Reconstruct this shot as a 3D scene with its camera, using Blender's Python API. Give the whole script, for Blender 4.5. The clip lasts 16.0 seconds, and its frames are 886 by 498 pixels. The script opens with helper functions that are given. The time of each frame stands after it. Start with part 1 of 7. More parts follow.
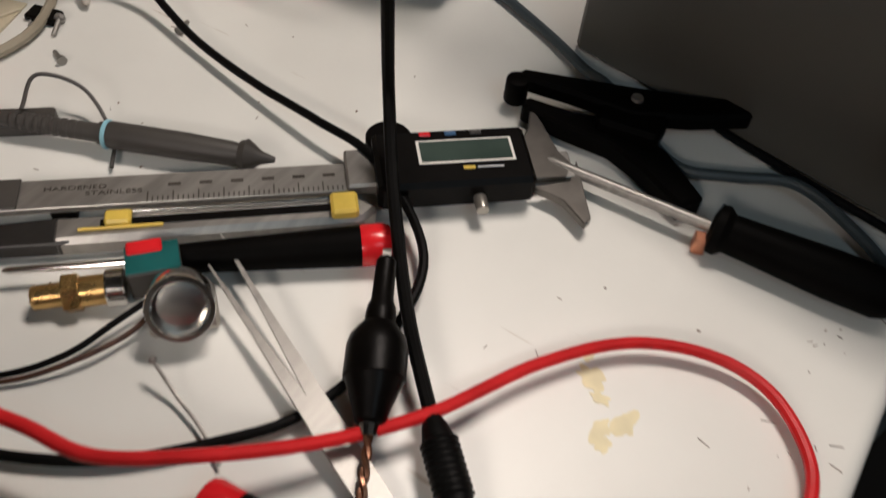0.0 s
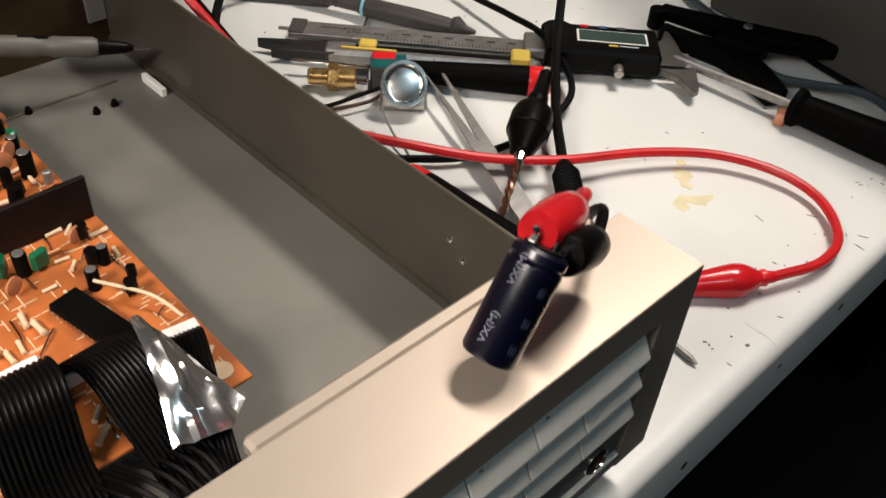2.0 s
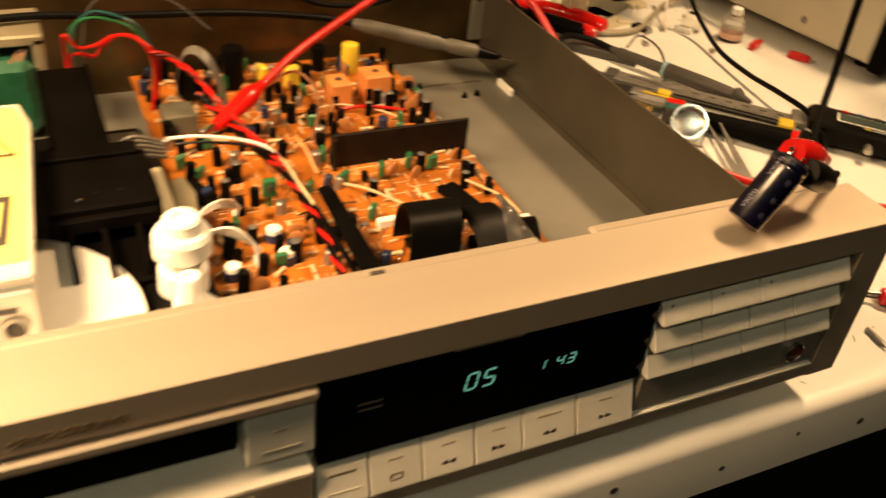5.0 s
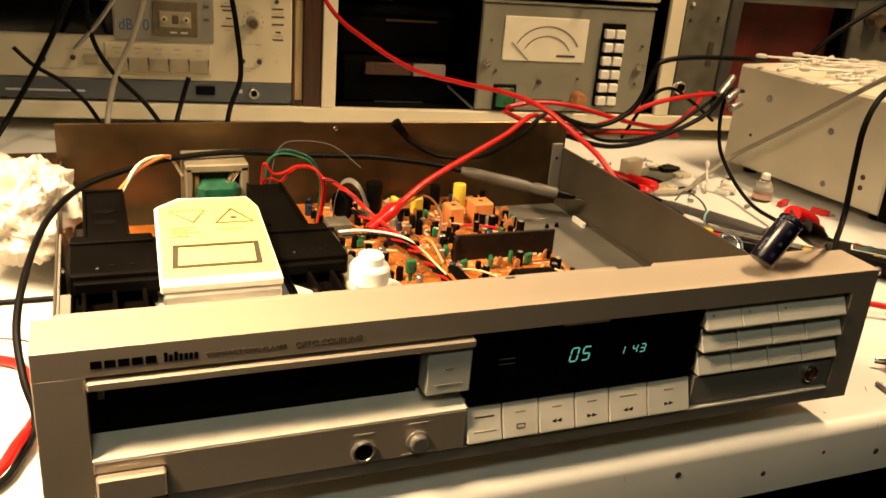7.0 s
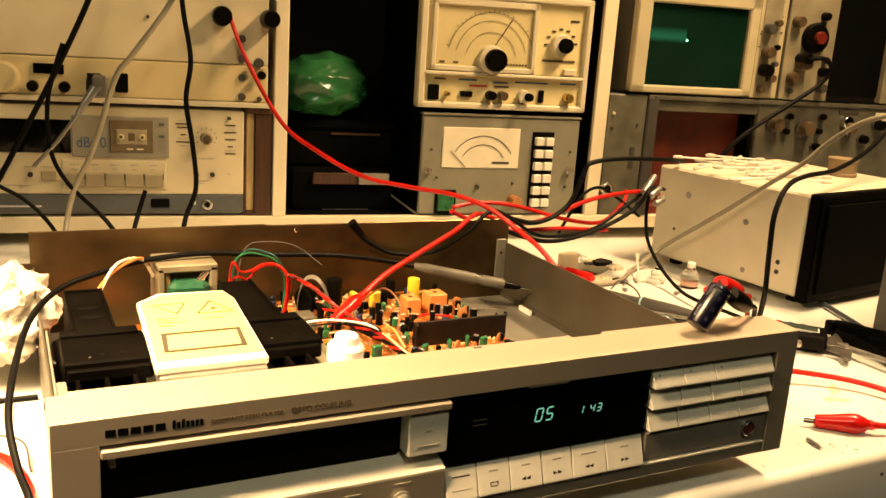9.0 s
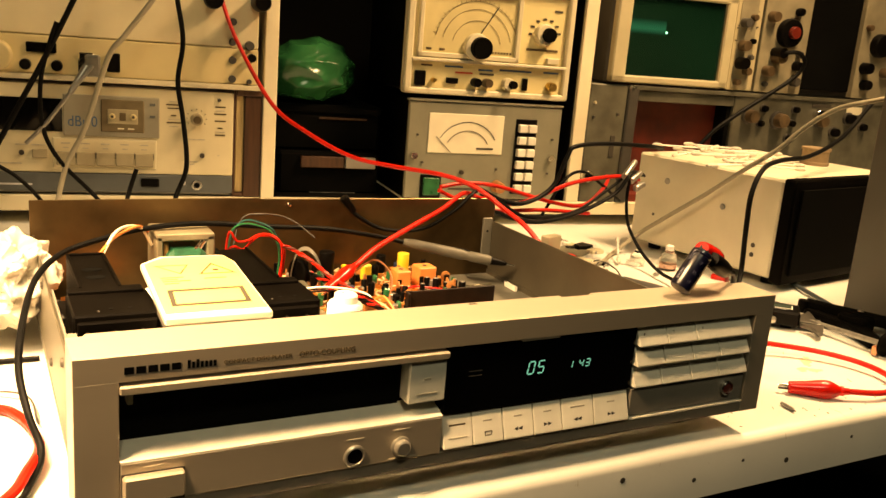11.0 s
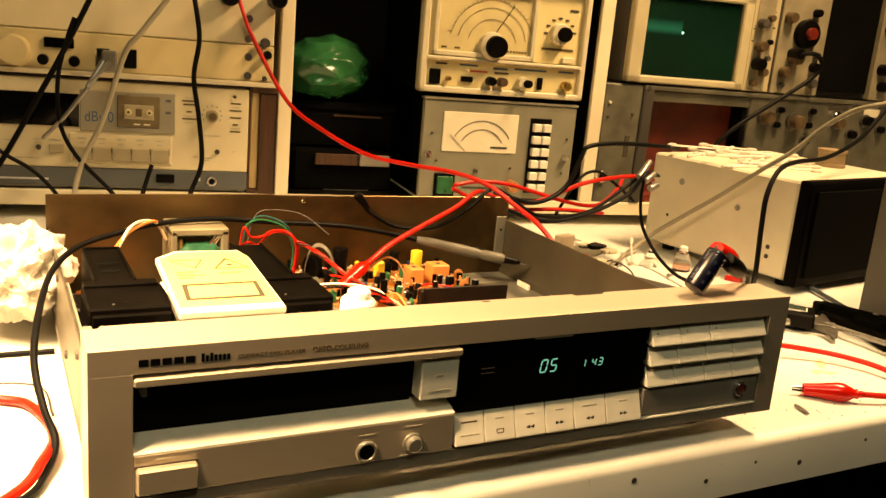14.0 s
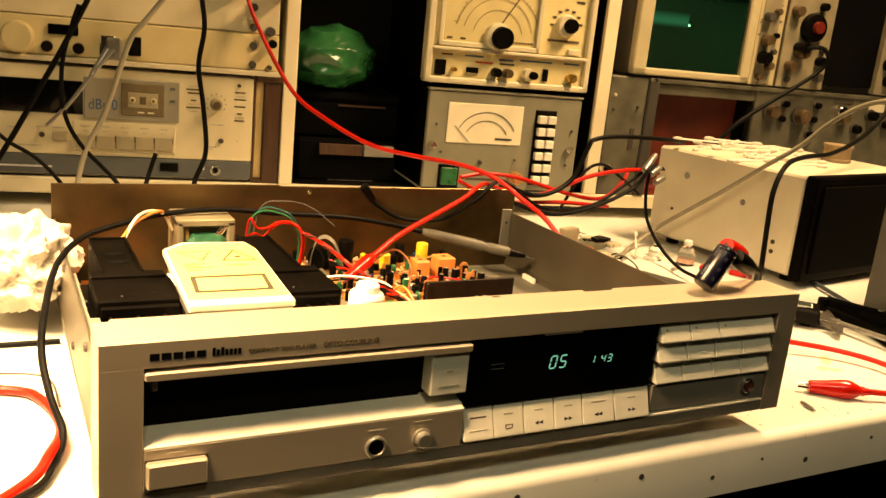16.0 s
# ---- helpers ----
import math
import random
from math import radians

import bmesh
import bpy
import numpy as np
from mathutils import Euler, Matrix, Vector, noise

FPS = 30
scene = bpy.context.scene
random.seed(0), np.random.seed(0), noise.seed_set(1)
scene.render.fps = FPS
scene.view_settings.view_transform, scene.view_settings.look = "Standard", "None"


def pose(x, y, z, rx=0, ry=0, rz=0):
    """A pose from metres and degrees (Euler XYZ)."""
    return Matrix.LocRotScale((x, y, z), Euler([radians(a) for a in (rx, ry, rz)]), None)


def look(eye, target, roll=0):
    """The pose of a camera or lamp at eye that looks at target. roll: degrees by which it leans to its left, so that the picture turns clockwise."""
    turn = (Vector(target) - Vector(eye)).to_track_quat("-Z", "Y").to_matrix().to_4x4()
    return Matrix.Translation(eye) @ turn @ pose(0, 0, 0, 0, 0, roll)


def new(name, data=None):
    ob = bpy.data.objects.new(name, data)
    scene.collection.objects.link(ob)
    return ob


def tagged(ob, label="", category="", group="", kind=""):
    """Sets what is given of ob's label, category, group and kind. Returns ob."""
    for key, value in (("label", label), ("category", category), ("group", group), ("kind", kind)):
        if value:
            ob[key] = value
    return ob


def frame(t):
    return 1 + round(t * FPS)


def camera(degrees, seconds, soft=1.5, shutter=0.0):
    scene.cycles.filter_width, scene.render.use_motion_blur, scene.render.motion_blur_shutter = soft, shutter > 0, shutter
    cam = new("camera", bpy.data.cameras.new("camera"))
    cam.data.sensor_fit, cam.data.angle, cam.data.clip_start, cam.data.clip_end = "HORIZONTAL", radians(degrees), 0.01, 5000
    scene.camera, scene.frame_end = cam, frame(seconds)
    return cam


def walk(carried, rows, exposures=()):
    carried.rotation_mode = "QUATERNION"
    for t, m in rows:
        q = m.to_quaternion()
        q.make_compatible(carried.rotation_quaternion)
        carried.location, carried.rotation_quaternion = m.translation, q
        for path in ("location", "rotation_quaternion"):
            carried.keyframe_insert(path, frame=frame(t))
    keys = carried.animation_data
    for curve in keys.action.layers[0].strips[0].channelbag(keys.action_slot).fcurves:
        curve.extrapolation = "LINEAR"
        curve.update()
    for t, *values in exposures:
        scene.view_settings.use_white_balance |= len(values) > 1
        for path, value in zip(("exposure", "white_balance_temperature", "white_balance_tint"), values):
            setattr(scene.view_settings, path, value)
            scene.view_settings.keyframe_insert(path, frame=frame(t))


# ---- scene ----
cam = camera(53.4, 16.0, soft=1.5, shutter=0.4)
PATH = [
    (0, (0.412, 0.059, 0.275), (1.54, 0.676, -1.256), 6.5),
    (0.5, (0.371, 0.02, 0.289), (1.474, 0.648, -1.257), 5.1),
    (1, (0.325, -0.014, 0.296), (1.474, 0.684, -1.184), 4.8),
    (1.5, (0.281, -0.06, 0.286), (1.439, 0.815, -1.089), 3.5),
    (2, (0.251, -0.074, 0.262), (1.333, 0.955, -1.069), 4.4),
    (2.5, (0.26, -0.084, 0.231), (1.399, 0.998, -1.007), 4.2),
    (3, (0.261, -0.086, 0.232), (1.384, 0.993, -1.023), 3.4),
    (3.5, (0.253, -0.086, 0.233), (1.38, 1.004, -1.009), 3.4),
    (4, (0.232, -0.092, 0.246), (1.333, 1.015, -1.004), 4.8),
    (4.5, (0.186, -0.123, 0.267), (1.16, 1.132, -0.948), 5.7),
    (5, (0.127, -0.185, 0.28), (0.898, 1.247, -0.884), 6.6),
    (5.2, (0.108, -0.211, 0.283), (0.825, 1.271, -0.851), 7.7),
    (7.3, (0.021, -0.344, 0.274), (0.745, 1.387, -0.418), 4.4),
    (7.5, (0.015, -0.353, 0.274), (0.742, 1.387, -0.393), 4.1),
    (8, (0.003, -0.359, 0.271), (0.809, 1.377, -0.308), 4.1),
    (8.5, (0.0, -0.362, 0.273), (0.842, 1.368, -0.272), 3.8),
    (9, (-0.011, -0.37, 0.269), (0.872, 1.359, -0.213), 3.8),
    (9.5, (-0.021, -0.38, 0.261), (0.873, 1.343, -0.224), 3.8),
    (10, (-0.031, -0.385, 0.252), (0.91, 1.313, -0.228), 4.7),
    (12.5, (-0.036, -0.394, 0.25), (0.88, 1.323, -0.214), 4.9),
    (13, (-0.037, -0.395, 0.25), (0.877, 1.32, -0.22), 5.1),
    (13.5, (-0.034, -0.392, 0.249), (0.879, 1.323, -0.225), 5.1),
    (14, (-0.035, -0.39, 0.249), (0.874, 1.326, -0.228), 5.1),
    (14.5, (-0.036, -0.386, 0.25), (0.864, 1.334, -0.229), 5.3),
    (15, (-0.037, -0.387, 0.252), (0.86, 1.334, -0.234), 5.5),
    (15.5, (-0.037, -0.384, 0.25), (0.869, 1.328, -0.249), 5.6),
    (16, (-0.04, -0.384, 0.251), (0.872, 1.324, -0.25), 5.7),
]
EXPO = [(0.0, -1.42, 4600, 20), (0.8, -1.32, 4600, 20), (1.6, -1.05, 4450, 18), (2.5, -0.90, 4900, 18), (3.3, -0.80, 6300, 18), (4.6, -0.74, 7400, 20), (5.2, -0.68, 7600, 24), (7.3, -0.38, 6500, 18), (9.0, 0.06, 7600, 19), (12.3, 0.10, 8300, 19), (16.0, 0.08, 8300, 18)]
walk(cam, [(t, look(eye, target, roll)) for t, eye, target, roll in PATH], EXPO)

# ---- world and lamps ----
world = bpy.data.worlds.new("room_air")
scene.world = world
world.use_nodes = True
world.node_tree.nodes["Background"].inputs[0].default_value = (1.0, 0.72, 0.42, 1)
world.node_tree.nodes["Background"].inputs[1].default_value = 0.012


def area_lamp(name, eye, target, power, sx, sy, colour, spread=180):
    data = bpy.data.lights.new(name, "AREA")
    data.shape, data.size, data.size_y, data.energy, data.color = "RECTANGLE", sx, sy, power, colour
    data.spread = radians(spread)
    ob = new(name, data)
    ob.matrix_world = look(eye, target)
    return ob


WARM = (1.0, 0.72, 0.39)
area_lamp("bench_lamp_light", (-0.20, 0.025, 0.56), (0.03, 0.09, 0.0), 7.6, 0.28, 0.20, WARM, 84)
area_lamp("strip_lamp_light", (0.95, 0.13, 1.00), (0.56, 0.16, 0.0), 13.0, 0.40, 0.10, WARM, 130)
area_lamp("room_lamp_light", (-0.30, -1.60, 2.30), (0.2, 0.1, 0.0), 7.6, 0.60, 0.30, (0.82, 0.84, 0.58), 120)


# ---- materials ----
def mat(name, col, rough=0.5, metal=0.0, var=0.12, scale=40.0, bump=0.05, bscale=500.0, coat=0.0, streak=None, spec=0.5):
    m = bpy.data.materials.new(name)
    m.use_nodes = True
    nt = m.node_tree
    b = nt.nodes["Principled BSDF"]
    tc = nt.nodes.new("ShaderNodeTexCoord")
    mp = nt.nodes.new("ShaderNodeMapping")
    if streak:
        mp.inputs["Scale"].default_value = streak
    nt.links.new(tc.outputs["Object"], mp.inputs["Vector"])
    n1, n2 = nt.nodes.new("ShaderNodeTexNoise"), nt.nodes.new("ShaderNodeTexNoise")
    n1.inputs["Scale"].default_value, n1.inputs["Detail"].default_value = scale, 5
    n2.inputs["Scale"].default_value, n2.inputs["Detail"].default_value = bscale, 2
    for n in (n1, n2):
        nt.links.new(mp.outputs[0], n.inputs["Vector"])
    ramp = nt.nodes.new("ShaderNodeValToRGB")
    lo = [max(0, c * (1 - var)) for c in col]
    hi = [min(1, c * (1 + var)) for c in col]
    ramp.color_ramp.elements[0].position, ramp.color_ramp.elements[1].position = 0.35, 0.65
    ramp.color_ramp.elements[0].color, ramp.color_ramp.elements[1].color = (*lo, 1), (*hi, 1)
    nt.links.new(n1.outputs["Fac"], ramp.inputs[0])
    nt.links.new(ramp.outputs[0], b.inputs["Base Color"])
    rr = nt.nodes.new("ShaderNodeMapRange")
    rr.inputs["To Min"].default_value, rr.inputs["To Max"].default_value = max(0.02, rough - 0.08), min(1, rough + 0.08)
    nt.links.new(n1.outputs["Fac"], rr.inputs["Value"])
    nt.links.new(rr.outputs[0], b.inputs["Roughness"])
    b.inputs["Metallic"].default_value = metal
    b.inputs["Coat Weight"].default_value = coat
    b.inputs["Specular IOR Level"].default_value = spec
    if bump:
        bp = nt.nodes.new("ShaderNodeBump")
        bp.inputs["Strength"].default_value, bp.inputs["Distance"].default_value = bump, 0.002
        nt.links.new(n2.outputs["Fac"], bp.inputs["Height"])
        nt.links.new(bp.outputs[0], b.inputs["Normal"])
    return m


def glow(name, col, strength):
    m = bpy.data.materials.new(name)
    m.use_nodes = True
    b = m.node_tree.nodes["Principled BSDF"]
    b.inputs["Base Color"].default_value = (0.01, 0.02, 0.02, 1)
    b.inputs["Emission Color"].default_value = (*col, 1)
    b.inputs["Emission Strength"].default_value = strength
    return m


def clear(name, col, rough=0.05):
    m = bpy.data.materials.new(name)
    m.use_nodes = True
    b = m.node_tree.nodes["Principled BSDF"]
    b.inputs["Base Color"].default_value = (*col, 1)
    b.inputs["Roughness"].default_value = rough
    b.inputs["Transmission Weight"].default_value = 1.0
    b.inputs["IOR"].default_value = 1.3
    return m


def worn_white(name):
    """Old white bench paint: scuffs, faint yellowing and dark specks."""
    m = mat(name, (0.74, 0.74, 0.70), 0.38, 0, 0.05, 9, 0.03, 300)
    nt = m.node_tree
    b = nt.nodes["Principled BSDF"]
    base = b.inputs["Base Color"].links[0].from_socket
    tc = nt.nodes.new("ShaderNodeTexCoord")
    v = nt.nodes.new("ShaderNodeTexVoronoi")
    v.inputs["Scale"].default_value = 38
    nt.links.new(tc.outputs["Object"], v.inputs["Vector"])
    gate = nt.nodes.new("ShaderNodeTexNoise")
    gate.inputs["Scale"].default_value = 14
    nt.links.new(tc.outputs["Object"], gate.inputs["Vector"])
    lt = nt.nodes.new("ShaderNodeMath")
    lt.operation = "LESS_THAN"
    lt.inputs[1].default_value = 0.0125
    nt.links.new(v.outputs["Distance"], lt.inputs[0])
    gt = nt.nodes.new("ShaderNodeMath")
    gt.operation = "GREATER_THAN"
    gt.inputs[1].default_value = 0.56
    nt.links.new(gate.outputs["Fac"], gt.inputs[0])
    mul = nt.nodes.new("ShaderNodeMath")
    mul.operation = "MULTIPLY"
    nt.links.new(lt.outputs[0], mul.inputs[0])
    nt.links.new(gt.outputs[0], mul.inputs[1])
    mix = nt.nodes.new("ShaderNodeMixRGB")
    mix.inputs["Color2"].default_value = (0.12, 0.09, 0.06, 1)
    nt.links.new(mul.outputs[0], mix.inputs["Fac"])
    nt.links.new(base, mix.inputs["Color1"])
    # long faint scratches
    mp = nt.nodes.new("ShaderNodeMapping")
    mp.inputs["Scale"].default_value = (90, 6, 20)
    mp.inputs["Rotation"].default_value = (0, 0, 0.7)
    nt.links.new(tc.outputs["Object"], mp.inputs["Vector"])
    sn = nt.nodes.new("ShaderNodeTexNoise")
    sn.inputs["Scale"].default_value, sn.inputs["Detail"].default_value = 3, 6
    nt.links.new(mp.outputs[0], sn.inputs["Vector"])
    sr = nt.nodes.new("ShaderNodeValToRGB")
    sr.color_ramp.elements[0].position, sr.color_ramp.elements[1].position = 0.70, 0.76
    nt.links.new(sn.outputs["Fac"], sr.inputs[0])
    mx2 = nt.nodes.new("ShaderNodeMixRGB")
    mx2.inputs["Color2"].default_value = (0.45, 0.40, 0.32, 1)
    nt.links.new(sr.outputs[0], mx2.inputs["Fac"])
    nt.links.new(mix.outputs[0], mx2.inputs["Color1"])
    nt.links.new(mx2.outputs[0], b.inputs["Base Color"])
    return m


BENCH = worn_white("bench_paint")
# Floor near-black: the unlit depth below the bench is put into its colour.
FLOOR = mat("shade_black_floor", (0.004, 0.004, 0.004), 0.7, 0, 0.3, 6)
WALL = mat("room_wall", (0.05, 0.045, 0.04), 0.9, 0, 0.15, 4)
# Near-black for black parts, and shade put into holes, openings and the bay.
DARK = mat("black_and_shade", (0.002, 0.002, 0.0018), 0.9, 0, 0.3, 12, spec=0.05)
SHELF_WHITE = mat("shelf_paint", (0.76, 0.68, 0.49), 0.5, 0, 0.06, 14)
CHAMPAGNE = mat("champagne_aluminium", (0.53, 0.455, 0.360), 0.48, 0.68, 0.05, 8, 0.03, 900, streak=(0.15, 4, 4))
CHAMP_DARK = mat("champagne_plastic", (0.22, 0.20, 0.17), 0.5, 0.1, 0.06, 30)
BUTTON = mat("button_plastic", (0.78, 0.75, 0.66), 0.42, 0.05, 0.05, 60)
STEEL = mat("galvanised_steel", (0.205, 0.198, 0.170), 0.5, 0.4, 0.10, 22, 0.04, 260)
STEEL_IN = mat("dull_zinc_plate", (0.158, 0.141, 0.106), 0.40, 0.7, 0.12, 16, 0.04, 300)
# Mottled brown holds both tarnish and warm reflections, put into the plate's colour.
REAR_STEEL = mat("tarnish_reflection_plate", (0.128, 0.084, 0.039), 0.32, 0.8, 0.5, 12, 0.04, 300)
RIBBON = mat("ribbon_sheath", (0.003, 0.0028, 0.0026), 0.34, 0, 0.2, 60, 0.0, spec=0.08)
TAN_PAPER = mat("tan_paper", (0.40, 0.20, 0.07), 0.55, 0, 0.15, 60)
BLACK = mat("black_plastic", (0.0024, 0.0020, 0.0018), 0.38, 0, 0.25, 60, spec=0.10)
BLACK_MATT = mat("matt_black", (0.0022, 0.002, 0.0018), 0.56, 0, 0.25, 40, spec=0.04)
GLASS_BLACK = mat("smoked_window", (0.002, 0.002, 0.0022), 0.06, 0, 0.1, 20, 0, spec=0.18)
RUBBER = mat("black_rubber", (0.003, 0.003, 0.003), 0.50, 0, 0.25, 90, spec=0.09)
RED_RUBBER = mat("red_rubber", (0.50, 0.014, 0.010), 0.36, 0, 0.12, 60, spec=0.22)
RED_GLOSS = mat("red_soft_plastic", (0.60, 0.012, 0.010), 0.22, 0, 0.12, 60, 0.02, coat=0.15, spec=0.35)
SATIN = mat("satin_nickel", (0.46, 0.44, 0.39), 0.33, 0.8, 0.06, 80, 0.01)
PLATE = mat("pale_tinned_plate", (0.33, 0.29, 0.20), 0.42, 0.5, 0.12, 40, 0.03)
CHROME = mat("chrome", (0.78, 0.77, 0.74), 0.16, 1.0, 0.06, 80, 0.01)
STAINLESS = mat("stainless", (0.33, 0.32, 0.30), 0.42, 0.8, 0.12, 40, 0.03, 700, streak=(1, 6, 1))
BRASS = mat("brass", (0.62, 0.42, 0.14), 0.28, 0.95, 0.15, 90)
COPPER = mat("copper", (0.58, 0.27, 0.15), 0.35, 0.9, 0.2, 90)
GREY_PL = mat("grey_plastic", (0.05, 0.046, 0.041), 0.5, 0, 0.1, 60)
YELLOW = mat("yellow_plastic", (0.70, 0.52, 0.05), 0.4, 0, 0.1, 70)
YEL_LABEL = mat("yellow_label", (0.68, 0.58, 0.18), 0.5, 0, 0.05, 60, 0.01)
CREAM = mat("cream_plastic", (0.78, 0.72, 0.55), 0.5, 0, 0.04, 40)
WHITE_PL = mat("white_plastic", (0.80, 0.79, 0.74), 0.45, 0, 0.04, 50)
PAPER = mat("white_tissue", (0.62, 0.58, 0.51), 0.9, 0, 0.05, 30, 0.3, 160)
PCB = mat("orange_board", (0.37, 0.110, 0.012), 0.5, 0, 0.28, 45, 0.05, 300)
SILK = mat("board_print", (0.66, 0.50, 0.30), 0.6, 0, 0.08, 100, 0)
BEIGE = mat("beige_panel", (0.64, 0.53, 0.29), 0.5, 0, 0.05, 20, 0.02)
BEIGE2 = mat("pale_panel", (0.67, 0.59, 0.40), 0.5, 0, 0.05, 20, 0.02)
CASE_WHITE = mat("off_white_case", (0.62, 0.56, 0.40), 0.45, 0, 0.04, 24)
GREY_PANEL = mat("grey_panel", (0.22, 0.21, 0.155), 0.55, 0, 0.08, 26, 0.05, 400)
GREY_BLUE = mat("slate_panel", (0.09, 0.10, 0.105), 0.5, 0, 0.1, 26)
BOX_GREY = mat("light_grey_case", (0.72, 0.67, 0.53), 0.5, 0.1, 0.06, 18, 0.06, 240)
CAB_GREY = mat("cabinet_grey", (0.115, 0.112, 0.098), 0.5, 0, 0.06, 10, 0.05, 200)
WOOD_D = mat("dark_wood", (0.055, 0.022, 0.009), 0.5, 0, 0.3, 30, 0.05, 300, streak=(8, 8, 0.6))
WOOD_L = mat("pale_wood", (0.58, 0.42, 0.20), 0.5, 0, 0.12, 40, 0.05, 300, streak=(8, 8, 0.6))
SCREEN_GREEN = mat("green_screen", (0.002, 0.017, 0.010), 0.22, 0, 0.15, 10, 0)
BAG_GREEN = mat("green_film", (0.014, 0.10, 0.034), 0.24, 0, 0.4, 12, 0.15, 40)
DARK_RED = mat("dark_red_lining", (0.12, 0.014, 0.006), 0.6, 0, 0.3, 30)
# GREY_PANEL's hue at under half: weaker light on the rack put into colour.
RACK_GREY = mat("worn_dimmed_grey", (0.100, 0.095, 0.071), 0.5, 0.1, 0.28, 30, 0.05, 300)
SCOPE_PANEL = mat("dull_cream_panel", (0.25, 0.22, 0.15), 0.5, 0, 0.16, 40, 0.02)
TAN_KNOB = mat("dull_brown_knob", (0.085, 0.055, 0.028), 0.45, 0, 0.3, 90)
OSC_CREAM = mat("yellowed_cream_panel", (0.70, 0.60, 0.32), 0.5, 0, 0.05, 30)
MECH_BLACK = mat("moulded_black", (0.0022, 0.0018, 0.0015), 0.44, 0, 0.4, 26, 0.04, 700, spec=0.025)
INK_FAINT = mat("faint_key_print", (0.46, 0.42, 0.34), 0.6, 0, 0.2, 200, 0)
STRAP = mat("grey_flat_cable", (0.13, 0.12, 0.10), 0.4, 0, 0.1, 60)
KEY_GREY = mat("dull_key_plastic", (0.34, 0.29, 0.19), 0.5, 0, 0.08, 60)
BLUE_SLEEVE = mat("navy_sleeve", (0.002, 0.0022, 0.012), 0.30, 0, 0.2, 60, 0.01, coat=0.25)
SILVER_TAPE = mat("silver_foil", (0.78, 0.77, 0.74), 0.16, 0.95, 0.08, 50, 0.12, 70)
CERAMIC = mat("orange_box_part", (0.68, 0.24, 0.07), 0.5, 0, 0.08, 80)
GREEN_PART = mat("green_film_part", (0.012, 0.12, 0.045), 0.3, 0, 0.2, 120)
BROWN_PART = mat("brown_disc_part", (0.42, 0.17, 0.06), 0.4, 0, 0.2, 120)
BLUE_PART = mat("blue_part", (0.010, 0.022, 0.065), 0.35, 0, 0.2, 120)
INK = mat("dark_print", (0.045, 0.038, 0.030), 0.6, 0, 0.1, 80, 0)
INK_BROWN = mat("brown_print", (0.09, 0.06, 0.025), 0.6, 0, 0.1, 80, 0)
INK_PALE = mat("pale_print", (0.62, 0.62, 0.66), 0.5, 0, 0.1, 80, 0)
INK_RED = mat("red_print", (0.50, 0.05, 0.02), 0.5, 0, 0.1, 80, 0)
INK_BLUE = mat("blue_print", (0.04, 0.10, 0.22), 0.5, 0, 0.1, 80, 0)
VFD = glow("cyan_digits", (0.25, 1.0, 0.72), 0.55)
TRACE = glow("green_trace", (0.03, 0.75, 0.36), 0.05)
tr_nt = TRACE.node_tree
tr_tc, tr_sep = tr_nt.nodes.new("ShaderNodeTexCoord"), tr_nt.nodes.new("ShaderNodeSeparateXYZ")
tr_nt.links.new(tr_tc.outputs["Generated"], tr_sep.inputs[0])
tr_ramp = tr_nt.nodes.new("ShaderNodeValToRGB")
for pos, val in ((0.22, 0.0), (0.5, 0.13), (0.66, 0.10)):
    e_ = tr_ramp.color_ramp.elements.new(pos)
    e_.color = (val, val, val, 1)
tr_ramp.color_ramp.elements[0].color = tr_ramp.color_ramp.elements[-1].color = (0, 0, 0, 1)
tr_nt.links.new(tr_sep.outputs["Z"], tr_ramp.inputs[0])
tr_nt.links.new(tr_ramp.outputs[0], tr_nt.nodes["Principled BSDF"].inputs["Emission Strength"])
tr_nt.nodes["Principled BSDF"].inputs["Base Color"].default_value = (0.002, 0.017, 0.010, 1)
tr_nt.nodes["Principled BSDF"].inputs["Roughness"].default_value = 0.22
SPOT = glow("green_spot", (0.25, 1.0, 0.6), 3.0)
BOTTLE = clear("clear_bottle", (0.9, 0.9, 0.86), 0.15)
GREEN_COPPER = mat("green_lacquer_coil", (0.010, 0.085, 0.045), 0.35, 0.1, 0.3, 120)
TEAL = mat("teal_lacquer", (0.013, 0.090, 0.090), 0.3, 0, 0.15, 80)


# ---- mesh helpers ----
def merge(*bms):
    out = bmesh.new()
    for b in bms:
        me = bpy.data.meshes.new("tmp")
        b.to_mesh(me)
        b.free()
        out.from_mesh(me)
        bpy.data.meshes.remove(me)
    return out


def box(x0, x1, y0, y1, z0, z1, bev=0.0, seg=1):
    bm = bmesh.new()
    bmesh.ops.create_cube(bm, size=1.0)
    for v in bm.verts:
        v.co = Vector(((x0 + x1) / 2 + v.co.x * (x1 - x0), (y0 + y1) / 2 + v.co.y * (y1 - y0), (z0 + z1) / 2 + v.co.z * (z1 - z0)))
    if bev:
        bmesh.ops.bevel(bm, geom=bm.edges[:], offset=bev, segments=seg, affect="EDGES", profile=0.5)
    return bm


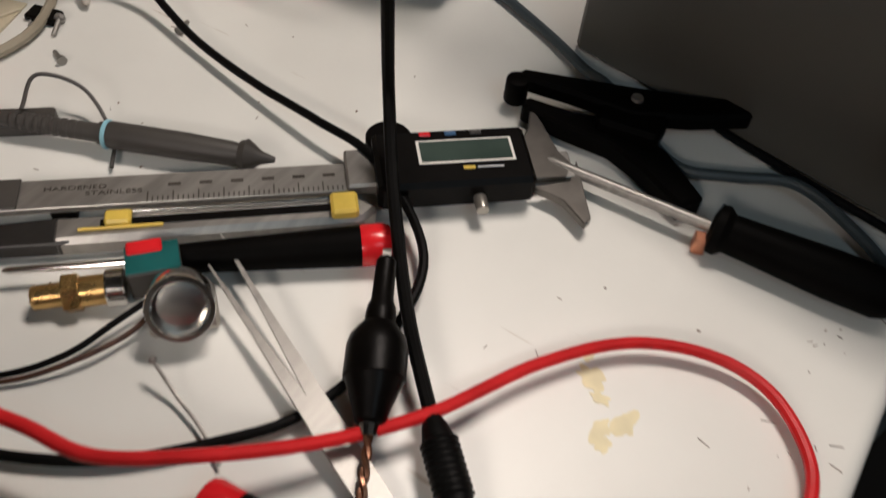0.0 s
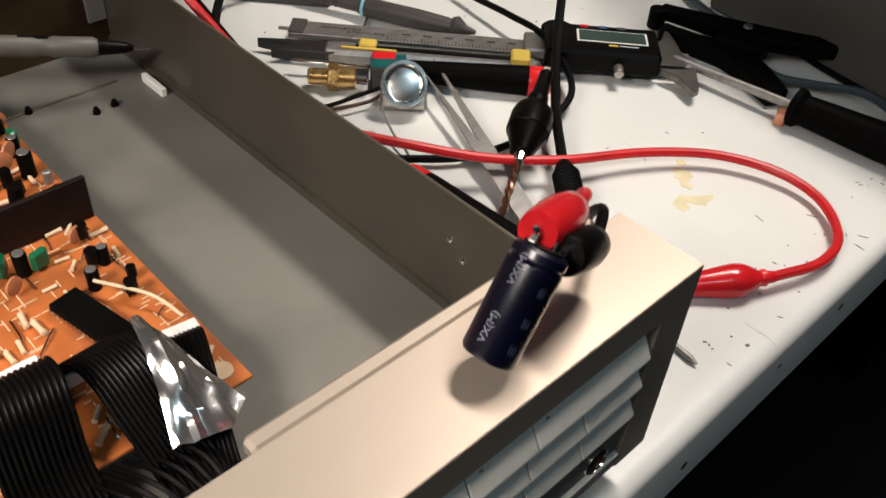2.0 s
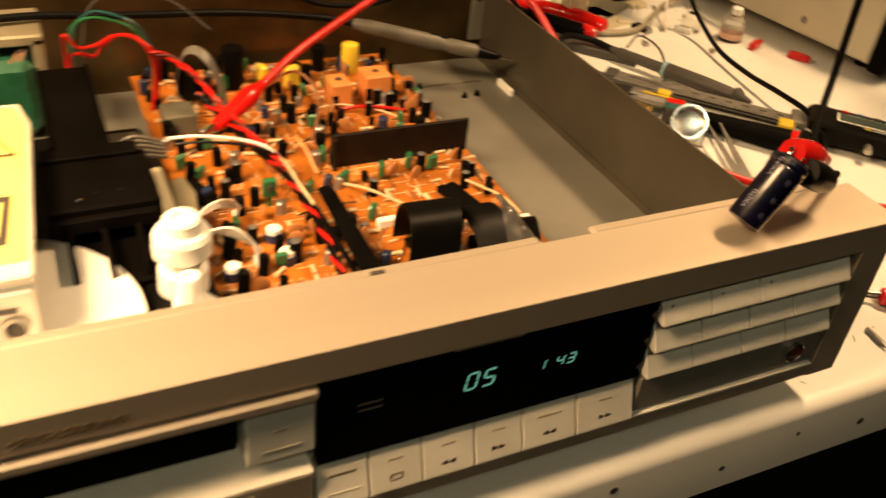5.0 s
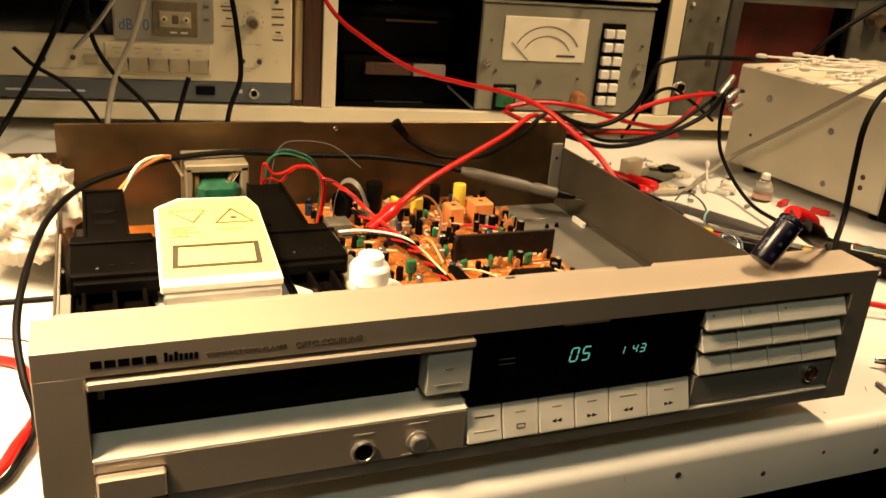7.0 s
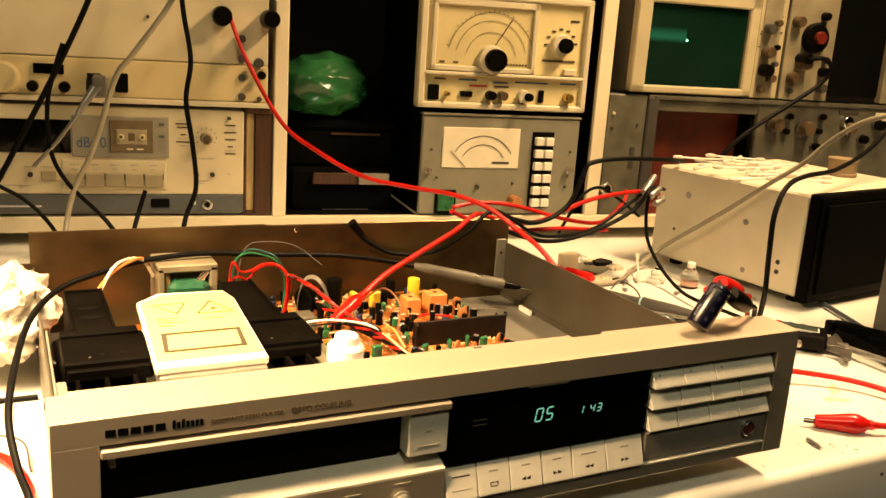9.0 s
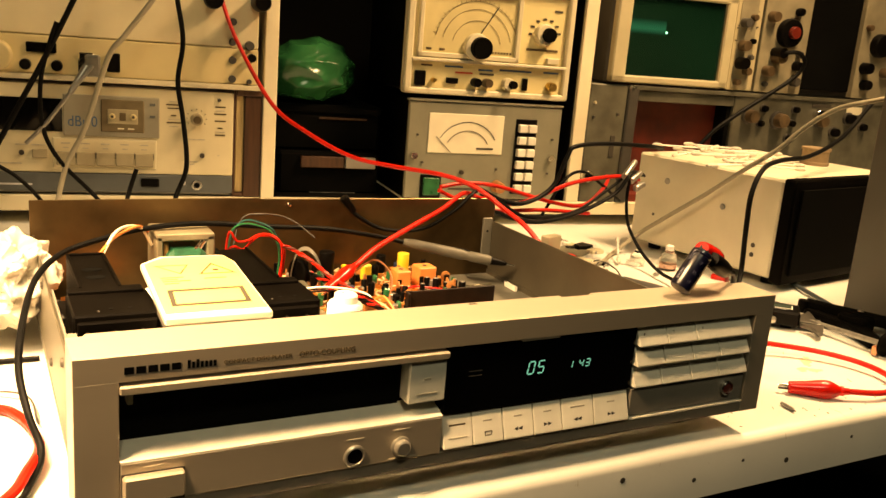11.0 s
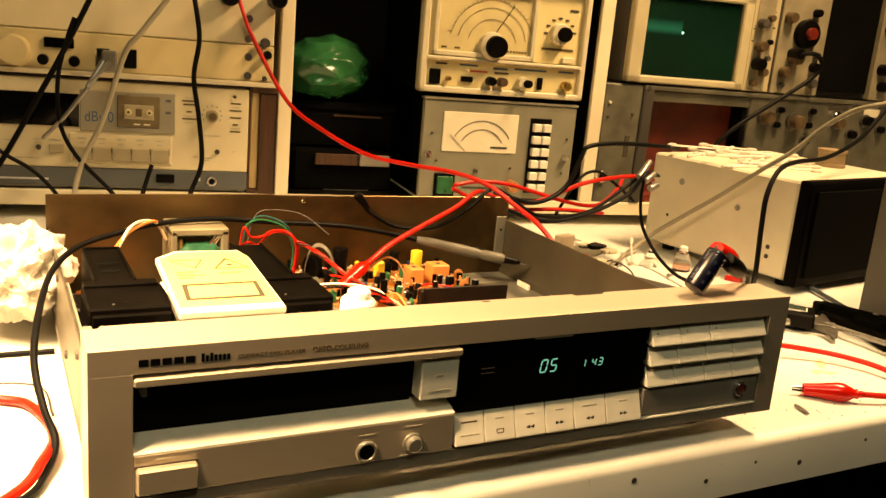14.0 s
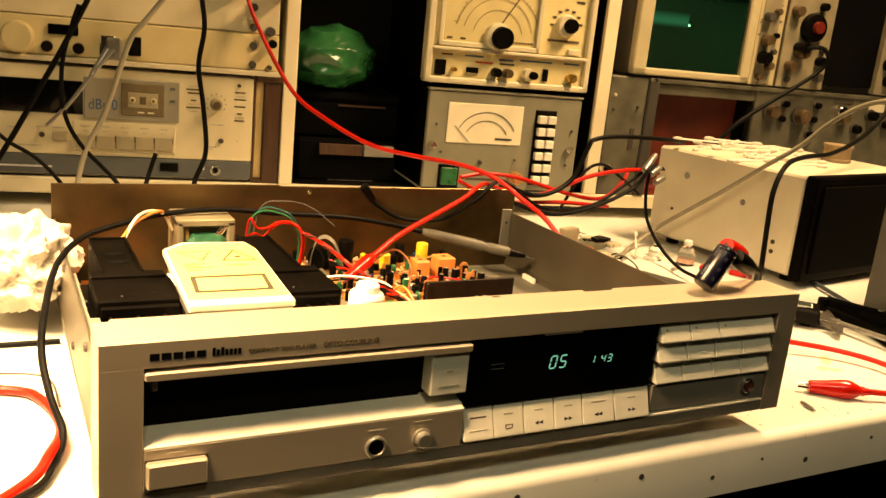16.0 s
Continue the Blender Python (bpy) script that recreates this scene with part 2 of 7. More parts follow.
def prism(poly, z0, z1, bev=0.0):
    bm = bmesh.new()
    lo = [bm.verts.new((x, y, z0)) for x, y in poly]
    hi = [bm.verts.new((x, y, z1)) for x, y in poly]
    n = len(poly)
    bm.faces.new(lo[::-1]), bm.faces.new(hi)
    for i in range(n):
        bm.faces.new((lo[i], lo[(i + 1) % n], hi[(i + 1) % n], hi[i]))
    bmesh.ops.recalc_face_normals(bm, faces=bm.faces[:])
    if bev:
        bmesh.ops.bevel(bm, geom=bm.edges[:], offset=bev, segments=1, affect="EDGES", profile=0.5)
    return bm


def lathe(profile, p0, axis, n=24, caps=True):
    """Revolves (height, radius) pairs about the axis through p0."""
    bm = bmesh.new()
    rot = Vector(axis).normalized().to_track_quat("Z", "Y").to_matrix()
    rings = []
    for h, r in profile:
        rings.append([bm.verts.new(Vector(p0) + rot @ Vector((r * math.cos(6.28318 * k / n), r * math.sin(6.28318 * k / n), h))) for k in range(n)])
    for a, b in zip(rings, rings[1:]):
        for k in range(n):
            bm.faces.new((a[k], a[(k + 1) % n], b[(k + 1) % n], b[k]))
    if caps:
        bm.faces.new(rings[0][::-1]), bm.faces.new(rings[-1])
    return bm


def cyl(p0, p1, r0, r1=None, n=18, bev=0.0):
    r1 = r0 if r1 is None else r1
    d = Vector(p1) - Vector(p0)
    L = d.length
    prof = [(0, r0), (L, r1)]
    if bev:
        prof = [(0, r0 - bev), (bev * 0.3, r0 - bev * 0.3), (bev, r0), (L - bev, r1), (L - bev * 0.3, r1 - bev * 0.3), (L, r1 - bev)]
    return lathe(prof, p0, d, n)


def smooth_path(pts, sub=7):
    pts = [Vector(p) for p in pts]
    if len(pts) == 2:
        return pts
    ext = [2 * pts[0] - pts[1], *pts, 2 * pts[-1] - pts[-2]]
    out = []
    for i in range(1, len(ext) - 2):
        a, b, c, d = ext[i - 1 : i + 3]
        for k in range(sub):
            t = k / sub
            out.append(0.5 * ((2 * b) + (c - a) * t + (2 * a - 5 * b + 4 * c - d) * t * t + (3 * b - a - 3 * c + d) * t ** 3))
    out.append(pts[-1])
    return out


def tube(pts, r, n=8, sub=7):
    path = smooth_path(pts, sub)
    bm = bmesh.new()
    rings, side = [], None
    for i, p in enumerate(path):
        d = (path[min(i + 1, len(path) - 1)] - path[max(i - 1, 0)]).normalized()
        if side is None:
            side = d.orthogonal()
        side = (side - d * side.dot(d)).normalized()
        u2 = side.cross(d)
        rad = r[i * (len(r) - 1) // (len(path) - 1)] if isinstance(r, (list, tuple)) else r
        rings.append([bm.verts.new(p + rad * (math.cos(6.28318 * k / n) * side + math.sin(6.28318 * k / n) * u2)) for k in range(n)])
    for a, b in zip(rings, rings[1:]):
        for k in range(n):
            bm.faces.new((a[k], a[(k + 1) % n], b[(k + 1) % n], b[k]))
    bm.faces.new(rings[0][::-1]), bm.faces.new(rings[-1])
    bmesh.ops.recalc_face_normals(bm, faces=bm.faces[:])
    return bm


def xform(bm, m):
    bmesh.ops.transform(bm, matrix=m, verts=bm.verts[:])
    return bm


def writing(text, width, height, m, depth=0.0002):
    """Built-in lettering as a thin mesh in the xy plane of m, fitted to width and height."""
    cu = bpy.data.curves.new("writing", "FONT")
    cu.body, cu.extrude = text, 0.02
    ob = bpy.data.objects.new("writing", cu)
    scene.collection.objects.link(ob)
    me = bpy.data.meshes.new_from_object(ob.evaluated_get(bpy.context.evaluated_depsgraph_get()))
    bpy.data.objects.remove(ob)
    bm = bmesh.new()
    bm.from_mesh(me)
    bpy.data.meshes.remove(me)
    xs, ys = [v.co.x for v in bm.verts], [v.co.y for v in bm.verts]
    w, h = max(xs) - min(xs), max(ys) - min(ys)
    for v in bm.verts:
        v.co = Vector(((v.co.x - min(xs)) / w * width, (v.co.y - min(ys)) / h * height, v.co.z * depth / 0.04))
    return xform(bm, m)


def wm(ob):
    return (wm(ob.parent) @ ob.matrix_parent_inverse if ob.parent else Matrix()) @ ob.matrix_basis


def mesh_of(bm, material, name="mesh", sharp=28):
    me = bpy.data.meshes.new(name)
    bm.to_mesh(me)
    bm.free()
    me.materials.append(material)
    me.polygons.foreach_set("use_smooth", [True] * len(me.polygons))
    me.set_sharp_from_angle(angle=radians(sharp))
    return me


def part(name, bm, material, parent, label=""):
    ob = new(name, mesh_of(bm, material, name))
    ob.parent = parent
    ob.matrix_parent_inverse = wm(parent).inverted()
    return tagged(ob, label)


def thing(name, place, label, category, group="", kind=""):
    ob = new(name)
    ob.empty_display_size = 0.01
    ob.matrix_basis = Matrix.Translation(place)
    return tagged(ob, label, category, group, kind)


def single(name, bm, material, label, category, group="", kind=""):
    return tagged(new(name, mesh_of(bm, material, name)), label, category, group, kind)


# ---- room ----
single("floor", box(-4, 4, -4, 4, -0.9, -0.85), FLOOR, "workshop floor far below the bench, shade put into its near-black colour", "floor", kind="structure")
single("wall_north", box(-4, 4, 1.35, 1.5, -0.85, 2.6), WALL, "dim workshop wall behind the instruments", "wall", kind="structure")
single("wall_south", box(-4, 4, -3.2, -3.05, -0.85, 2.6), WALL, "dim workshop wall", "wall", kind="structure")
single("wall_west", box(-4.15, -4, -3.2, 1.5, -0.85, 2.6), WALL, "dim workshop wall", "wall", kind="structure")
single("wall_east", box(4, 4.15, -3.2, 1.5, -0.85, 2.6), WALL, "dim workshop wall", "wall", kind="structure")
single("ceiling", box(-4.1, 4.1, -3.2, 1.5, 2.6, 2.7), WALL, "dim workshop ceiling", "ceiling", kind="structure")

bench = thing("workbench", (0.3, 0.4, -0.85), "scuffed white-painted workbench with a rounded front edge", "workbench")
top = box(-1.3, 1.6, -0.005, 1.3, -0.039, 0.0)
edge = [e for e in top.edges if all(abs(v.co.y + 0.005) < 1e-5 and abs(v.co.z) < 1e-5 for v in e.verts)]
bmesh.ops.bevel(top, geom=edge, offset=0.007, segments=5, affect="EDGES", profile=0.5)
part("benchtop", top, BENCH, bench)
for lx in (-1.2, 1.45):
    part("leg", box(lx, lx + 0.06, 0.1, 0.16, -0.85, -0.039, 0.003), BLACK_MATT, bench)
    part("leg", box(lx, lx + 0.06, 1.15, 1.21, -0.85, -0.039, 0.003), BLACK_MATT, bench)
rng = random.Random(4)
for i in range(16):
    hx = -0.05 + i * 0.052 + rng.uniform(-0.02, 0.02)
    hz = rng.uniform(-0.026, -0.009)
    part("dent", cyl((hx, -0.0053, hz), (hx, -0.003, hz), rng.uniform(0.0010, 0.0022), n=9), INK, bench)

# ---- instrument shelf: its own line runs eight degrees off the bench ----
BACK = Matrix.Translation((0.619, 0.62, 0)) @ Matrix.Rotation(radians(-8), 4, "Z")


def bbox(u0, u1, w0, w1, z0, z1, bev=0.0):
    return xform(box(u0, u1, w0, w1, z0, z1, bev), BACK)


def bknob(u, z, r, L, w=0.0, n=24, skirt=0.0):
    prof = [(0, r + skirt), (L * 0.25, r + skirt * 0.9), (L * 0.3, r), (L * 0.92, r * 0.93), (L, r * 0.85)]
    return xform(lathe(prof, (u, w, z), (0, -1, 0), n), BACK)


def at_back(u, w, z):
    return BACK @ Vector((u, w, z))


def face_text(text, u, z, width, height, w=-0.0006):
    return writing(text, width, height, BACK @ pose(u, w, z, 90, 0, 0))


shelf = thing("shelf_unit", at_back(0, 0.15, 0), "cream-painted wooden instrument shelf, its bay's shade put into near-black sheets", "shelf")
part("shelf_board", bbox(-1.1, 0.85, -0.004, 0.36, 0.016, 0.0345, 0.0015), SHELF_WHITE, shelf)
part("shelf_board", bbox(-1.1, 0.85, 0.02, 0.36, 0.58, 0.60, 0.0015), SHELF_WHITE, shelf)
part("upright", bbox(-0.342, -0.326, -0.004, 0.36, 0.0345, 0.58, 0.001), SHELF_WHITE, shelf)
part("upright", bbox(0.083, 0.1025, -0.004, 0.36, 0.0345, 0.58, 0.001), SHELF_WHITE, shelf)
part("upright", bbox(-1.1, -1.08, -0.004, 0.36, 0.0345, 0.58, 0.001), SHELF_WHITE, shelf)
part("upright", bbox(0.83, 0.85, -0.004, 0.36, 0.0345, 0.58, 0.001), SHELF_WHITE, shelf)
# near-black sheets over cream boards: shade in and under the shelf, as colour
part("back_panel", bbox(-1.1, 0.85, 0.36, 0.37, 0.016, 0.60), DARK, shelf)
part("shade_sheet", bbox(-0.326, 0.083, 0.30, 0.305, 0.0345, 0.58), DARK, shelf)
part("shade_sheet", bbox(-0.3255, -0.158, 0.003, 0.30, 0.0346, 0.0352), DARK, shelf)
part("shade_sheet", bbox(0.0645, 0.0805, 0.003, 0.30, 0.0346, 0.0352), DARK, shelf)
part("shade_sheet", bbox(-0.3255, -0.3235, 0.012, 0.30, 0.0345, 0.58), DARK, shelf)
part("shade_sheet", bbox(0.0805, 0.0826, 0.002, 0.30, 0.0345, 0.58), DARK, shelf)
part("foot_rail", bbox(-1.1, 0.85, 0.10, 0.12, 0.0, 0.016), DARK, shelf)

# cassette deck
deck = thing("cassette_deck", at_back(-0.6, 0.1, 0.035), "silver cassette deck with dark display and a slate base strip", "cassette deck")
part("case", bbox(-0.82, -0.377, 0.004, 0.27, 0.0345, 0.1625, 0.002), STAINLESS, deck)
part("front_panel", bbox(-0.82, -0.377, -0.002, 0.004, 0.061, 0.161, 0.001), BEIGE2, deck)
part("base_strip", bbox(-0.82, -0.377, -0.003, 0.004, 0.039, 0.0605, 0.001), GREY_BLUE, deck)
part("display", bbox(-0.70, -0.567, -0.0035, 0.0, 0.108, 0.145, 0.0005), GLASS_BLACK, deck)
part("tape_door", bbox(-0.566, -0.462, -0.0045, 0.0, 0.104, 0.151, 0.001), mat("door_grey", (0.33, 0.31, 0.25), 0.42, 0.3, 0.06, 40), deck, "brushed tape door")
part("tape_window", bbox(-0.526, -0.479, -0.006, -0.002, 0.110, 0.147, 0.001), mat("smoky_window", (0.16, 0.125, 0.075), 0.25, 0, 0.15, 60, 0), deck)
part("cassette_label", bbox(-0.519, -0.486, -0.0066, -0.0055, 0.1195, 0.1365, 0.0005), KEY_GREY, deck)
for hu in (-0.514, -0.491):
    part("spindle", bknob(hu, 0.128, 0.0036, 0.002, -0.0062, 14), BEIGE, deck)
    part("spindle_hole", bknob(hu, 0.128, 0.0018, 0.0026, -0.0062, 12), INK, deck)
part("cassette_gate", bbox(-0.506, -0.499, -0.0072, -0.006, 0.1235, 0.1325, 0.0005), INK_BROWN, deck)
for u in (-0.508, -0.497):
    part("print_bar", bbox(u, u + 0.007, -0.0068, -0.0060, 0.1135, 0.1148), CREAM, deck)
for z in (0.1415, 0.1275):
    part("door_print", bbox(-0.473, -0.467, -0.0052, -0.0042, z, z + 0.003), GREY_BLUE, deck)
part("key_bay", bbox(-0.578, -0.465, -0.0032, 0.0, 0.066, 0.1015, 0.001), CASE_WHITE, deck)
part("bay_field", bbox(-0.5765, -0.4665, -0.0036, -0.003, 0.0675, 0.1000, 0.0003), BEIGE2, deck)
for k in range(5):
    u0 = -0.574 + k * 0.0212
    part("key", bbox(u0, u0 + 0.0205, -0.0085, -0.002, 0.0705, 0.0855, 0.0008), KEY_GREY, deck)
    part("key_gap", bbox(u0 + 0.0204, u0 + 0.0210, -0.0088, -0.002, 0.0790, 0.0860), INK, deck)
    part("key_mark", bbox(u0 + 0.005, u0 + 0.0145, -0.0040, -0.0034, 0.0945, 0.0960), INK_FAINT, deck)
    part("key_mark", bbox(u0 + 0.007, u0 + 0.0130, -0.0040, -0.0034, 0.0895, 0.0907), INK_FAINT, deck)
part("writing", face_text("dBr 0", -0.561, 0.115, 0.031, 0.012, -0.0047), INK_BLUE, deck)
part("level_knob", bknob(-0.420, 0.1285, 0.0072, 0.012, -0.002, 18), KEY_GREY, deck)
part("knob_shadow_line", bknob(-0.420, 0.1285, 0.0050, 0.0135, -0.002, 14), INK_BROWN, deck)
for k in range(9):
    a = radians(-30 + 30 * k)
    part("scale_mark", bbox(-0.4204 + 0.0112 * math.cos(a), -0.4196 + 0.0112 * math.cos(a), -0.0026, -0.0018, 0.1280 + 0.0112 * math.sin(a), 0.1296 + 0.0112 * math.sin(a)), INK, deck)
for u, z, r in ((-0.413, 0.085, 0.0030), (-0.431, 0.085, 0.0028), (-0.394, 0.152, 0.0022), (-0.610, 0.083, 0.003), (-0.640, 0.080, 0.003)):
    part("small_socket", bknob(u, z, r, 0.003, -0.002, 14), INK, deck)
part("slide_cap", bbox(-0.599, -0.583, -0.0060, -0.002, 0.0775, 0.0875, 0.0008), KEY_GREY, deck)
for u0, z0, rows in ((-0.4545, 0.1475, ((0.010, 0), (0.017, 1), (0.014, 1), (0, 0), (0.006, 1), (0.013, 0), (0.016, 1), (0.010, 0))), (-0.4010, 0.1430, ((0.012, 1), (0.010, 0), (0.014, 1), (0, 0), (0.013, 1), (0, 0), (0.006, 1), (0.011, 0), (0.012, 1)))):
    for k, (w, bold) in enumerate(rows):
        if w:
            c = u0 + 0.0085
            part("print_bar", bbox(c - w / 2, c + w / 2, -0.0025, -0.0015, z0 - k * 0.0042, z0 - k * 0.0042 + (0.0016 if bold else 0.0010)), INK_BROWN if bold else INK_FAINT, deck)
for u, z, w in ((-0.432, 0.1035, 0.022), (-0.430, 0.0765, 0.012), (-0.430, 0.0735, 0.008), (-0.395, 0.0850, 0.002), (-0.646, 0.0895, 0.012), (-0.616, 0.0915, 0.013), (-0.600, 0.0915, 0.014), (-0.64, 0.070, 0.03)):
    part("print_bar", bbox(u, u + w, -0.0025, -0.0015, z, z + 0.0012), INK_FAINT, deck)
part("base_mark", bbox(-0.436, -0.432, -0.0038, -0.003, 0.049, 0.053), INK_PALE, deck)
part("socket", bknob(-0.419, 0.0495, 0.0065, 0.004, -0.003), CHROME, deck)
part("socket_hole", bknob(-0.419, 0.0495, 0.0036, 0.0046, -0.003), BLACK, deck)
part("slide_switch", bbox(-0.483, -0.462, -0.006, -0.002, 0.046, 0.056, 0.001), BLACK, deck)
part("print_bar", bbox(-0.68, -0.60, -0.0036, -0.0026, 0.046, 0.048), INK_PALE, deck)
cheek = thing("wooden_cheek", at_back(-0.36, 0.1, 0.035), "pale wooden panel framed by dark brown boards beside the deck", "wood panel")
part("pale_edge", bbox(-0.3735, -0.3640, 0.004, 0.25, 0.0400, 0.158, 0.001), WOOD_L, cheek)
part("dark_board", bbox(-0.3635, -0.3430, -0.001, 0.25, 0.0345, 0.158, 0.001), WOOD_D, cheek)
part("dark_board", bbox(-0.3768, -0.3738, 0.0, 0.25, 0.0345, 0.165, 0.0005), WOOD_D, cheek)
part("top_board", bbox(-0.3736, -0.3430, -0.003, 0.25, 0.1583, 0.1655, 0.001), WOOD_D, cheek)
part("foot_board", bbox(-0.3736, -0.3638, 0.0, 0.25, 0.0345, 0.0398, 0.0006), WOOD_D, cheek)

# upper instrument over the deck
psu = thing("bench_instrument", at_back(-0.6, 0.1, 0.165), "beige bench instrument with sockets and a small dark readout", "instrument")
part("case", bbox(-0.84, -0.350, 0.008, 0.28, 0.1665, 0.52, 0.002), BEIGE2, psu)
part("upper_panel", bbox(-0.84, -0.350, -0.002, 0.008, 0.2145, 0.52, 0.001), BEIGE2, psu)
part("lower_panel", bbox(-0.84, -0.350, -0.005, 0.008, 0.172, 0.2135, 0.001), BEIGE, psu)
part("trim", bbox(-0.84, -0.346, -0.008, 0.008, 0.1655, 0.1715, 0.001), CASE_WHITE, psu)
part("readout", bbox(-0.602, -0.571, -0.008, -0.003, 0.195, 0.206, 0.001), GLASS_BLACK, psu)
for u in (-0.603, -0.571):
    part("socket", bknob(u, 0.1815, 0.0062, 0.008, -0.005), BLACK, psu)
part("bnc_plate", bbox(-0.549, -0.532, -0.010, -0.004, 0.174, 0.198, 0.0015), CHROME, psu)
part("rocker", bbox(-0.519, -0.505, -0.009, -0.004, 0.178, 0.199, 0.001), BLACK, psu)
part("dial", bknob(-0.632, 0.190, 0.017, 0.014, -0.005), BEIGE, psu)
for z in (0.178, 0.200, 0.221, 0.244):
    part("hole_plug", bknob(-0.380, z, 0.0045, 0.003, -0.002 if z > 0.214 else -0.005), GREY_PL, psu)
for u, z, r, L, m in ((-0.361, 0.218, 0.0055, 0.012, GREY_PL), (-0.358, 0.204, 0.005, 0.012, BLACK), (-0.360, 0.176, 0.003, 0.005, GREY_PL), (-0.403, 0.268, 0.0115, 0.016, BLACK), (-0.350, 0.268, 0.0105, 0.030, BLACK), (-0.655, 0.262, 0.013, 0.03, BLACK)):
    part("knob", bknob(u, z, r, L, -0.004), m, psu)
part("screw", bknob(-0.483, 0.262, 0.0018, 0.002, -0.002), INK, psu)

# audio oscillator
osc = thing("audio_oscillator", at_back(-0.05, 0.08, 0.174), "off-white audio oscillator with a large tuning dial", "signal generator")
part("case", bbox(-0.167, 0.064, 0.006, 0.17, 0.1765, 0.316, 0.003), BLACK_MATT, osc)
part("surround", merge(bbox(-0.168, 0.065, -0.010, 0.006, 0.174, 0.182, 0.002), bbox(-0.168, -0.158, -0.010, 0.006, 0.174, 0.318, 0.002), bbox(0.056, 0.065, -0.010, 0.006, 0.174, 0.318, 0.002), bbox(-0.168, 0.065, -0.010, 0.006, 0.309, 0.318, 0.002)), CASE_WHITE, osc)
part("lower_panel", bbox(-0.158, 0.056, -0.004, 0.006, 0.182, 0.215, 0.0006), OSC_CREAM, osc)
part("ledge", bbox(-0.160, 0.058, -0.011, 0.004, 0.2155, 0.2195, 0.001), CASE_WHITE, osc)
part("upper_panel", bbox(-0.158, 0.056, -0.003, 0.006, 0.220, 0.309, 0.0006), OSC_CREAM, osc)
part("dial_frame", merge(bbox(-0.152, -0.012, -0.009, 0.0, 0.2205, 0.227, 0.001), bbox(-0.018, -0.0115, -0.009, 0.0, 0.2205, 0.308, 0.001), bbox(-0.152, -0.146, -0.009, 0.0, 0.2205, 0.308, 0.001), bbox(-0.152, -0.012, -0.009, 0.0, 0.300, 0.308, 0.001)), CASE_WHITE, osc)
part("dial_plate", bbox(-0.146, -0.018, -0.0045, 0.0, 0.227, 0.300), mat("dial_yellow", (0.62, 0.53, 0.28), 0.5, 0, 0.06, 30), osc)
for k in range(25):
    a = radians(14 + 6.3 * k)
    part("scale_tick", tube([at_back(-0.072 + r_ * math.cos(a), -0.0050, 0.236 + r_ * math.sin(a)) for r_ in (0.058, 0.0605 if k % 4 else 0.0625)], 0.0003, 4), INK_BROWN, osc)
for k in range(9):
    part("dial_print", bbox(-0.058 + k * 0.0042, -0.0555 + k * 0.0042, -0.0052, -0.0043, 0.2300, 0.2325), INK_BROWN, osc)
for u in (-0.140, -0.122):
    part("dial_print", bbox(u, u + 0.007, -0.0052, -0.0043, 0.2300, 0.2322), INK_BROWN, osc)
for rr_ in (0.034, 0.048, 0.058):
    pts = [at_back(-0.072 + rr_ * math.cos(a), -0.0052, 0.236 + rr_ * math.sin(a)) for a in [radians(12 + 12 * k) for k in range(14)]]
    part("scale_arc", tube(pts, 0.0003, 5, 2), INK_BROWN, osc)
part("pointer", tube([at_back(-0.070, -0.006, 0.250), at_back(-0.045, -0.006, 0.289)], 0.0007, 6), INK, osc)
part("dial_line", bbox(-0.158, 0.056, -0.0125, -0.0110, 0.2160, 0.2170), INK_FAINT, osc)
part("tuning_skirt", bknob(-0.072, 0.236, 0.0185, 0.009, -0.0045), CASE_WHITE, osc)
part("tuning_knob", bknob(-0.069, 0.236, 0.0145, 0.019, -0.0045), BLACK_MATT, osc)
part("range_skirt", bknob(0.023, 0.259, 0.0145, 0.010, -0.003), CASE_WHITE, osc)
part("range_knob", bknob(0.026, 0.259, 0.0098, 0.018, -0.003), BLACK_MATT, osc)
for k in range(7):
    a = radians(10 + 28 * k)
    part("scale_mark", bbox(0.022 + 0.021 * math.cos(a), 0.027 + 0.021 * math.cos(a), -0.004, -0.0028, 0.257 + 0.021 * math.sin(a), 0.2595 + 0.021 * math.sin(a)), INK, osc)
part("print_bar", bbox(0.0, 0.046, -0.004, -0.0028, 0.2375, 0.2405), INK_BROWN, osc)
part("print_bar", bbox(0.036, 0.048, -0.004, -0.0028, 0.289, 0.2915), INK, osc)
part("lamp_lens", bbox(0.030, 0.048, -0.008, -0.002, 0.2215, 0.2295, 0.001), CASE_WHITE, osc)
part("rocker", bbox(-0.153, -0.139, -0.009, -0.003, 0.184, 0.203, 0.001), BLACK, osc)
for u, m, r, L in ((-0.128, BRASS, 0.003, 0.010), (-0.070, BLACK, 0.006, 0.014), (-0.054, TAN_KNOB, 0.006, 0.014), (-0.020, BLACK_MATT, 0.0055, 0.018), (0.039, BRASS, 0.0065, 0.012)):
    part("terminal", bknob(u, 0.192, r, L, -0.004), m, osc)
part("knob_skirt", bknob(-0.024, 0.192, 0.0085, 0.010, -0.004), CASE_WHITE, osc)
part("slide_switch", bbox(-0.110, -0.094, -0.008, -0.003, 0.189, 0.196, 0.0008), BLACK, osc)
part("slide_switch", bbox(-0.002, 0.005, -0.008, -0.003, 0.185, 0.201, 0.0008), BLACK, osc)
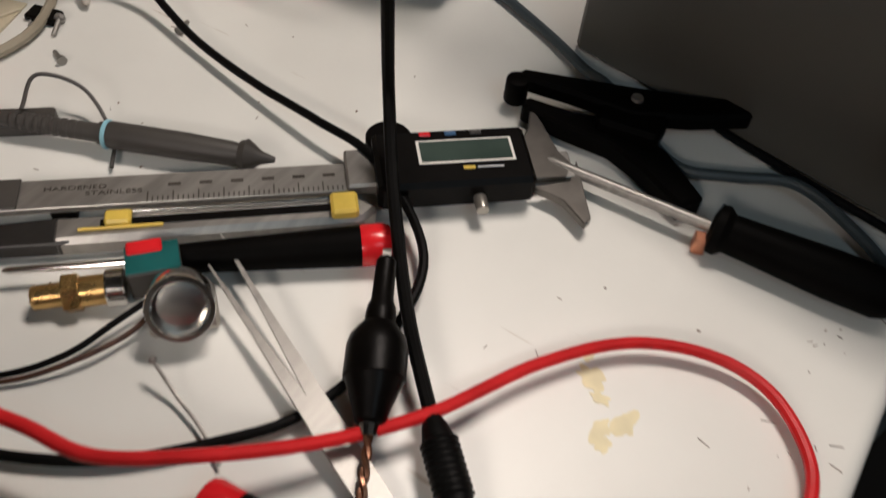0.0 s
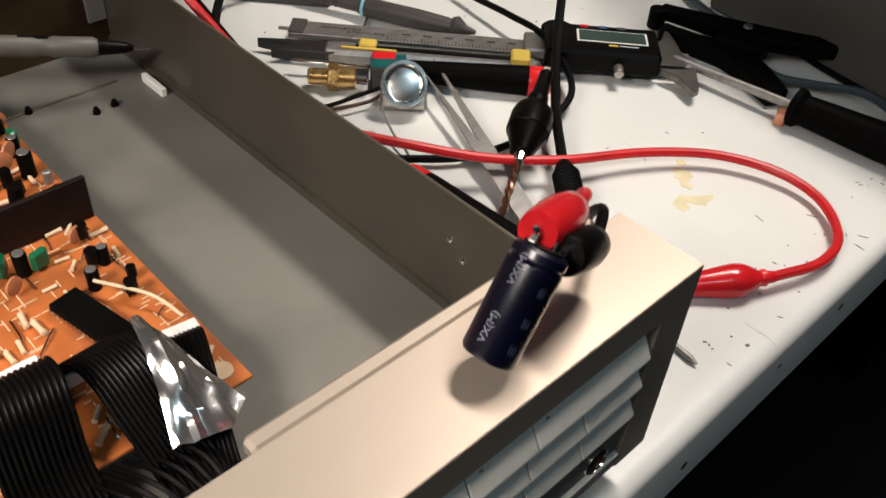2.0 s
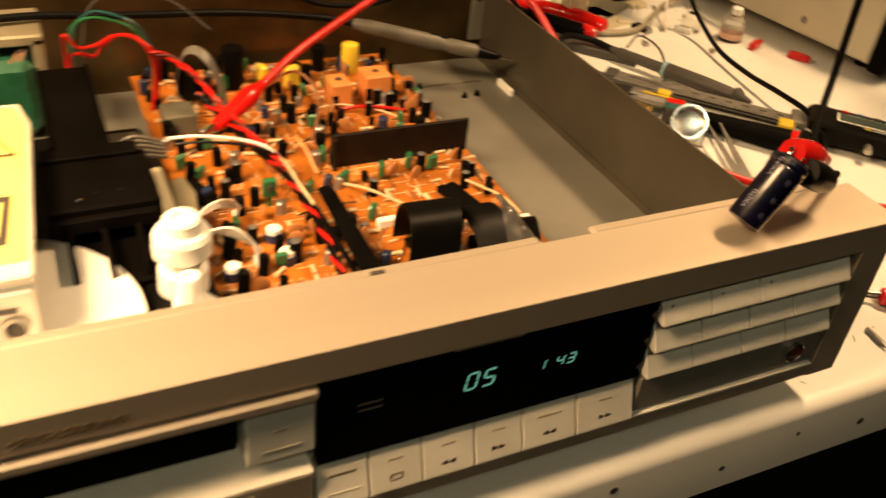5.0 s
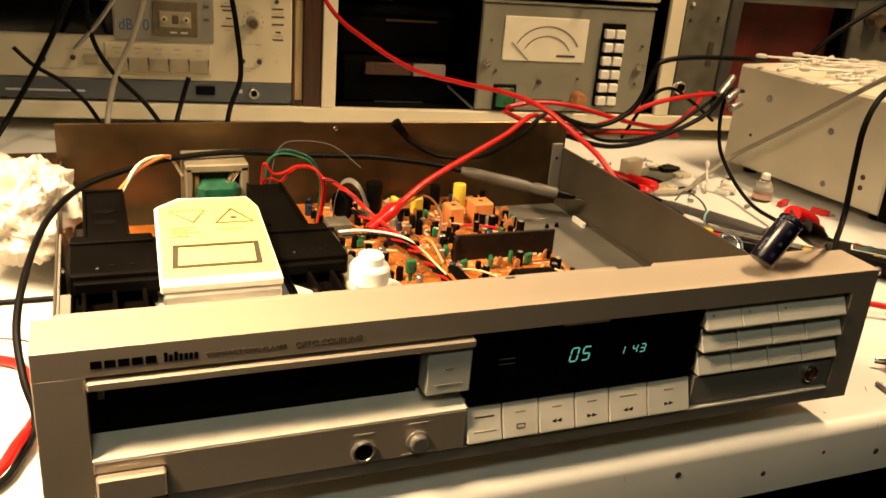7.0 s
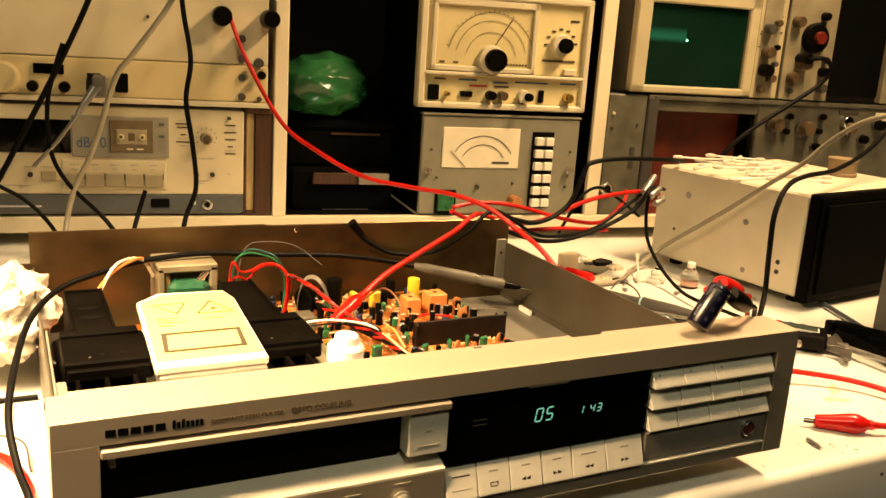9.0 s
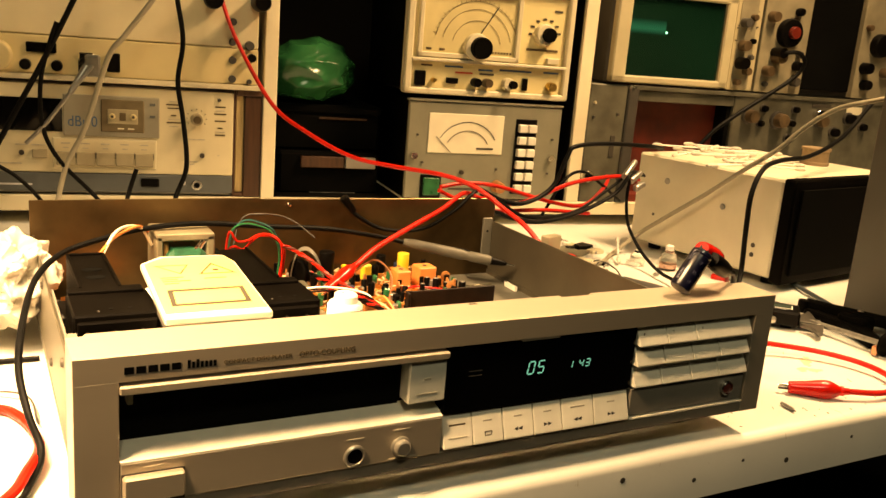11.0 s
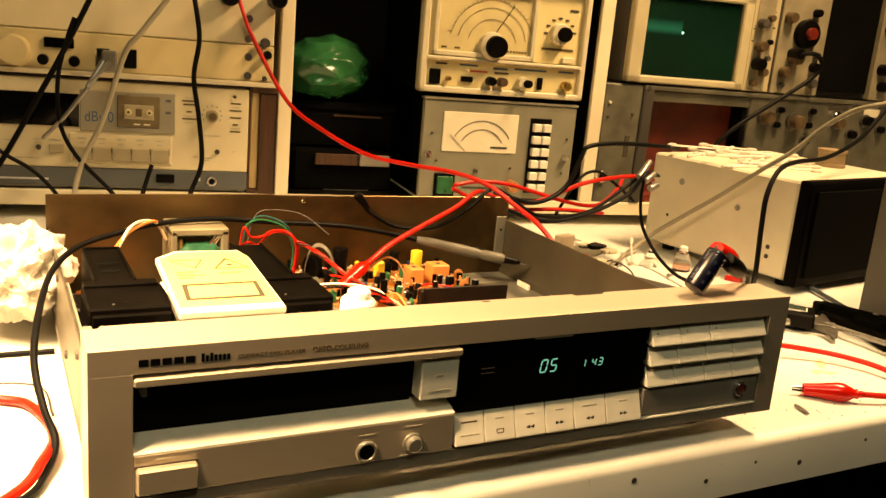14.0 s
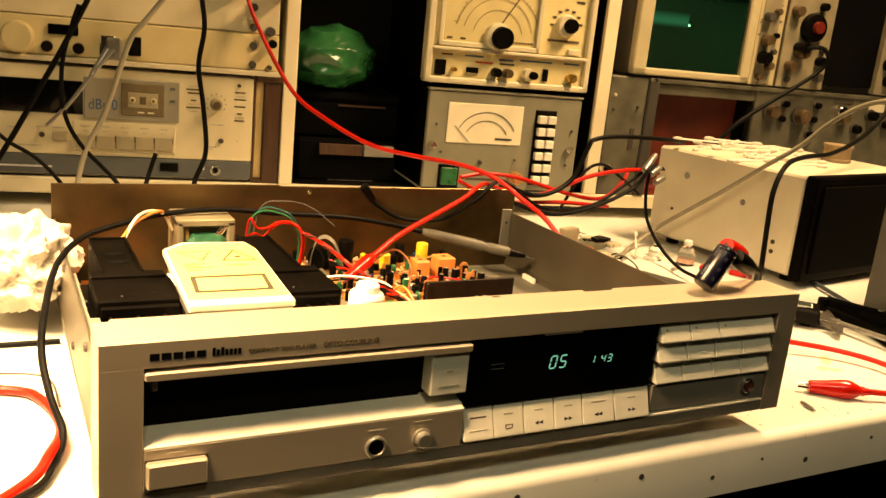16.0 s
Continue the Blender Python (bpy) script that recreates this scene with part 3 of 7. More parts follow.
for u0, u1, z, m in ((-0.113, -0.088, 0.209, INK_BLUE), (-0.098, -0.074, 0.202, INK_RED), (-0.066, -0.046, 0.207, INK_BLUE), (-0.064, -0.044, 0.202, INK), (-0.036, 0.010, 0.2085, INK_BLUE), (0.028, 0.050, 0.209, INK_BLUE), (-0.145, -0.130, 0.209, INK_BROWN)):
    part("print_bar", bbox(u0, u1, -0.0048, -0.0036, z, z + 0.0022), m, osc)

# level meter
meter = thing("level_meter", at_back(-0.05, 0.08, 0.035), "grey level meter with a pale analogue scale and square keys", "meter")
part("case", bbox(-0.154, 0.062, 0.004, 0.20, 0.0345, 0.168, 0.002), BLACK_MATT, meter)
part("front_panel", bbox(-0.156, 0.063, -0.004, 0.004, 0.037, 0.164, 0.0015), GREY_PANEL, meter)
part("top_lip", bbox(-0.157, 0.064, -0.006, 0.008, 0.1645, 0.1675, 0.001), GREY_PANEL, meter)
part("scale_plate", bbox(-0.1285, -0.0225, -0.0055, 0.0, 0.098, 0.150, 0.0006), CREAM, meter)
for rr_, m in ((0.044, INK), (0.032, INK_BROWN)):
    pts = [at_back(-0.073 + rr_ * math.cos(a), -0.0060, 0.098 + rr_ * 0.95 * math.sin(a)) for a in [radians(28 + 10.3 * k) for k in range(13)]]
    part("scale_arc", tube(pts, 0.0005, 5, 2), m, meter)
part("needle", tube([at_back(-0.118, -0.0062, 0.120), at_back(-0.096, -0.0062, 0.099)], 0.0004, 5), INK, meter)
part("print_bar", bbox(-0.060, -0.036, -0.0062, -0.005, 0.104, 0.1065), INK, meter)
part("key_plate", bbox(-0.0045, 0.0265, -0.0055, 0.0, 0.045, 0.147, 0.0006), BLACK, meter)
for r_ in range(6):
    for c_ in range(2):
        u0, z0 = -0.0015 + c_ * 0.0140, 0.0475 + r_ * 0.0164
        part("key", bbox(u0, u0 + 0.0118, -0.012, -0.004, z0, z0 + 0.0105, 0.001), BUTTON, meter)
part("power_key_bezel", bbox(-0.135, -0.106, -0.006, 0.0, 0.037, 0.069, 0.001), BLACK, meter)
part("power_key", bbox(-0.1315, -0.1095, -0.010, -0.003, 0.042, 0.065, 0.001), GREEN_PART, meter)
for u, z in ((-0.147, 0.094), (0.051, 0.096)):
    part("panel_screw", bknob(u, z, 0.005, 0.007, -0.004), CHROME, meter)
part("knob", bknob(-0.026, 0.055, 0.008, 0.018, -0.004), BROWN_PART, meter)
part("pin", bknob(-0.078, 0.073, 0.003, 0.004, -0.004), INK, meter)
for u, z in ((0.052, 0.121), (0.049, 0.074), (-0.143, 0.121), (-0.028, 0.078), (-0.134, 0.085)):
    part("rivet", bknob(u, z, 0.0016, 0.0025, -0.004, 10), GREY_PL, meter)
part("print_bar", bbox(-0.095, -0.045, -0.0045, -0.0036, 0.049, 0.0515), INK, meter)

# dark bay with a bag and boxes
bag = bmesh.new()
bmesh.ops.create_icosphere(bag, subdivisions=6, radius=1.0)
for v in bag.verts:
    c = v.co.copy()
    fold = abs(noise.noise(Vector((c.x * 1.2 + c.z * 1.6, c.y * 0.8, c.z * 0.7 - c.x * 0.9 + 3))))
    fine = abs(noise.noise(Vector((c.x * 4.0 - c.z * 3.0 + 9, c.y * 3, c.z * 2.5))))
    f = 1.06 + 0.10 * noise.noise(c * 1.4 + Vector((5, 2, 1))) - 0.22 * fold - 0.025 * fine
    top = max(0.0, c.z)
    v.co = Vector((-0.280 + c.x * 0.066 * f + 0.010 * top, 0.080 + c.y * 0.055 * f, 0.188 + c.z * 0.043 * f * (1 - 0.25 * max(0.0, -c.x))))
single("plastic_bag", xform(bag, BACK), BAG_GREEN, "crumpled green plastic bag in the dark shelf bay", "bag")
# both boxes take the bay's near-black, so its shade sits in their colour
dbx = thing("appliance_box", at_back(-0.25, 0.1, 0.035), "appliance box in the shelf bay, shade put into its near-black colour", "box")
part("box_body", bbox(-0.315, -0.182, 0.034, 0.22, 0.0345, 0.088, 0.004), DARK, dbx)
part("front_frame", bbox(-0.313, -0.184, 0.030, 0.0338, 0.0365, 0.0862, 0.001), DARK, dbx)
# thin chrome rod drawn as the glint at the box foot
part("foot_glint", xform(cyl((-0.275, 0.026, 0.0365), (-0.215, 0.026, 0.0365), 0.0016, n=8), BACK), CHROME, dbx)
dbx2 = thing("storage_box", at_back(-0.25, 0.14, 0.089), "storage box under the green bag, shade put into its near-black colour", "box")
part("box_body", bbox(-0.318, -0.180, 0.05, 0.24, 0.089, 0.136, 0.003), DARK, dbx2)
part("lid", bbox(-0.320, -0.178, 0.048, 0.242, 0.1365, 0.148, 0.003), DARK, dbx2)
part("lid_edge", bbox(-0.262, -0.198, 0.0465, 0.0478, 0.1300, 0.1325, 0.0003), WOOD_D, dbx2)
single("card_sleeve", bbox(-0.288, -0.232, 0.022, 0.029, 0.070, 0.084, 0.0006), WOOD_D, "narrow brown card leaning in the dark shelf bay", "card")
single("card_sleeve", bbox(-0.230, -0.190, 0.020, 0.029, 0.070, 0.084, 0.0006), CHAMP_DARK, "small dull card leaning in the dark shelf bay", "card")

# oscilloscope
osci = thing("oscilloscope", at_back(0.35, 0.1, 0.2), "cream oscilloscope with a green screen and plug-in panels", "oscilloscope")
part("case", bbox(0.128, 0.66, 0.006, 0.34, 0.2025, 0.42, 0.003), GREY_PL, osci)
part("screen_bezel", merge(bbox(0.130, 0.152, -0.008, 0.006, 0.205, 0.34, 0.002), bbox(0.306, 0.322, -0.008, 0.006, 0.205, 0.34, 0.002), bbox(0.130, 0.322, -0.008, 0.006, 0.205, 0.215, 0.002), bbox(0.130, 0.322, -0.008, 0.006, 0.323, 0.34, 0.002)), mat("bezel_cream", (0.46, 0.41, 0.27), 0.5, 0, 0.06, 30), osci)
part("screen", bbox(0.152, 0.306, -0.001, 0.006, 0.215, 0.323), SCREEN_GREEN, osci)
part("trace_glow", bbox(0.153, 0.2115, -0.0013, -0.0011, 0.2660, 0.2930), TRACE, osci)
part("trace_spot", bknob(0.213, 0.2762, 0.0016, 0.0012, -0.001, 10), SPOT, osci)
part("control_strip", bbox(0.330, 0.360, -0.0052, -0.004, 0.206, 0.415, 0.0006), SCOPE_PANEL, osci)
part("control_panel", bbox(0.324, 0.369, -0.004, 0.006, 0.204, 0.42, 0.001), mat("panel_cream", (0.44, 0.38, 0.24), 0.5, 0, 0.08, 30), osci)
part("plug_in_panel", bbox(0.372, 0.456, -0.006, 0.006, 0.204, 0.42, 0.001), SCOPE_PANEL, osci)
part("dark_panel", bbox(0.459, 0.553, -0.001, 0.006, 0.212, 0.42, 0.001), DARK, osci)
part("plug_in_panel", bbox(0.556, 0.64, -0.006, 0.006, 0.204, 0.42, 0.001), SCOPE_PANEL, osci)
part("dial_ring", bknob(0.417, 0.291, 0.021, 0.010, -0.006), BLACK, osci)
part("dial_knob", bknob(0.419, 0.292, 0.0095, 0.016, -0.006), mat("deep_red_knob", (0.14, 0.018, 0.012), 0.25, 0, 0.1, 60, 0.01), osci)
part("dial_ring", bknob(0.592, 0.285, 0.018, 0.012, -0.006), BLACK, osci)
rng = random.Random(9)
for u, z, r in ((0.338, 0.300, 0.007), (0.352, 0.308, 0.005), (0.340, 0.268, 0.008), (0.356, 0.275, 0.004), (0.340, 0.243, 0.009), (0.352, 0.232, 0.006), (0.338, 0.216, 0.005), (0.356, 0.252, 0.004), (0.384, 0.312, 0.008), (0.402, 0.256, 0.010), (0.388, 0.235, 0.008), (0.442, 0.262, 0.005), (0.440, 0.245, 0.007), (0.440, 0.222, 0.007), (0.388, 0.216, 0.004), (0.430, 0.322, 0.006), (0.570, 0.25, 0.009), (0.575, 0.225, 0.008), (0.610, 0.245, 0.008), (0.566, 0.31, 0.005)):
    part("knob", bknob(u, z, r, r * 1.8, -0.005, 14), rng.choice((TAN_KNOB, BLACK, TAN_KNOB, GREY_PL)), osci)
for k in range(16):
    u, z = rng.choice((0.326, 0.346, 0.376, 0.41, 0.43)) + rng.uniform(0, 0.01), rng.uniform(0.21, 0.325)
    part("print_bar", bbox(u, u + rng.uniform(0.006, 0.014), -0.0068 if u > 0.37 else -0.0048, -0.0055 if u > 0.37 else -0.0036, z, z + 0.0015), INK, osci)

# grey rack unit with an open bay
rack = thing("rack_unit", at_back(0.35, 0.1, 0.035), "grey rack instrument with an open dark red bay", "instrument")
part("side_panel", bbox(0.1032, 0.163, -0.003, 0.30, 0.0345, 0.201, 0.002), RACK_GREY, rack)
part("bay_post", bbox(0.163, 0.180, -0.006, 0.30, 0.0345, 0.199, 0.002), GREY_PL, rack)
part("bay_side", bbox(0.338, 0.3448, 0.004, 0.0315, 0.0345, 0.1885), DARK, rack)
part("bay_side", bbox(0.180, 0.183, 0.004, 0.0315, 0.0345, 0.1885), DARK, rack)
part("top_rail", bbox(0.163, 0.70, -0.006, 0.0, 0.1955, 0.2015, 0.0008), RACK_GREY, rack)
part("hinge_screw", bknob(0.170, 0.199, 0.003, 0.003, -0.006, 12), CHROME, rack)
part("bay_lining", bbox(0.183, 0.345, 0.032, 0.30, 0.0345, 0.199), DARK_RED, rack)
part("bay_floor", bbox(0.183, 0.345, 0.004, 0.032, 0.0345, 0.045), DARK_RED, rack)
part("bay_lintel", bbox(0.180, 0.345, -0.001, 0.032, 0.180, 0.195, 0.001), RACK_GREY, rack)
part("control_panel", bbox(0.345, 0.70, -0.003, 0.30, 0.0345, 0.201, 0.002), RACK_GREY, rack)
for u, z, r in ((0.372, 0.168, 0.010), (0.397, 0.180, 0.005), (0.394, 0.158, 0.005), (0.425, 0.164, 0.011), (0.4555, 0.181, 0.005), (0.452, 0.160, 0.005), (0.450, 0.137, 0.006), (0.505, 0.166, 0.009), (0.535, 0.150, 0.007), (0.56, 0.172, 0.008), (0.59, 0.160, 0.006)):
    part("knob_skirt", bknob(u, z, r * 1.25, r * 0.5, -0.003, 16), GREY_PL, rack)
    part("knob", bknob(u, z, r, r * 1.7, -0.003, 14), BLACK if r < 0.009 else TAN_KNOB, rack)
part("chrome_cap", bknob(0.500, 0.1745, 0.0095, 0.010, -0.003, 20), CHROME, rack)
part("print_bar", bbox(0.487, 0.523, -0.0042, -0.0028, 0.1865, 0.1915), INK, rack)
part("paper_tag", bbox(0.555, 0.585, -0.0045, -0.003, 0.178, 0.190, 0.0003), CREAM, rack)
for u, z in ((0.112, 0.155), (0.150, 0.160), (0.112, 0.175)):
    part("rivet", bknob(u, z, 0.0022, 0.003, -0.003, 10), CASE_WHITE if z > 0.17 else GREY_PL, rack)
part("scribble", bbox(0.143, 0.150, -0.0042, -0.0028, 0.10, 0.13), INK, rack)
part("socket", bknob(0.112, 0.072, 0.009, 0.006, -0.003), CHROME, rack)
part("socket_hole", bknob(0.112, 0.072, 0.0055, 0.0068, -0.003), BLACK, rack)

# cable and small roll by the scope
single("scope_cable", tube([at_back(0.398, -0.006, 0.262), at_back(0.398, -0.024, 0.262), at_back(0.418, -0.034, 0.264), at_back(0.432, -0.034, 0.250), at_back(0.422, -0.03, 0.230), at_back(0.385, -0.03, 0.205), at_back(0.345, -0.03, 0.180), at_back(0.30, -0.03, 0.15), at_back(0.27, -0.03, 0.12)], 0.0032, 10), RUBBER, "black cable plugged into the oscilloscope front", "cable", "loose cables")
single("scope_plug", tube([at_back(0.398, -0.005, 0.262), at_back(0.398, -0.028, 0.262)], 0.0075, 16), BLACK, "round black plug in the oscilloscope front", "plug")

# ---- the opened compact disc player ----
W, TOPZ, BOTZ = 0.435, 0.0995, 0.0175
player = thing("disc_player", (W / 2, 0.18, 0.0), "opened champagne compact disc player without its lid, display lit", "disc player")


def fbox(x0, x1, z0, z1, y0, y1, bev=0.0005):
    return box(x0, x1, y0, y1, z0, z1, bev)


# front frame: borders round two openings, all one moulding
frame_bm = merge(
    box(0, W, 0.0, 0.030, 0.0866, TOPZ, 0.0003), box(0, 0.0195, 0.0, 0.030, BOTZ, 0.0870, 0.0003),
    box(0.419, W, 0.0, 0.030, BOTZ, 0.0870, 0.0003), box(0.0190, 0.4195, 0.0005, 0.030, BOTZ, 0.0245, 0.0003))
facia = part("front_panel", frame_bm, CHAMPAGNE, player, "brushed champagne front frame")
part("rear_lip", box(0.306, 0.427, 0.0302, 0.0358, 0.0935, 0.0989, 0.0012), CHAMPAGNE, player)
part("rear_lip", box(0.008, 0.284, 0.0302, 0.0358, 0.0935, 0.0989, 0.0012), CHAMPAGNE, player)
part("lip_slot", box(0.2175, 0.2225, 0.0312, 0.0328, 0.0980, 0.0992), INK, player)
part("inner_back", box(0.0196, 0.419, 0.022, 0.0265, 0.0245, 0.0885), BLACK, player)
part("tray_bar", xform(box(0.0196, 0.189, -0.0015, 0.006, 0.0805, 0.0848, 0.0008), Matrix()), CHAMPAGNE, player)
part("tray_slot", box(0.0198, 0.166, 0.0135, 0.020, 0.0505, 0.0805), DARK, player)
part("slot_peg", box(0.0235, 0.0262, 0.004, 0.011, 0.0735, 0.0803, 0.0004), CHAMP_DARK, player)
ledge = prism([(-0.0005, 0.0472), (0.0135, 0.0518), (0.0160, 0.0518), (0.0160, 0.0465), (-0.0005, 0.0465)], 0.0198, 0.1878)
part("tray_ledge", xform(ledge, Matrix(((0, 0, 1, 0), (1, 0, 0, 0), (0, 1, 0, 0), (0, 0, 0, 1)))), BUTTON, player)
low = part("lower_panel", box(0.0198, 0.1878, -0.0006, 0.020, 0.0246, 0.0466, 0.0006), CHAMPAGNE, player)
ob_ = box(0.1662, 0.1888, 0.001, 0.012, 0.0557, 0.0800, 0.0008)
opener = part("open_button", ob_, BUTTON, player, "pale square tray button")
part("button_print", box(0.1752, 0.1792, 0.0007, 0.0014, 0.0688, 0.0700), INK_FAINT, opener)
part("button_print", box(0.1712, 0.1836, 0.0007, 0.0014, 0.0606, 0.0613), INK_FAINT, opener)
pw = part("power_button", box(0.0205, 0.0485, -0.0050, 0.004, 0.0275, 0.0405, 0.0010), CHAMPAGNE, player)
part("power_recess", box(0.0200, 0.0490, -0.0010, 0.002, 0.0247, 0.0412), INK, player)
part("power_print", box(0.0300, 0.0390, -0.0008, -0.0004, 0.0431, 0.0438), INK_FAINT, player)
jk = part("headphone_socket", merge(lathe([(0, 0.0062), (0.0009, 0.0062), (0.0016, 0.0054), (0.0016, 0.0046), (0.0006, 0.0042)], (0.1365, -0.0004, 0.0315), (0, -1, 0), 28)), SATIN, player)
part("socket_bore", cyl((0.1365, 0.001, 0.0315), (0.1365, -0.0014, 0.0315), 0.0042, n=24), BLACK, jk)
kn = part("level_knob", lathe([(0, 0.0058), (0.0012, 0.0056), (0.0018, 0.0046), (0.0040, 0.0044), (0.0046, 0.0036), (0.0046, 0.001)], (0.1632, -0.0004, 0.0330), (0, -1, 0), 28), SATIN, player)
for x0, x1, z in ((0.131, 0.142, 0.0407), (0.1575, 0.169, 0.0425), (0.155, 0.173, 0.0258)):
    part("panel_print", box(x0 + 0.001, x1 - 0.001, -0.0008, -0.0004, z, z + 0.0007), INK_FAINT, player)
# display window, tilted back a little towards the top
disp = part("display_window", box(0.1895, 0.3205, 0.0022, 0.006, 0.0462, 0.0865), GLASS_BLACK, player, "dark display window")


def segment_digit(x, z, w, h, segs, t):
    out, s = [], h * 0.10
    spots = {"a": (0, h, w, h), "g": (0, h / 2, w, h / 2), "d": (0, 0, w, 0), "f": (0, h / 2, 0, h), "b": (w, h / 2, w, h), "e": (0, 0, 0, h / 2), "c": (w, 0, w, h / 2)}
    for k in segs:
        x0, z0, x1, z1 = spots[k]
        gap = t * 1.1
        if x0 == x1:
            z0, z1 = z0 + gap, z1 - gap
            out.append([(x0 - t, z0), (x0 + t, z0), (x0 + t, z1), (x0 - t, z1)])
        else:
            x0, x1 = x0 + gap, x1 - gap
            out.append([(x0, z0 - t), (x1, z0 - t), (x1, z0 + t), (x0, z0 + t)])
    bms = []
    for q in out:
        bm = prism([(x + px + pz * s / h * 1.6, z + pz) for px, pz in q], 0, 0.0002)
        bms.append(xform(bm, Matrix(((1, 0, 0, 0), (0, 0, -1, 0.00215), (0, 1, 0, 0), (0, 0, 0, 1)))))
    return merge(*bms)


DIG = {"0": "abcdef", "1": "bc", "3": "abgcd", "4": "fgbc", "5": "afgcd"}
for ch, x, z, w, h, t in (("0", 0.2424, 0.0642, 0.0040, 0.0074, 0.00036), ("5", 0.2492, 0.0642, 0.0040, 0.0074, 0.00036), ("1", 0.2715, 0.0648, 0.0024, 0.0044, 0.00026), ("4", 0.2790, 0.0648, 0.0027, 0.0044, 0.00026), ("3", 0.2837, 0.0648, 0.0027, 0.0044, 0.00026)):
    part("lit_digit", segment_digit(x, z, w, h, DIG[ch], t), VFD, disp)
for z in (0.0700, 0.0672):
    part("faint_mark", box(0.2035, 0.2120, 0.0020, 0.0023, z, z + 0.0005), GREY_PL, disp)
# short champagne strip added as a highlight above the display
part("window_highlight", box(0.2360, 0.2620, 0.0005, 0.004, 0.0852, 0.0865, 0.0003), CHAMPAGNE, player)


def key(name, x0, x1, z0, z1, lean, parent=player):
    """A key whose lower edge stands out from the panel."""
    p = [(0.004, z1), (0.010, z1), (0.010, z0), (0.004 - lean, z0), (0.004 - lean, z0 + 0.0012)]
    bm = prism(p, x0, x1)
    xform(bm, Matrix(((0, 0, 1, 0), (1, 0, 0, 0), (0, 1, 0, 0), (0, 0, 0, 1))))
    bmesh.ops.recalc_face_normals(bm, faces=bm.faces[:])
    bmesh.ops.bevel(bm, geom=bm.edges[:], offset=0.0003, segments=1, affect="EDGES")
    return part(name, bm, BUTTON, parent)


def key_print(parent, x0, x1, z0, z1, y, material=INK_FAINT):
    part("key_print", box(x0, x1, y - 0.0002, y + 0.0008, z0, z1), material, parent)


# six transport keys under the display
xs = [0.1890, 0.2082, 0.2285, 0.2493, 0.2695, 0.2932, 0.3200]
for i in range(6):
    k = key("transport_key", xs[i] + 0.0004, xs[i + 1] - 0.0004, 0.0268, 0.0462, 0.006)
    cx = (xs[i] + xs[i + 1]) / 2
    slope = lambda z: 0.004 - 0.006 * (0.0462 - z) / 0.0182
    key_print(k, cx - (0.0052 if i in (0, 4) else 0.0028), cx + (0.0052 if i in (0, 4) else 0.0028), 0.0388, 0.0397, slope(0.0392), INK_FAINT if i else INK_BROWN)
    if i in (0, 1):
        if i == 0:
            key_print(k, cx - 0.006, cx + 0.006, 0.0320, 0.0327, slope(0.0322))
        else:
            for z_ in (0.0312, 0.0332):
                key_print(k, cx - 0.0022, cx + 0.0022, z_, z_ + 0.0004, slope(z_), INK_BROWN)
            for x_ in (-0.0024, 0.0020):
                key_print(k, cx + x_, cx + x_ + 0.0004, 0.0312, 0.0336, slope(0.0322), INK_BROWN)
    else:
        s = 1 if i in (3, 5) else -1
        for d in (-0.0018, 0.0012):
            tri = prism([(cx + d - s * 0.0012, 0.0310), (cx + d - s * 0.0012, 0.0334), (cx + d + s * 0.0014, 0.0322)], 0, 0.0004)
            part("arrow_mark", xform(tri, Matrix(((1, 0, 0, 0), (0, 0, -1, slope(0.0322) + 0.0001), (0, 1, 0, 0), (0, 0, 0, 1)))), INK, k)
# three rows of stepped keys
part("key_bay", box(0.3212, 0.4188, 0.012, 0.016, 0.0246, 0.0865), INK, player)
rows_ = ((0.0738, 0.0850, (0.3216, 0.3448, 0.3690, 0.4172)), (0.0608, 0.0720, (0.3216, 0.3445, 0.3682, 0.3915, 0.4176)), (0.0470, 0.0588, (0.3216, 0.3440, 0.3690, 0.3928, 0.4180)))
num = 1
for z0, z1, edges in rows_:
    for a, b in zip(edges, edges[1:]):
        k = key("number_key", a + 0.0003, b - 0.0003, z0, z1, 0.0055)
        if z0 > 0.07 and num <= 3:
            if num == 3:
                key_print(k, 0.398, 0.408, 0.0786, 0.0795, 0.0014, mat("faded_red_print", (0.50, 0.20, 0.12), 0.6))
            part("key_digit", writing(str(num), 0.0016 if num > 1 else 0.0009, 0.0028, pose(a + 0.0042, 0.0015, 0.0790, 90, 0, 0)), mat("grey_digit_print", (0.22, 0.19, 0.14), 0.6), k)
        num += 1
part("sensor_plate", box(0.3216, 0.4182, 0.0010, 0.012, 0.0272, 0.0452, 0.0005), CHAMP_DARK, player)
sens = part("sensor_ring", lathe([(0, 0.0052), (0.0025, 0.005), (0.0032, 0.0043), (0.0012, 0.004)], (0.4025, 0.0012, 0.0372), (0, -1, 0), 24), CHROME, player)
part("sensor_lens", lathe([(0, 0.004), (0.0016, 0.0036), (0.0022, 0.001)], (0.4025, 0.0008, 0.0372), (0, -1, 0), 20), DARK_RED, sens)
part("plate_edge", box(0.3216, 0.4182, -0.0004, 0.004, 0.0250, 0.0264, 0.0003), BUTTON, player)
# printing along the top border; the maker's mark is plain blocks
for i in range(5):
    part("maker_mark", box(0.0218 + i * 0.0052, 0.0218 + i * 0.0052 + 0.0043, -0.0002, 0.0006, 0.0903, 0.0937, 0.0001), BLACK_MATT, player)
for i in range(7):
    part("maker_mark", box(0.0498 + i * 0.0020, 0.0498 + i * 0.0020 + 0.0014, -0.0002, 0.0006, 0.0903, 0.0944 if i in (0, 2) else 0.0933), BLACK_MATT, player)
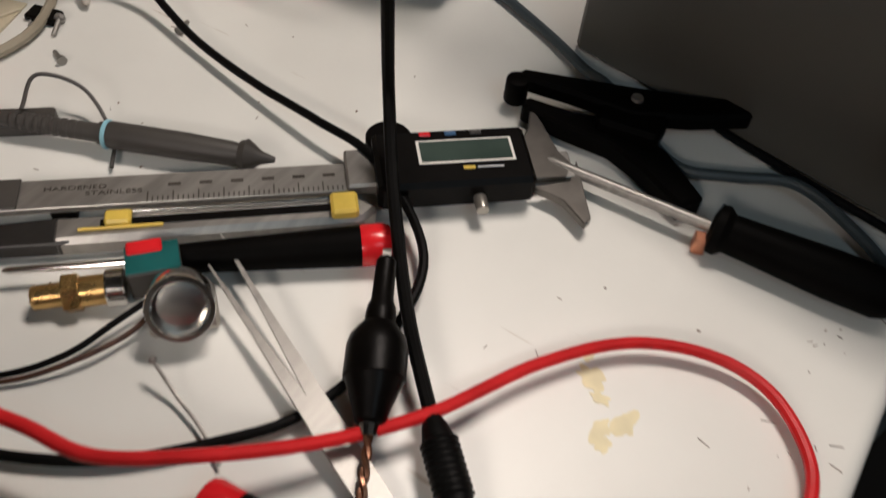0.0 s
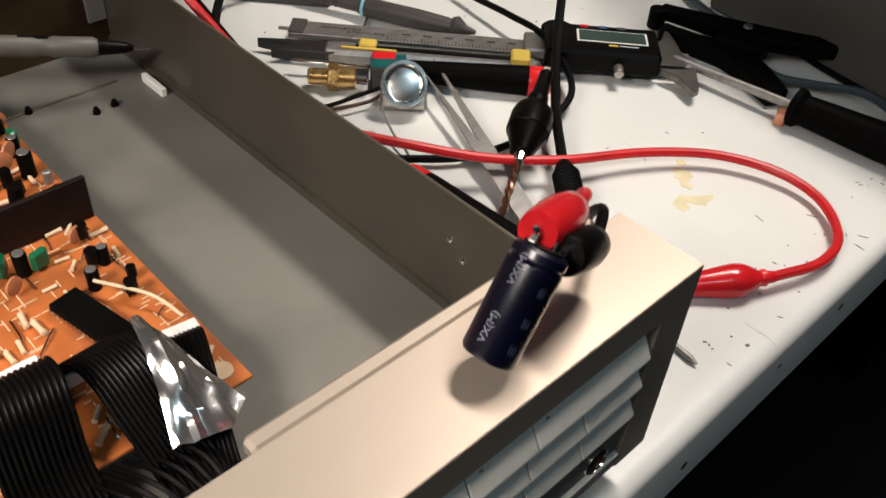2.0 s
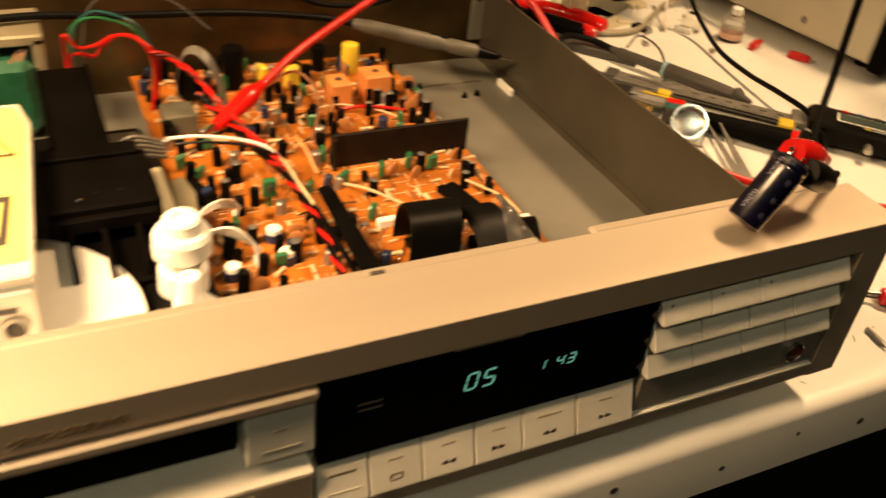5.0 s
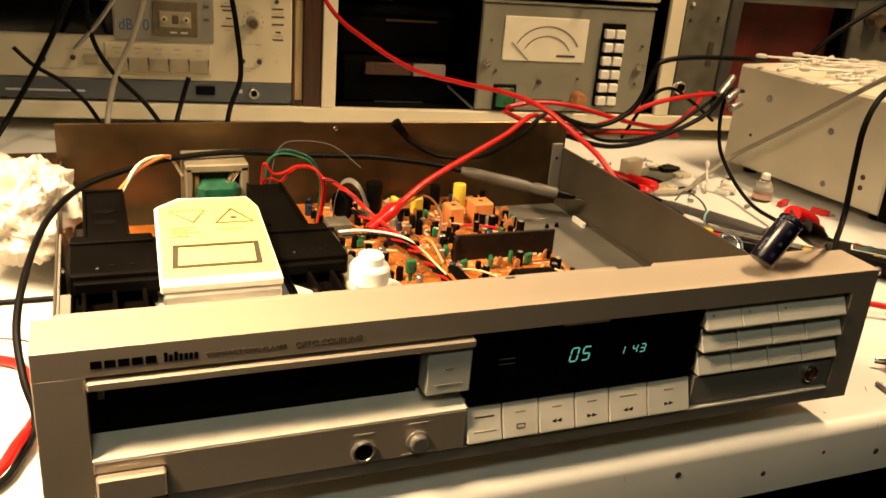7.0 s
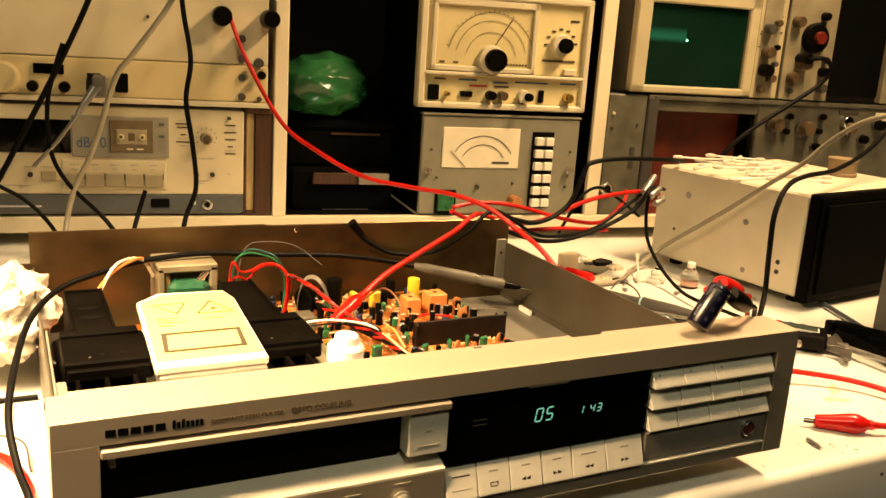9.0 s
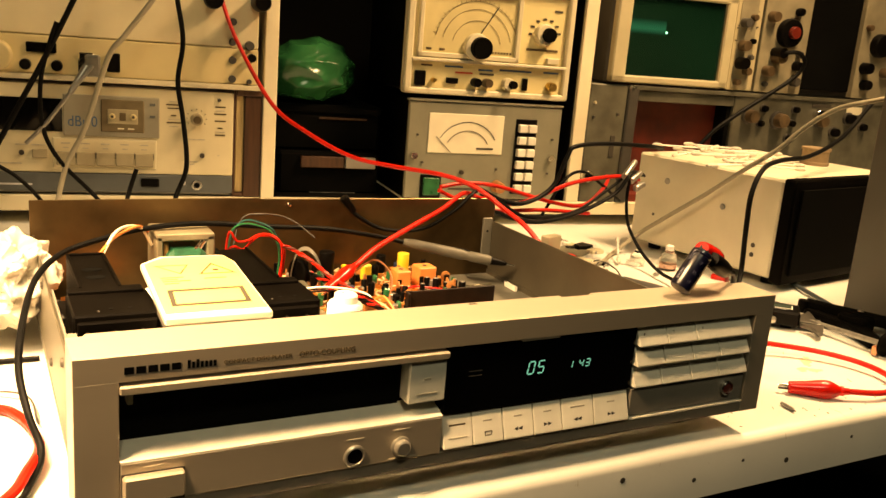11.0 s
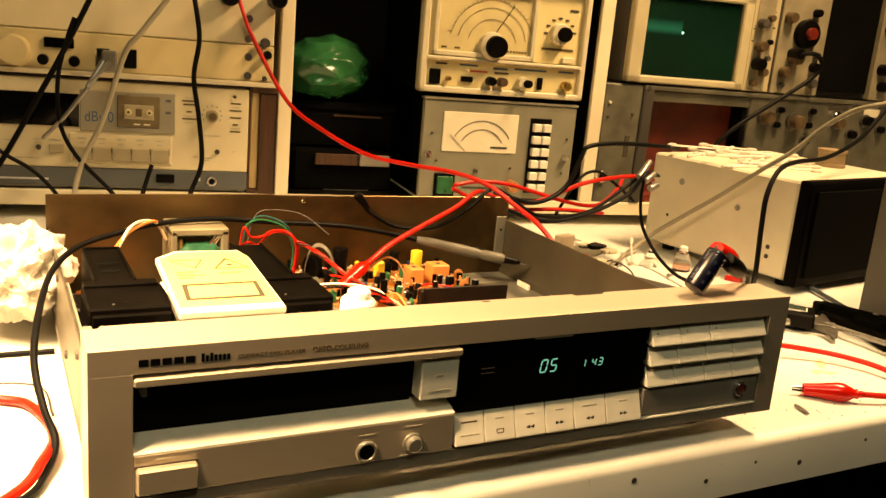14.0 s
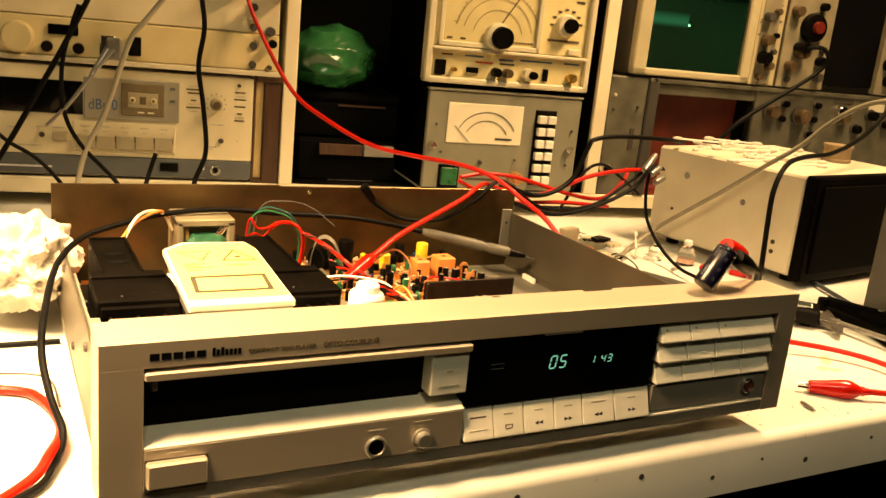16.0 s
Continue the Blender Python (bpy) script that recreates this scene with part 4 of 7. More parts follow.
part("facia_print", writing("COMPACT DISC PLAYER", 0.0335, 0.0020, pose(0.0668, -0.0001, 0.0905, 90, 0, 0)), INK_BROWN, player)
part("facia_print", writing("OPTO-COUPLING", 0.0295, 0.0028, pose(0.1040, -0.0001, 0.0902, 90, 0, 0)), INK_BROWN, player)
# steel chassis
part("chassis_floor", box(0.004, W - 0.004, 0.030, 0.358, 0.0135, 0.0150), STEEL, player)
part("floor_rib", box(0.350, 0.412, 0.3180, 0.3195, 0.0149, 0.0160, 0.0003), STEEL_IN, player)
part("side_wall", merge(box(W - 0.0060, W - 0.0046, 0.030, 0.357, 0.0135, 0.0700, 0.0004), box(W - 0.0072, W - 0.006, 0.0302, 0.357, 0.0150, 0.0195)), STEEL_IN, player, "bare zinc-plated side wall")
part("side_wall", merge(box(0.0046, 0.0060, 0.030, 0.357, 0.0135, 0.0700, 0.0004), box(0.006, 0.0125, 0.0302, 0.357, 0.0150, 0.0168)), STEEL_IN, player)
rear = xform(prism([(0.003, 0.0130), (W - 0.003, 0.0130), (W - 0.003, 0.0932), (0.190, 0.0962), (0.187, 0.0972), (0.003, 0.0980)], -0.3592, -0.3575, 0.0004), Matrix(((1, 0, 0, 0), (0, 0, -1, 0), (0, 1, 0, 0), (0, 0, 0, 1))))
part("rear_panel", rear, REAR_STEEL, player, "tall tarnished rear panel, warm brown reflections put into its colour")
part("rear_flange", box(W - 0.0165, W - 0.0062, 0.3548, 0.3572, 0.0300, 0.0735, 0.0004), STEEL, player)
part("flange_hole", cyl((W - 0.0115, 0.3549, 0.060), (W - 0.0115, 0.3545, 0.060), 0.0012, n=10), DARK, player)
for x in (0.215,):
    part("rear_rivet", lathe([(0, 0.0022), (0.001, 0.0018), (0.0014, 0.0008)], (x, 0.3575, 0.0905), (0, -1, 0), 12), CHROME, player)
for x, y in ((0.390, 0.298), (0.400, 0.299), (0.365, 0.318)):
    part("floor_stud", lathe([(0, 0.0019), (0.0016, 0.0019), (0.0022, 0.0014), (0.0036, 0.0011)], (x, y, 0.0149), (0, 0, 1), 12), DARK, player)
part("floor_slot", box(0.4215, 0.4245, 0.291, 0.311, 0.0149, 0.0198, 0.0004), WHITE_PL, player)
for x, y in ((0.04, 0.045), (W - 0.04, 0.045), (0.04, 0.32), (W - 0.04, 0.32)):
    part("foot", lathe([(0, 0.016), (0.011, 0.017), (0.0135, 0.016)], (x, y, 0.0), (0, 0, 1), 24), BLACK_MATT, player)
for y, z in ((0.092, 0.050), (0.085, 0.044)):
    part("wall_screw", lathe([(0, 0.0015), (0.0006, 0.0013), (0.0009, 0.0006)], (W - 0.0060, y, z), (-1, 0, 0), 14), CHROME, player)
for z, y in ((0.06, 0.10), (0.06, 0.25), (0.03, 0.18)):
    part("side_screw", lathe([(0, 0.003), (0.0015, 0.0022)], (0.0046, y, z), (-1, 0, 0), 12), INK, player)

# ---- inside the player: disc mechanism ----
part("compact_disc", lathe([(0.0, 0.0600), (0.0012, 0.0600), (0.0012, 0.0230), (0.0016, 0.0228), (0.0016, 0.0080)], (0.090, 0.0895, 0.0570), (0, 0, 1), 64), WHITE_PL, player, "white-printed disc lying in the mechanism")
part("mechanism_base", box(0.012, 0.172, 0.045, 0.245, 0.020, 0.050, 0.002), BLACK, player)
for x in (0.02, 0.16):
    for y in (0.06, 0.23):
        part("standoff", cyl((x, y, 0.0149), (x, y, 0.021), 0.005, n=12), STEEL, player)
rm = part("mechanism_arm", box(0.127, 0.152, 0.1805, 0.268, 0.050, 0.0755, 0.0012), MECH_BLACK, player)
lm = part("mechanism_arm", box(0.020, 0.045, 0.1665, 0.252, 0.050, 0.0800, 0.0012), MECH_BLACK, player)


def arm_block(parent, x0, x1, y0, y1, z, cut):
    """A stepped moulding: raised rear bar, lower shelf, feet and a dark hollow beneath."""
    ym = y0 + (y1 - y0) * cut
    part("arm_block", box(x0, x1, ym, y1, z - 0.0135, z, 0.0012), MECH_BLACK, parent)
    part("arm_ridge", box(x0 + 0.001, x1 - 0.003, y1 - 0.006, y1 + 0.004, z - 0.002, z + 0.0022, 0.0006), MECH_BLACK, parent)
    part("arm_lip", box(x0 + 0.002, x1 - 0.002, ym - 0.0035, ym + 0.0005, z - 0.0105, z - 0.0035, 0.0008), MECH_BLACK, parent)
    part("arm_shelf", box(x0 + 0.003, x1 - 0.006, y0, ym, z - 0.0225, z - 0.0165, 0.0010), MECH_BLACK, parent)
    for k in range(3):
        xa = x0 + 0.006 + k * (x1 - x0 - 0.018) / 2
        part("arm_rib", box(xa, xa + 0.0022, y0 + 0.002, ym, z - 0.0166, z - 0.0085, 0.0005), MECH_BLACK, parent)
    part("arm_foot", box(x0 + 0.004, x1 - 0.004, ym + 0.002, y1 - 0.002, 0.0490, z - 0.0134, 0.001), MECH_BLACK, parent)
    for k in range(2):
        xa = x0 + (x1 - x0) * (0.45 + 0.22 * k)
        part("arm_hole", cyl((xa, ym + 0.010, z - 0.0004), (xa, ym + 0.010, z + 0.0003), 0.0013, n=10), RUBBER, parent)
    part("arm_pin", cyl((x0 + (x1 - x0) * 0.30, ym + 0.006, z - 0.0004), (x0 + (x1 - x0) * 0.30, ym + 0.006, z + 0.0006), 0.0008, n=8), GREY_PL, parent)


arm_block(rm, 0.121, 0.166, 0.106, 0.181, 0.0735, 0.42)
arm_block(lm, 0.012, 0.060, 0.084, 0.168, 0.0785, 0.45)
for x0, x1, y0, y1, z in ((0.020, 0.0218, 0.170, 0.251, 0.0800), (0.0432, 0.045, 0.170, 0.251, 0.0800), (0.020, 0.045, 0.2495, 0.2515, 0.0800)):
    part("arm_rim", box(x0, x1, y0, y1, z - 0.0003, z + 0.0016, 0.0003), MECH_BLACK, lm)
for x0, x1, y0, y1, z in ((0.127, 0.1288, 0.184, 0.267, 0.0755), (0.1502, 0.152, 0.184, 0.267, 0.0755)):
    part("arm_rim", box(x0, x1, y0, y1, z - 0.0003, z + 0.0016, 0.0003), MECH_BLACK, rm)
for y in (0.194, 0.213):
    part("arm_slot", xform(lathe([(0, 0.0052), (0.0006, 0.0050)], (0, 0, 0), (0, 0, 1), 20), Matrix.Translation((0.0325, y, 0.0798)) @ Matrix.Diagonal((1.25, 0.8, 1, 1))), DARK, lm)
part("arm_clip", box(0.026, 0.042, 0.0820, 0.0838, 0.0600, 0.0618, 0.0003), CHROME, lm)
part("arm_clip", box(0.016, 0.020, 0.0822, 0.0838, 0.0560, 0.0660, 0.0003), STEEL, lm)
part("roller", cyl((0.064, 0.196, 0.0640), (0.094, 0.196, 0.0640), 0.0060, n=20, bev=0.0006), WHITE_PL, player)
part("guide_bar", box(0.165, 0.1735, 0.110, 0.192, 0.0500, 0.0560, 0.0010), CASE_WHITE, player, "pale guide bar")
part("side_bracket", merge(box(0.0065, 0.0078, 0.060, 0.200, 0.015, 0.072, 0.0003), box(0.0079, 0.0130, 0.085, 0.115, 0.070, 0.0712, 0.0003)), STEEL, player)
for y, z in ((0.150, 0.068), (0.120, 0.055), (0.085, 0.060)):
    part("bracket_screw", lathe([(0, 0.0034), (0.0018, 0.0028), (0.0024, 0.001)], (0.0078, y, z), (1, 0, 0), 12), CHROME, player)
# clamp with its warning label
poly = [(0.0545, 0.079), (0.1150, 0.079), (0.1215, 0.188), (0.1180, 0.207), (0.0750, 0.209), (0.0600, 0.193)]
clamp = part("disc_clamp", prism(poly, 0.0835, 0.0880, 0.0008), mat("clamp_white", (0.66, 0.63, 0.54), 0.45, 0, 0.05, 50), player, "cream disc clamp with a yellow warning label")
part("clamp_front", box(0.0562, 0.1138, 0.0765, 0.0793, 0.0600, 0.0832, 0.0008), SATIN, clamp)
part("clamp_boss", lathe([(0, 0.0052), (0.0024, 0.0050), (0.0024, 0.0034), (0.0010, 0.0030)], (0.1060, 0.0768, 0.0680), (0, -1, 0.2), 20), SATIN, clamp)
part("boss_bore", cyl((0.1060, 0.0766, 0.0680), (0.1060, 0.0752, 0.0682), 0.0030, n=14), INK, clamp)
part("clamp_slot", box(0.0990, 0.1080, 0.0758, 0.0766, 0.0752, 0.0770), INK, clamp)
part("clamp_skirt", prism([(0.0560, 0.0795), (0.1140, 0.0795), (0.1170, 0.140), (0.0590, 0.140)], 0.0760, 0.0836, 0.0006), SATIN, clamp)
for x in (0.062, 0.096):
    part("clamp_lug", box(x, x + 0.014, 0.0775, 0.0830, 0.0770, 0.0815, 0.0006), SATIN, clamp)
part("warning_label", prism([(0.0562, 0.087), (0.1140, 0.087), (0.1200, 0.188), (0.1165, 0.204), (0.0762, 0.204), (0.0620, 0.190)], 0.0880, 0.0883), YEL_LABEL, clamp)


def strip_frame(q, w):
    """A flat printed border along the closed outline q."""
    cx, cy = sum(p[0] for p in q) / len(q), sum(p[1] for p in q) / len(q)
    bm = bmesh.new()
    a = [bm.verts.new((x, y, 0.08845)) for x, y in q]
    b = [bm.verts.new((x + (cx - x) * w[0], y + (cy - y) * w[1], 0.08845)) for x, y in q]
    for i in range(len(q)):
        bm.faces.new((a[i], a[(i + 1) % len(q)], b[(i + 1) % len(q)], b[i]))
    bmesh.ops.recalc_face_normals(bm, faces=bm.faces[:])
    return bm


part("label_border", strip_frame([(0.0620, 0.098), (0.1080, 0.098), (0.1110, 0.130), (0.0650, 0.130)], (0.13, 0.26)), INK, clamp)
part("warning_triangle", strip_frame([(0.0910, 0.160), (0.1150, 0.160), (0.1040, 0.186)], (0.2, 0.24)), INK_BROWN, clamp)
part("warning_triangle", strip_frame([(0.0670, 0.184), (0.0890, 0.184), (0.0800, 0.162)], (0.16, 0.2)), INK_BROWN, clamp)
part("label_dot", cyl((0.1035, 0.169, 0.0882), (0.1035, 0.169, 0.0886), 0.0020, n=14), INK_BROWN, clamp)
for x0, x1, y in ((0.066, 0.080, 0.155), (0.066, 0.076, 0.151), (0.066, 0.083, 0.147), (0.092, 0.106, 0.150), (0.066, 0.075, 0.142)):
    part("label_print", box(x0, x1, y, y + 0.0011, 0.0882, 0.0885), INK_BROWN, clamp)
# white cam gears
cam_g = part("cam_gear", lathe([(0, 0.0098), (0.010, 0.0096), (0.012, 0.0072), (0.0155, 0.0070), (0.0165, 0.0100), (0.018, 0.0110), (0.0255, 0.0112), (0.0275, 0.0100), (0.028, 0.0076), (0.0325, 0.0072), (0.0335, 0.0062), (0.0335, 0.0030), (0.0325, 0.0026)], (0.1660, 0.0985, 0.0560), (0.04, -0.03, 1), 40), WHITE_PL, player, "stepped white nylon cam gear")
part("cam_lobe", prism([(0.1550, 0.096), (0.160, 0.088), (0.168, 0.087), (0.168, 0.100), (0.158, 0.104)], 0.0725, 0.0800, 0.0012), WHITE_PL, cam_g)
part("idler_gear", lathe([(0, 0.0068), (0.0075, 0.0062), (0.0085, 0.0050), (0.0225, 0.0048), (0.0240, 0.0040), (0.0240, 0.0024), (0.0230, 0.0020)], (0.1660, 0.0835, 0.048), (0, 0, 1), 32), WHITE_PL, player)
part("gear_plate", box(0.152, 0.178, 0.068, 0.106, 0.0505, 0.0550, 0.0012), BLACK, player)
part("gear_base", prism([(0.1585, 0.072), (0.180, 0.070), (0.178, 0.083), (0.172, 0.092), (0.1600, 0.090)], 0.0551, 0.0580, 0.0008), WHITE_PL, player)
part("slide_rail", prism([(0.172, 0.108), (0.177, 0.108), (0.186, 0.175), (0.183, 0.190), (0.176, 0.188)], 0.046, 0.050, 0.0006), PLATE, player)
part("motor_can", box(0.128, 0.170, 0.196, 0.238, 0.030, 0.052, 0.002), STEEL_IN, player)
for i in range(5):
    part("flex_strip", tube([(0.152, 0.206 - i * 0.0046, 0.060), (0.164, 0.212 - i * 0.0046, 0.062), (0.178, 0.219 - i * 0.0040, 0.054)], 0.0011, 6), STRAP, player)
# mains transformer
trf = part("transformer", merge(box(0.089, 0.094, 0.296, 0.336, 0.016, 0.080, 0.001), box(0.128, 0.134, 0.296, 0.336, 0.016, 0.080, 0.001), box(0.089, 0.134, 0.296, 0.336, 0.076, 0.082, 0.001), box(0.089, 0.134, 0.296, 0.336, 0.016, 0.022, 0.001)), PLATE, player, "mains transformer with a green-taped winding")
part("winding", box(0.0965, 0.1275, 0.290, 0.344, 0.026, 0.070, 0.005), GREEN_COPPER, trf)
part("bobbin", box(0.0945, 0.0990, 0.300, 0.332, 0.024, 0.075, 0.001), TAN_PAPER, trf)
part("solder_tab", cyl((0.117, 0.288, 0.072), (0.121, 0.284, 0.079), 0.0012, n=8), CHROME, trf)
part("solder_tab", cyl((0.121, 0.289, 0.072), (0.124, 0.285, 0.079), 0.0012, n=8), CHROME, trf)
# small rear board with chassis wiring
part("supply_board", box(0.022, 0.080, 0.235, 0.330, 0.024, 0.0256), PCB, player)
for pts, m, r in (
    ([(0.040, 0.250, 0.078), (0.055, 0.275, 0.086), (0.075, 0.300, 0.088), (0.086, 0.318, 0.080)], CERAMIC, 0.0016),
    ([(0.042, 0.252, 0.076), (0.058, 0.280, 0.090), (0.078, 0.305, 0.086), (0.088, 0.312, 0.070)], CREAM, 0.0016),
    ([(0.144, 0.300, 0.045), (0.144, 0.300, 0.066), (0.144, 0.289, 0.084), (0.150, 0.290, 0.076), (0.160, 0.294, 0.075), (0.168, 0.292, 0.080), (0.178, 0.290, 0.080), (0.185, 0.286, 0.074), (0.188, 0.290, 0.058), (0.185, 0.292, 0.034)], RED_RUBBER, 0.0013),
    ([(0.146, 0.304, 0.045), (0.146, 0.303, 0.064), (0.150, 0.296, 0.070), (0.158, 0.300, 0.066), (0.163, 0.296, 0.073), (0.171, 0.297, 0.078), (0.181, 0.292, 0.077), (0.190, 0.290, 0.066), (0.188, 0.296, 0.034)], RED_RUBBER, 0.0013),
    ([(0.147, 0.306, 0.045), (0.147, 0.302, 0.078), (0.157, 0.302, 0.087), (0.170, 0.299, 0.086), (0.181, 0.297, 0.080), (0.188, 0.298, 0.062), (0.186, 0.298, 0.034)], GREEN_PART, 0.0009),
    ([(0.148, 0.308, 0.045), (0.149, 0.306, 0.076), (0.159, 0.305, 0.089), (0.172, 0.301, 0.088), (0.183, 0.299, 0.081), (0.190, 0.300, 0.062), (0.188, 0.300, 0.034)], TEAL, 0.0008),
    ([(0.150, 0.310, 0.050), (0.160, 0.318, 0.086), (0.180, 0.325, 0.090), (0.205, 0.325, 0.085), (0.225, 0.315, 0.070)], GREY_PL, 0.0007),
    ([(0.188, 0.290, 0.070), (0.197, 0.290, 0.066), (0.207, 0.279, 0.060), (0.214, 0.258, 0.054), (0.220, 0.244, 0.050), (0.226, 0.220, 0.048), (0.231, 0.206, 0.048), (0.234, 0.188, 0.049), (0.235, 0.170, 0.048), (0.237, 0.153, 0.047)], SILK, 0.0010),
    ([(0.218, 0.236, 0.046), (0.227, 0.205, 0.045), (0.233, 0.180, 0.046), (0.238, 0.153, 0.044), (0.240, 0.128, 0.042), (0.241, 0.104, 0.040)], BLACK, 0.0018),
    ([(0.182, 0.219, 0.055), (0.196, 0.214, 0.057), (0.214, 0.208, 0.056), (0.227, 0.202, 0.053), (0.234, 0.199, 0.046)], WHITE_PL, 0.0012),
    ([(0.184, 0.216, 0.053), (0.198, 0.211, 0.055), (0.216, 0.205, 0.054), (0.229, 0.199, 0.051), (0.236, 0.196, 0.044)], BLACK, 0.0010),
):
    part("wire", tube(pts, r * 0.78, 6, 6), m, player)


def twisted(pts, strands, r, pitch):
    """Insulated strands wound about one another along pts."""
    path = smooth_path(pts, 9)
    run = [0.0]
    for a, b in zip(path, path[1:]):
        run.append(run[-1] + (b - a).length)
    for k, m in enumerate(strands):
        out = []
        for i, p in enumerate(path):
            d = (path[min(i + 1, len(path) - 1)] - path[max(i - 1, 0)]).normalized()
            u = d.cross(Vector((0, 0, 1))).normalized()
            v = u.cross(d)
            a = 6.28318 * (run[i] / pitch + k / len(strands))
            out.append(p + (u * math.cos(a) + v * math.sin(a)) * r * 1.05)
        part("twisted_wire", tube(out, r, 6, 1), m, player)


twisted([(0.186, 0.286, 0.072), (0.191, 0.287, 0.070), (0.196, 0.287, 0.068), (0.201, 0.282, 0.065), (0.206, 0.276, 0.062), (0.210, 0.266, 0.059), (0.213, 0.255, 0.056), (0.216, 0.248, 0.054), (0.219, 0.241, 0.052), (0.222, 0.229, 0.051), (0.225, 0.217, 0.050), (0.228, 0.210, 0.0495), (0.230, 0.203, 0.049), (0.2315, 0.195, 0.048), (0.232, 0.188, 0.047)], (RED_RUBBER, RED_RUBBER, DARK_RED), 0.0009, 0.022)
twisted([(0.206, 0.270, 0.052), (0.211, 0.258, 0.050), (0.216, 0.245, 0.049), (0.220, 0.230, 0.048), (0.224, 0.215, 0.047), (0.228, 0.202, 0.0465), (0.231, 0.190, 0.046), (0.233, 0.175, 0.0455), (0.234, 0.160, 0.045), (0.235, 0.145, 0.0445), (0.235, 0.130, 0.044), (0.2345, 0.117, 0.043), (0.234, 0.104, 0.042)], (BLACK, RED_RUBBER, BLACK), 0.0010, 0.021)
for k in range(7):
    o = k * 0.0019
    part("wire", tube([(0.181, 0.150 + o, 0.050), (0.186, 0.151 + o, 0.056 - o), (0.194, 0.155 + o, 0.056 - o), (0.202 + o * 0.5, 0.166 + o, 0.046 - o), (0.204, 0.170 + o, 0.031)], 0.00052, 6, 6), WHITE_PL, player)
    part("wire", tube([(0.181, 0.138 + o, 0.050), (0.188, 0.136 + o, 0.054 - o * 0.8), (0.195, 0.132 + o, 0.055 - o), (0.202 + o * 0.5, 0.131 + o, 0.046 - o), (0.204, 0.130 + o, 0.031)], 0.00052, 6, 6), WHITE_PL, player)
part("cable_sleeve", prism([(0.2440, 0.170), (0.2490, 0.171), (0.2520, 0.167), (0.2515, 0.080), (0.2410, 0.080)], 0.0425, 0.0455, 0.001), BLACK_MATT, player)

# ---- main circuit board ----
board = part("circuit_board", box(0.180, 0.3465, 0.100, 0.3465, 0.0290, 0.0306, 0.0003), PCB, player, "crowded orange circuit board")
for x, y in ((0.19, 0.11), (0.337, 0.112), (0.19, 0.335), (0.335, 0.335)):
    part("board_post", cyl((x, y, 0.0149), (x, y, 0.0291), 0.003, n=10), STEEL, board)
part("heat_sink", merge(box(0.2640, 0.3460, 0.2080, 0.2102, 0.0306, 0.0505, 0.0005), box(0.2640, 0.2665, 0.2040, 0.2102, 0.0306, 0.0500, 0.0005)), mat("heat_sink_black", (0.010, 0.0055, 0.0038), 0.5, 0, 0.4, 60, spec=0.2), board)
BZ = 0.0306


def shape(kind):
    if kind == "electrolytic":
        return mesh_of(lathe([(0, 0.0024), (0.0006, 0.0026), (0.0012, 0.0024), (0.0088, 0.0025), (0.0095, 0.0022), (0.0095, 0.0006)], (0, 0, 0), (0, 0, 1), 14), BLACK)
    if kind == "blue":
        return mesh_of(lathe([(0, 0.0024), (0.0006, 0.0026), (0.0075, 0.0025), (0.008, 0.0021)], (0, 0, 0), (0, 0, 1), 14), BLUE_PART)
    if kind == "film":
        return mesh_of(box(-0.0030, 0.0030, -0.0013, 0.0013, 0.0012, 0.0082, 0.0009), GREEN_PART)
    if kind == "disc":
        return mesh_of(lathe([(-0.0009, 0.0020), (-0.0004, 0.0034), (0.0004, 0.0034), (0.0009, 0.0020)], (0, 0, 0.0052), (0.2, 1, 0), 16), BROWN_PART)
    if kind == "resistor":
        return mesh_of(lathe([(-0.0033, 0.0004), (-0.0030, 0.0010), (-0.0018, 0.0008), (0.0018, 0.0008), (0.0030, 0.0010), (0.0033, 0.0004)], (0, 0, 0.0012), (1, 0, 0), 10), SILK)
    if kind == "jumper":
        return mesh_of(tube([(-0.0045, 0, 0), (-0.0042, 0, 0.0008), (0.0042, 0, 0.0008), (0.0045, 0, 0)], 0.00035, 5, 2), CHROME)
    if kind == "transistor":
        return mesh_of(lathe([(0, 0.0020), (0.0046, 0.0020)], (0, 0, 0.0022), (0, 0, 1), 12), BLACK)
    if kind == "ceramic_coil":
        return mesh_of(lathe([(0, 0.0022), (0.006, 0.0022), (0.0066, 0.0016)], (0, 0, 0), (0, 0, 1), 12), STAINLESS)
    if kind == "yellow_film":
        return mesh_of(box(-0.0040, 0.0040, -0.0022, 0.0022, 0.0008, 0.0115, 0.0010), YELLOW)
    if kind == "cap_top":
        return mesh_of(lathe([(0, 0.0021), (0.0003, 0.0019)], (0, 0, 0.0094), (0, 0, 1), 12), STAINLESS)


SHAPES = {}


def fit_part(name, kind, x, y, rz=0.0, s=1.0, lean=(0, 0)):
    if kind not in SHAPES:
        SHAPES[kind] = shape(kind)
    ob = new(name, SHAPES[kind])
    ob.parent = board
    ob.matrix_parent_inverse = wm(board).inverted()
    ob.matrix_basis = pose(x, y, BZ - 0.0002, lean[0], lean[1], rz) @ Matrix.Scale(s, 4)
    return ob


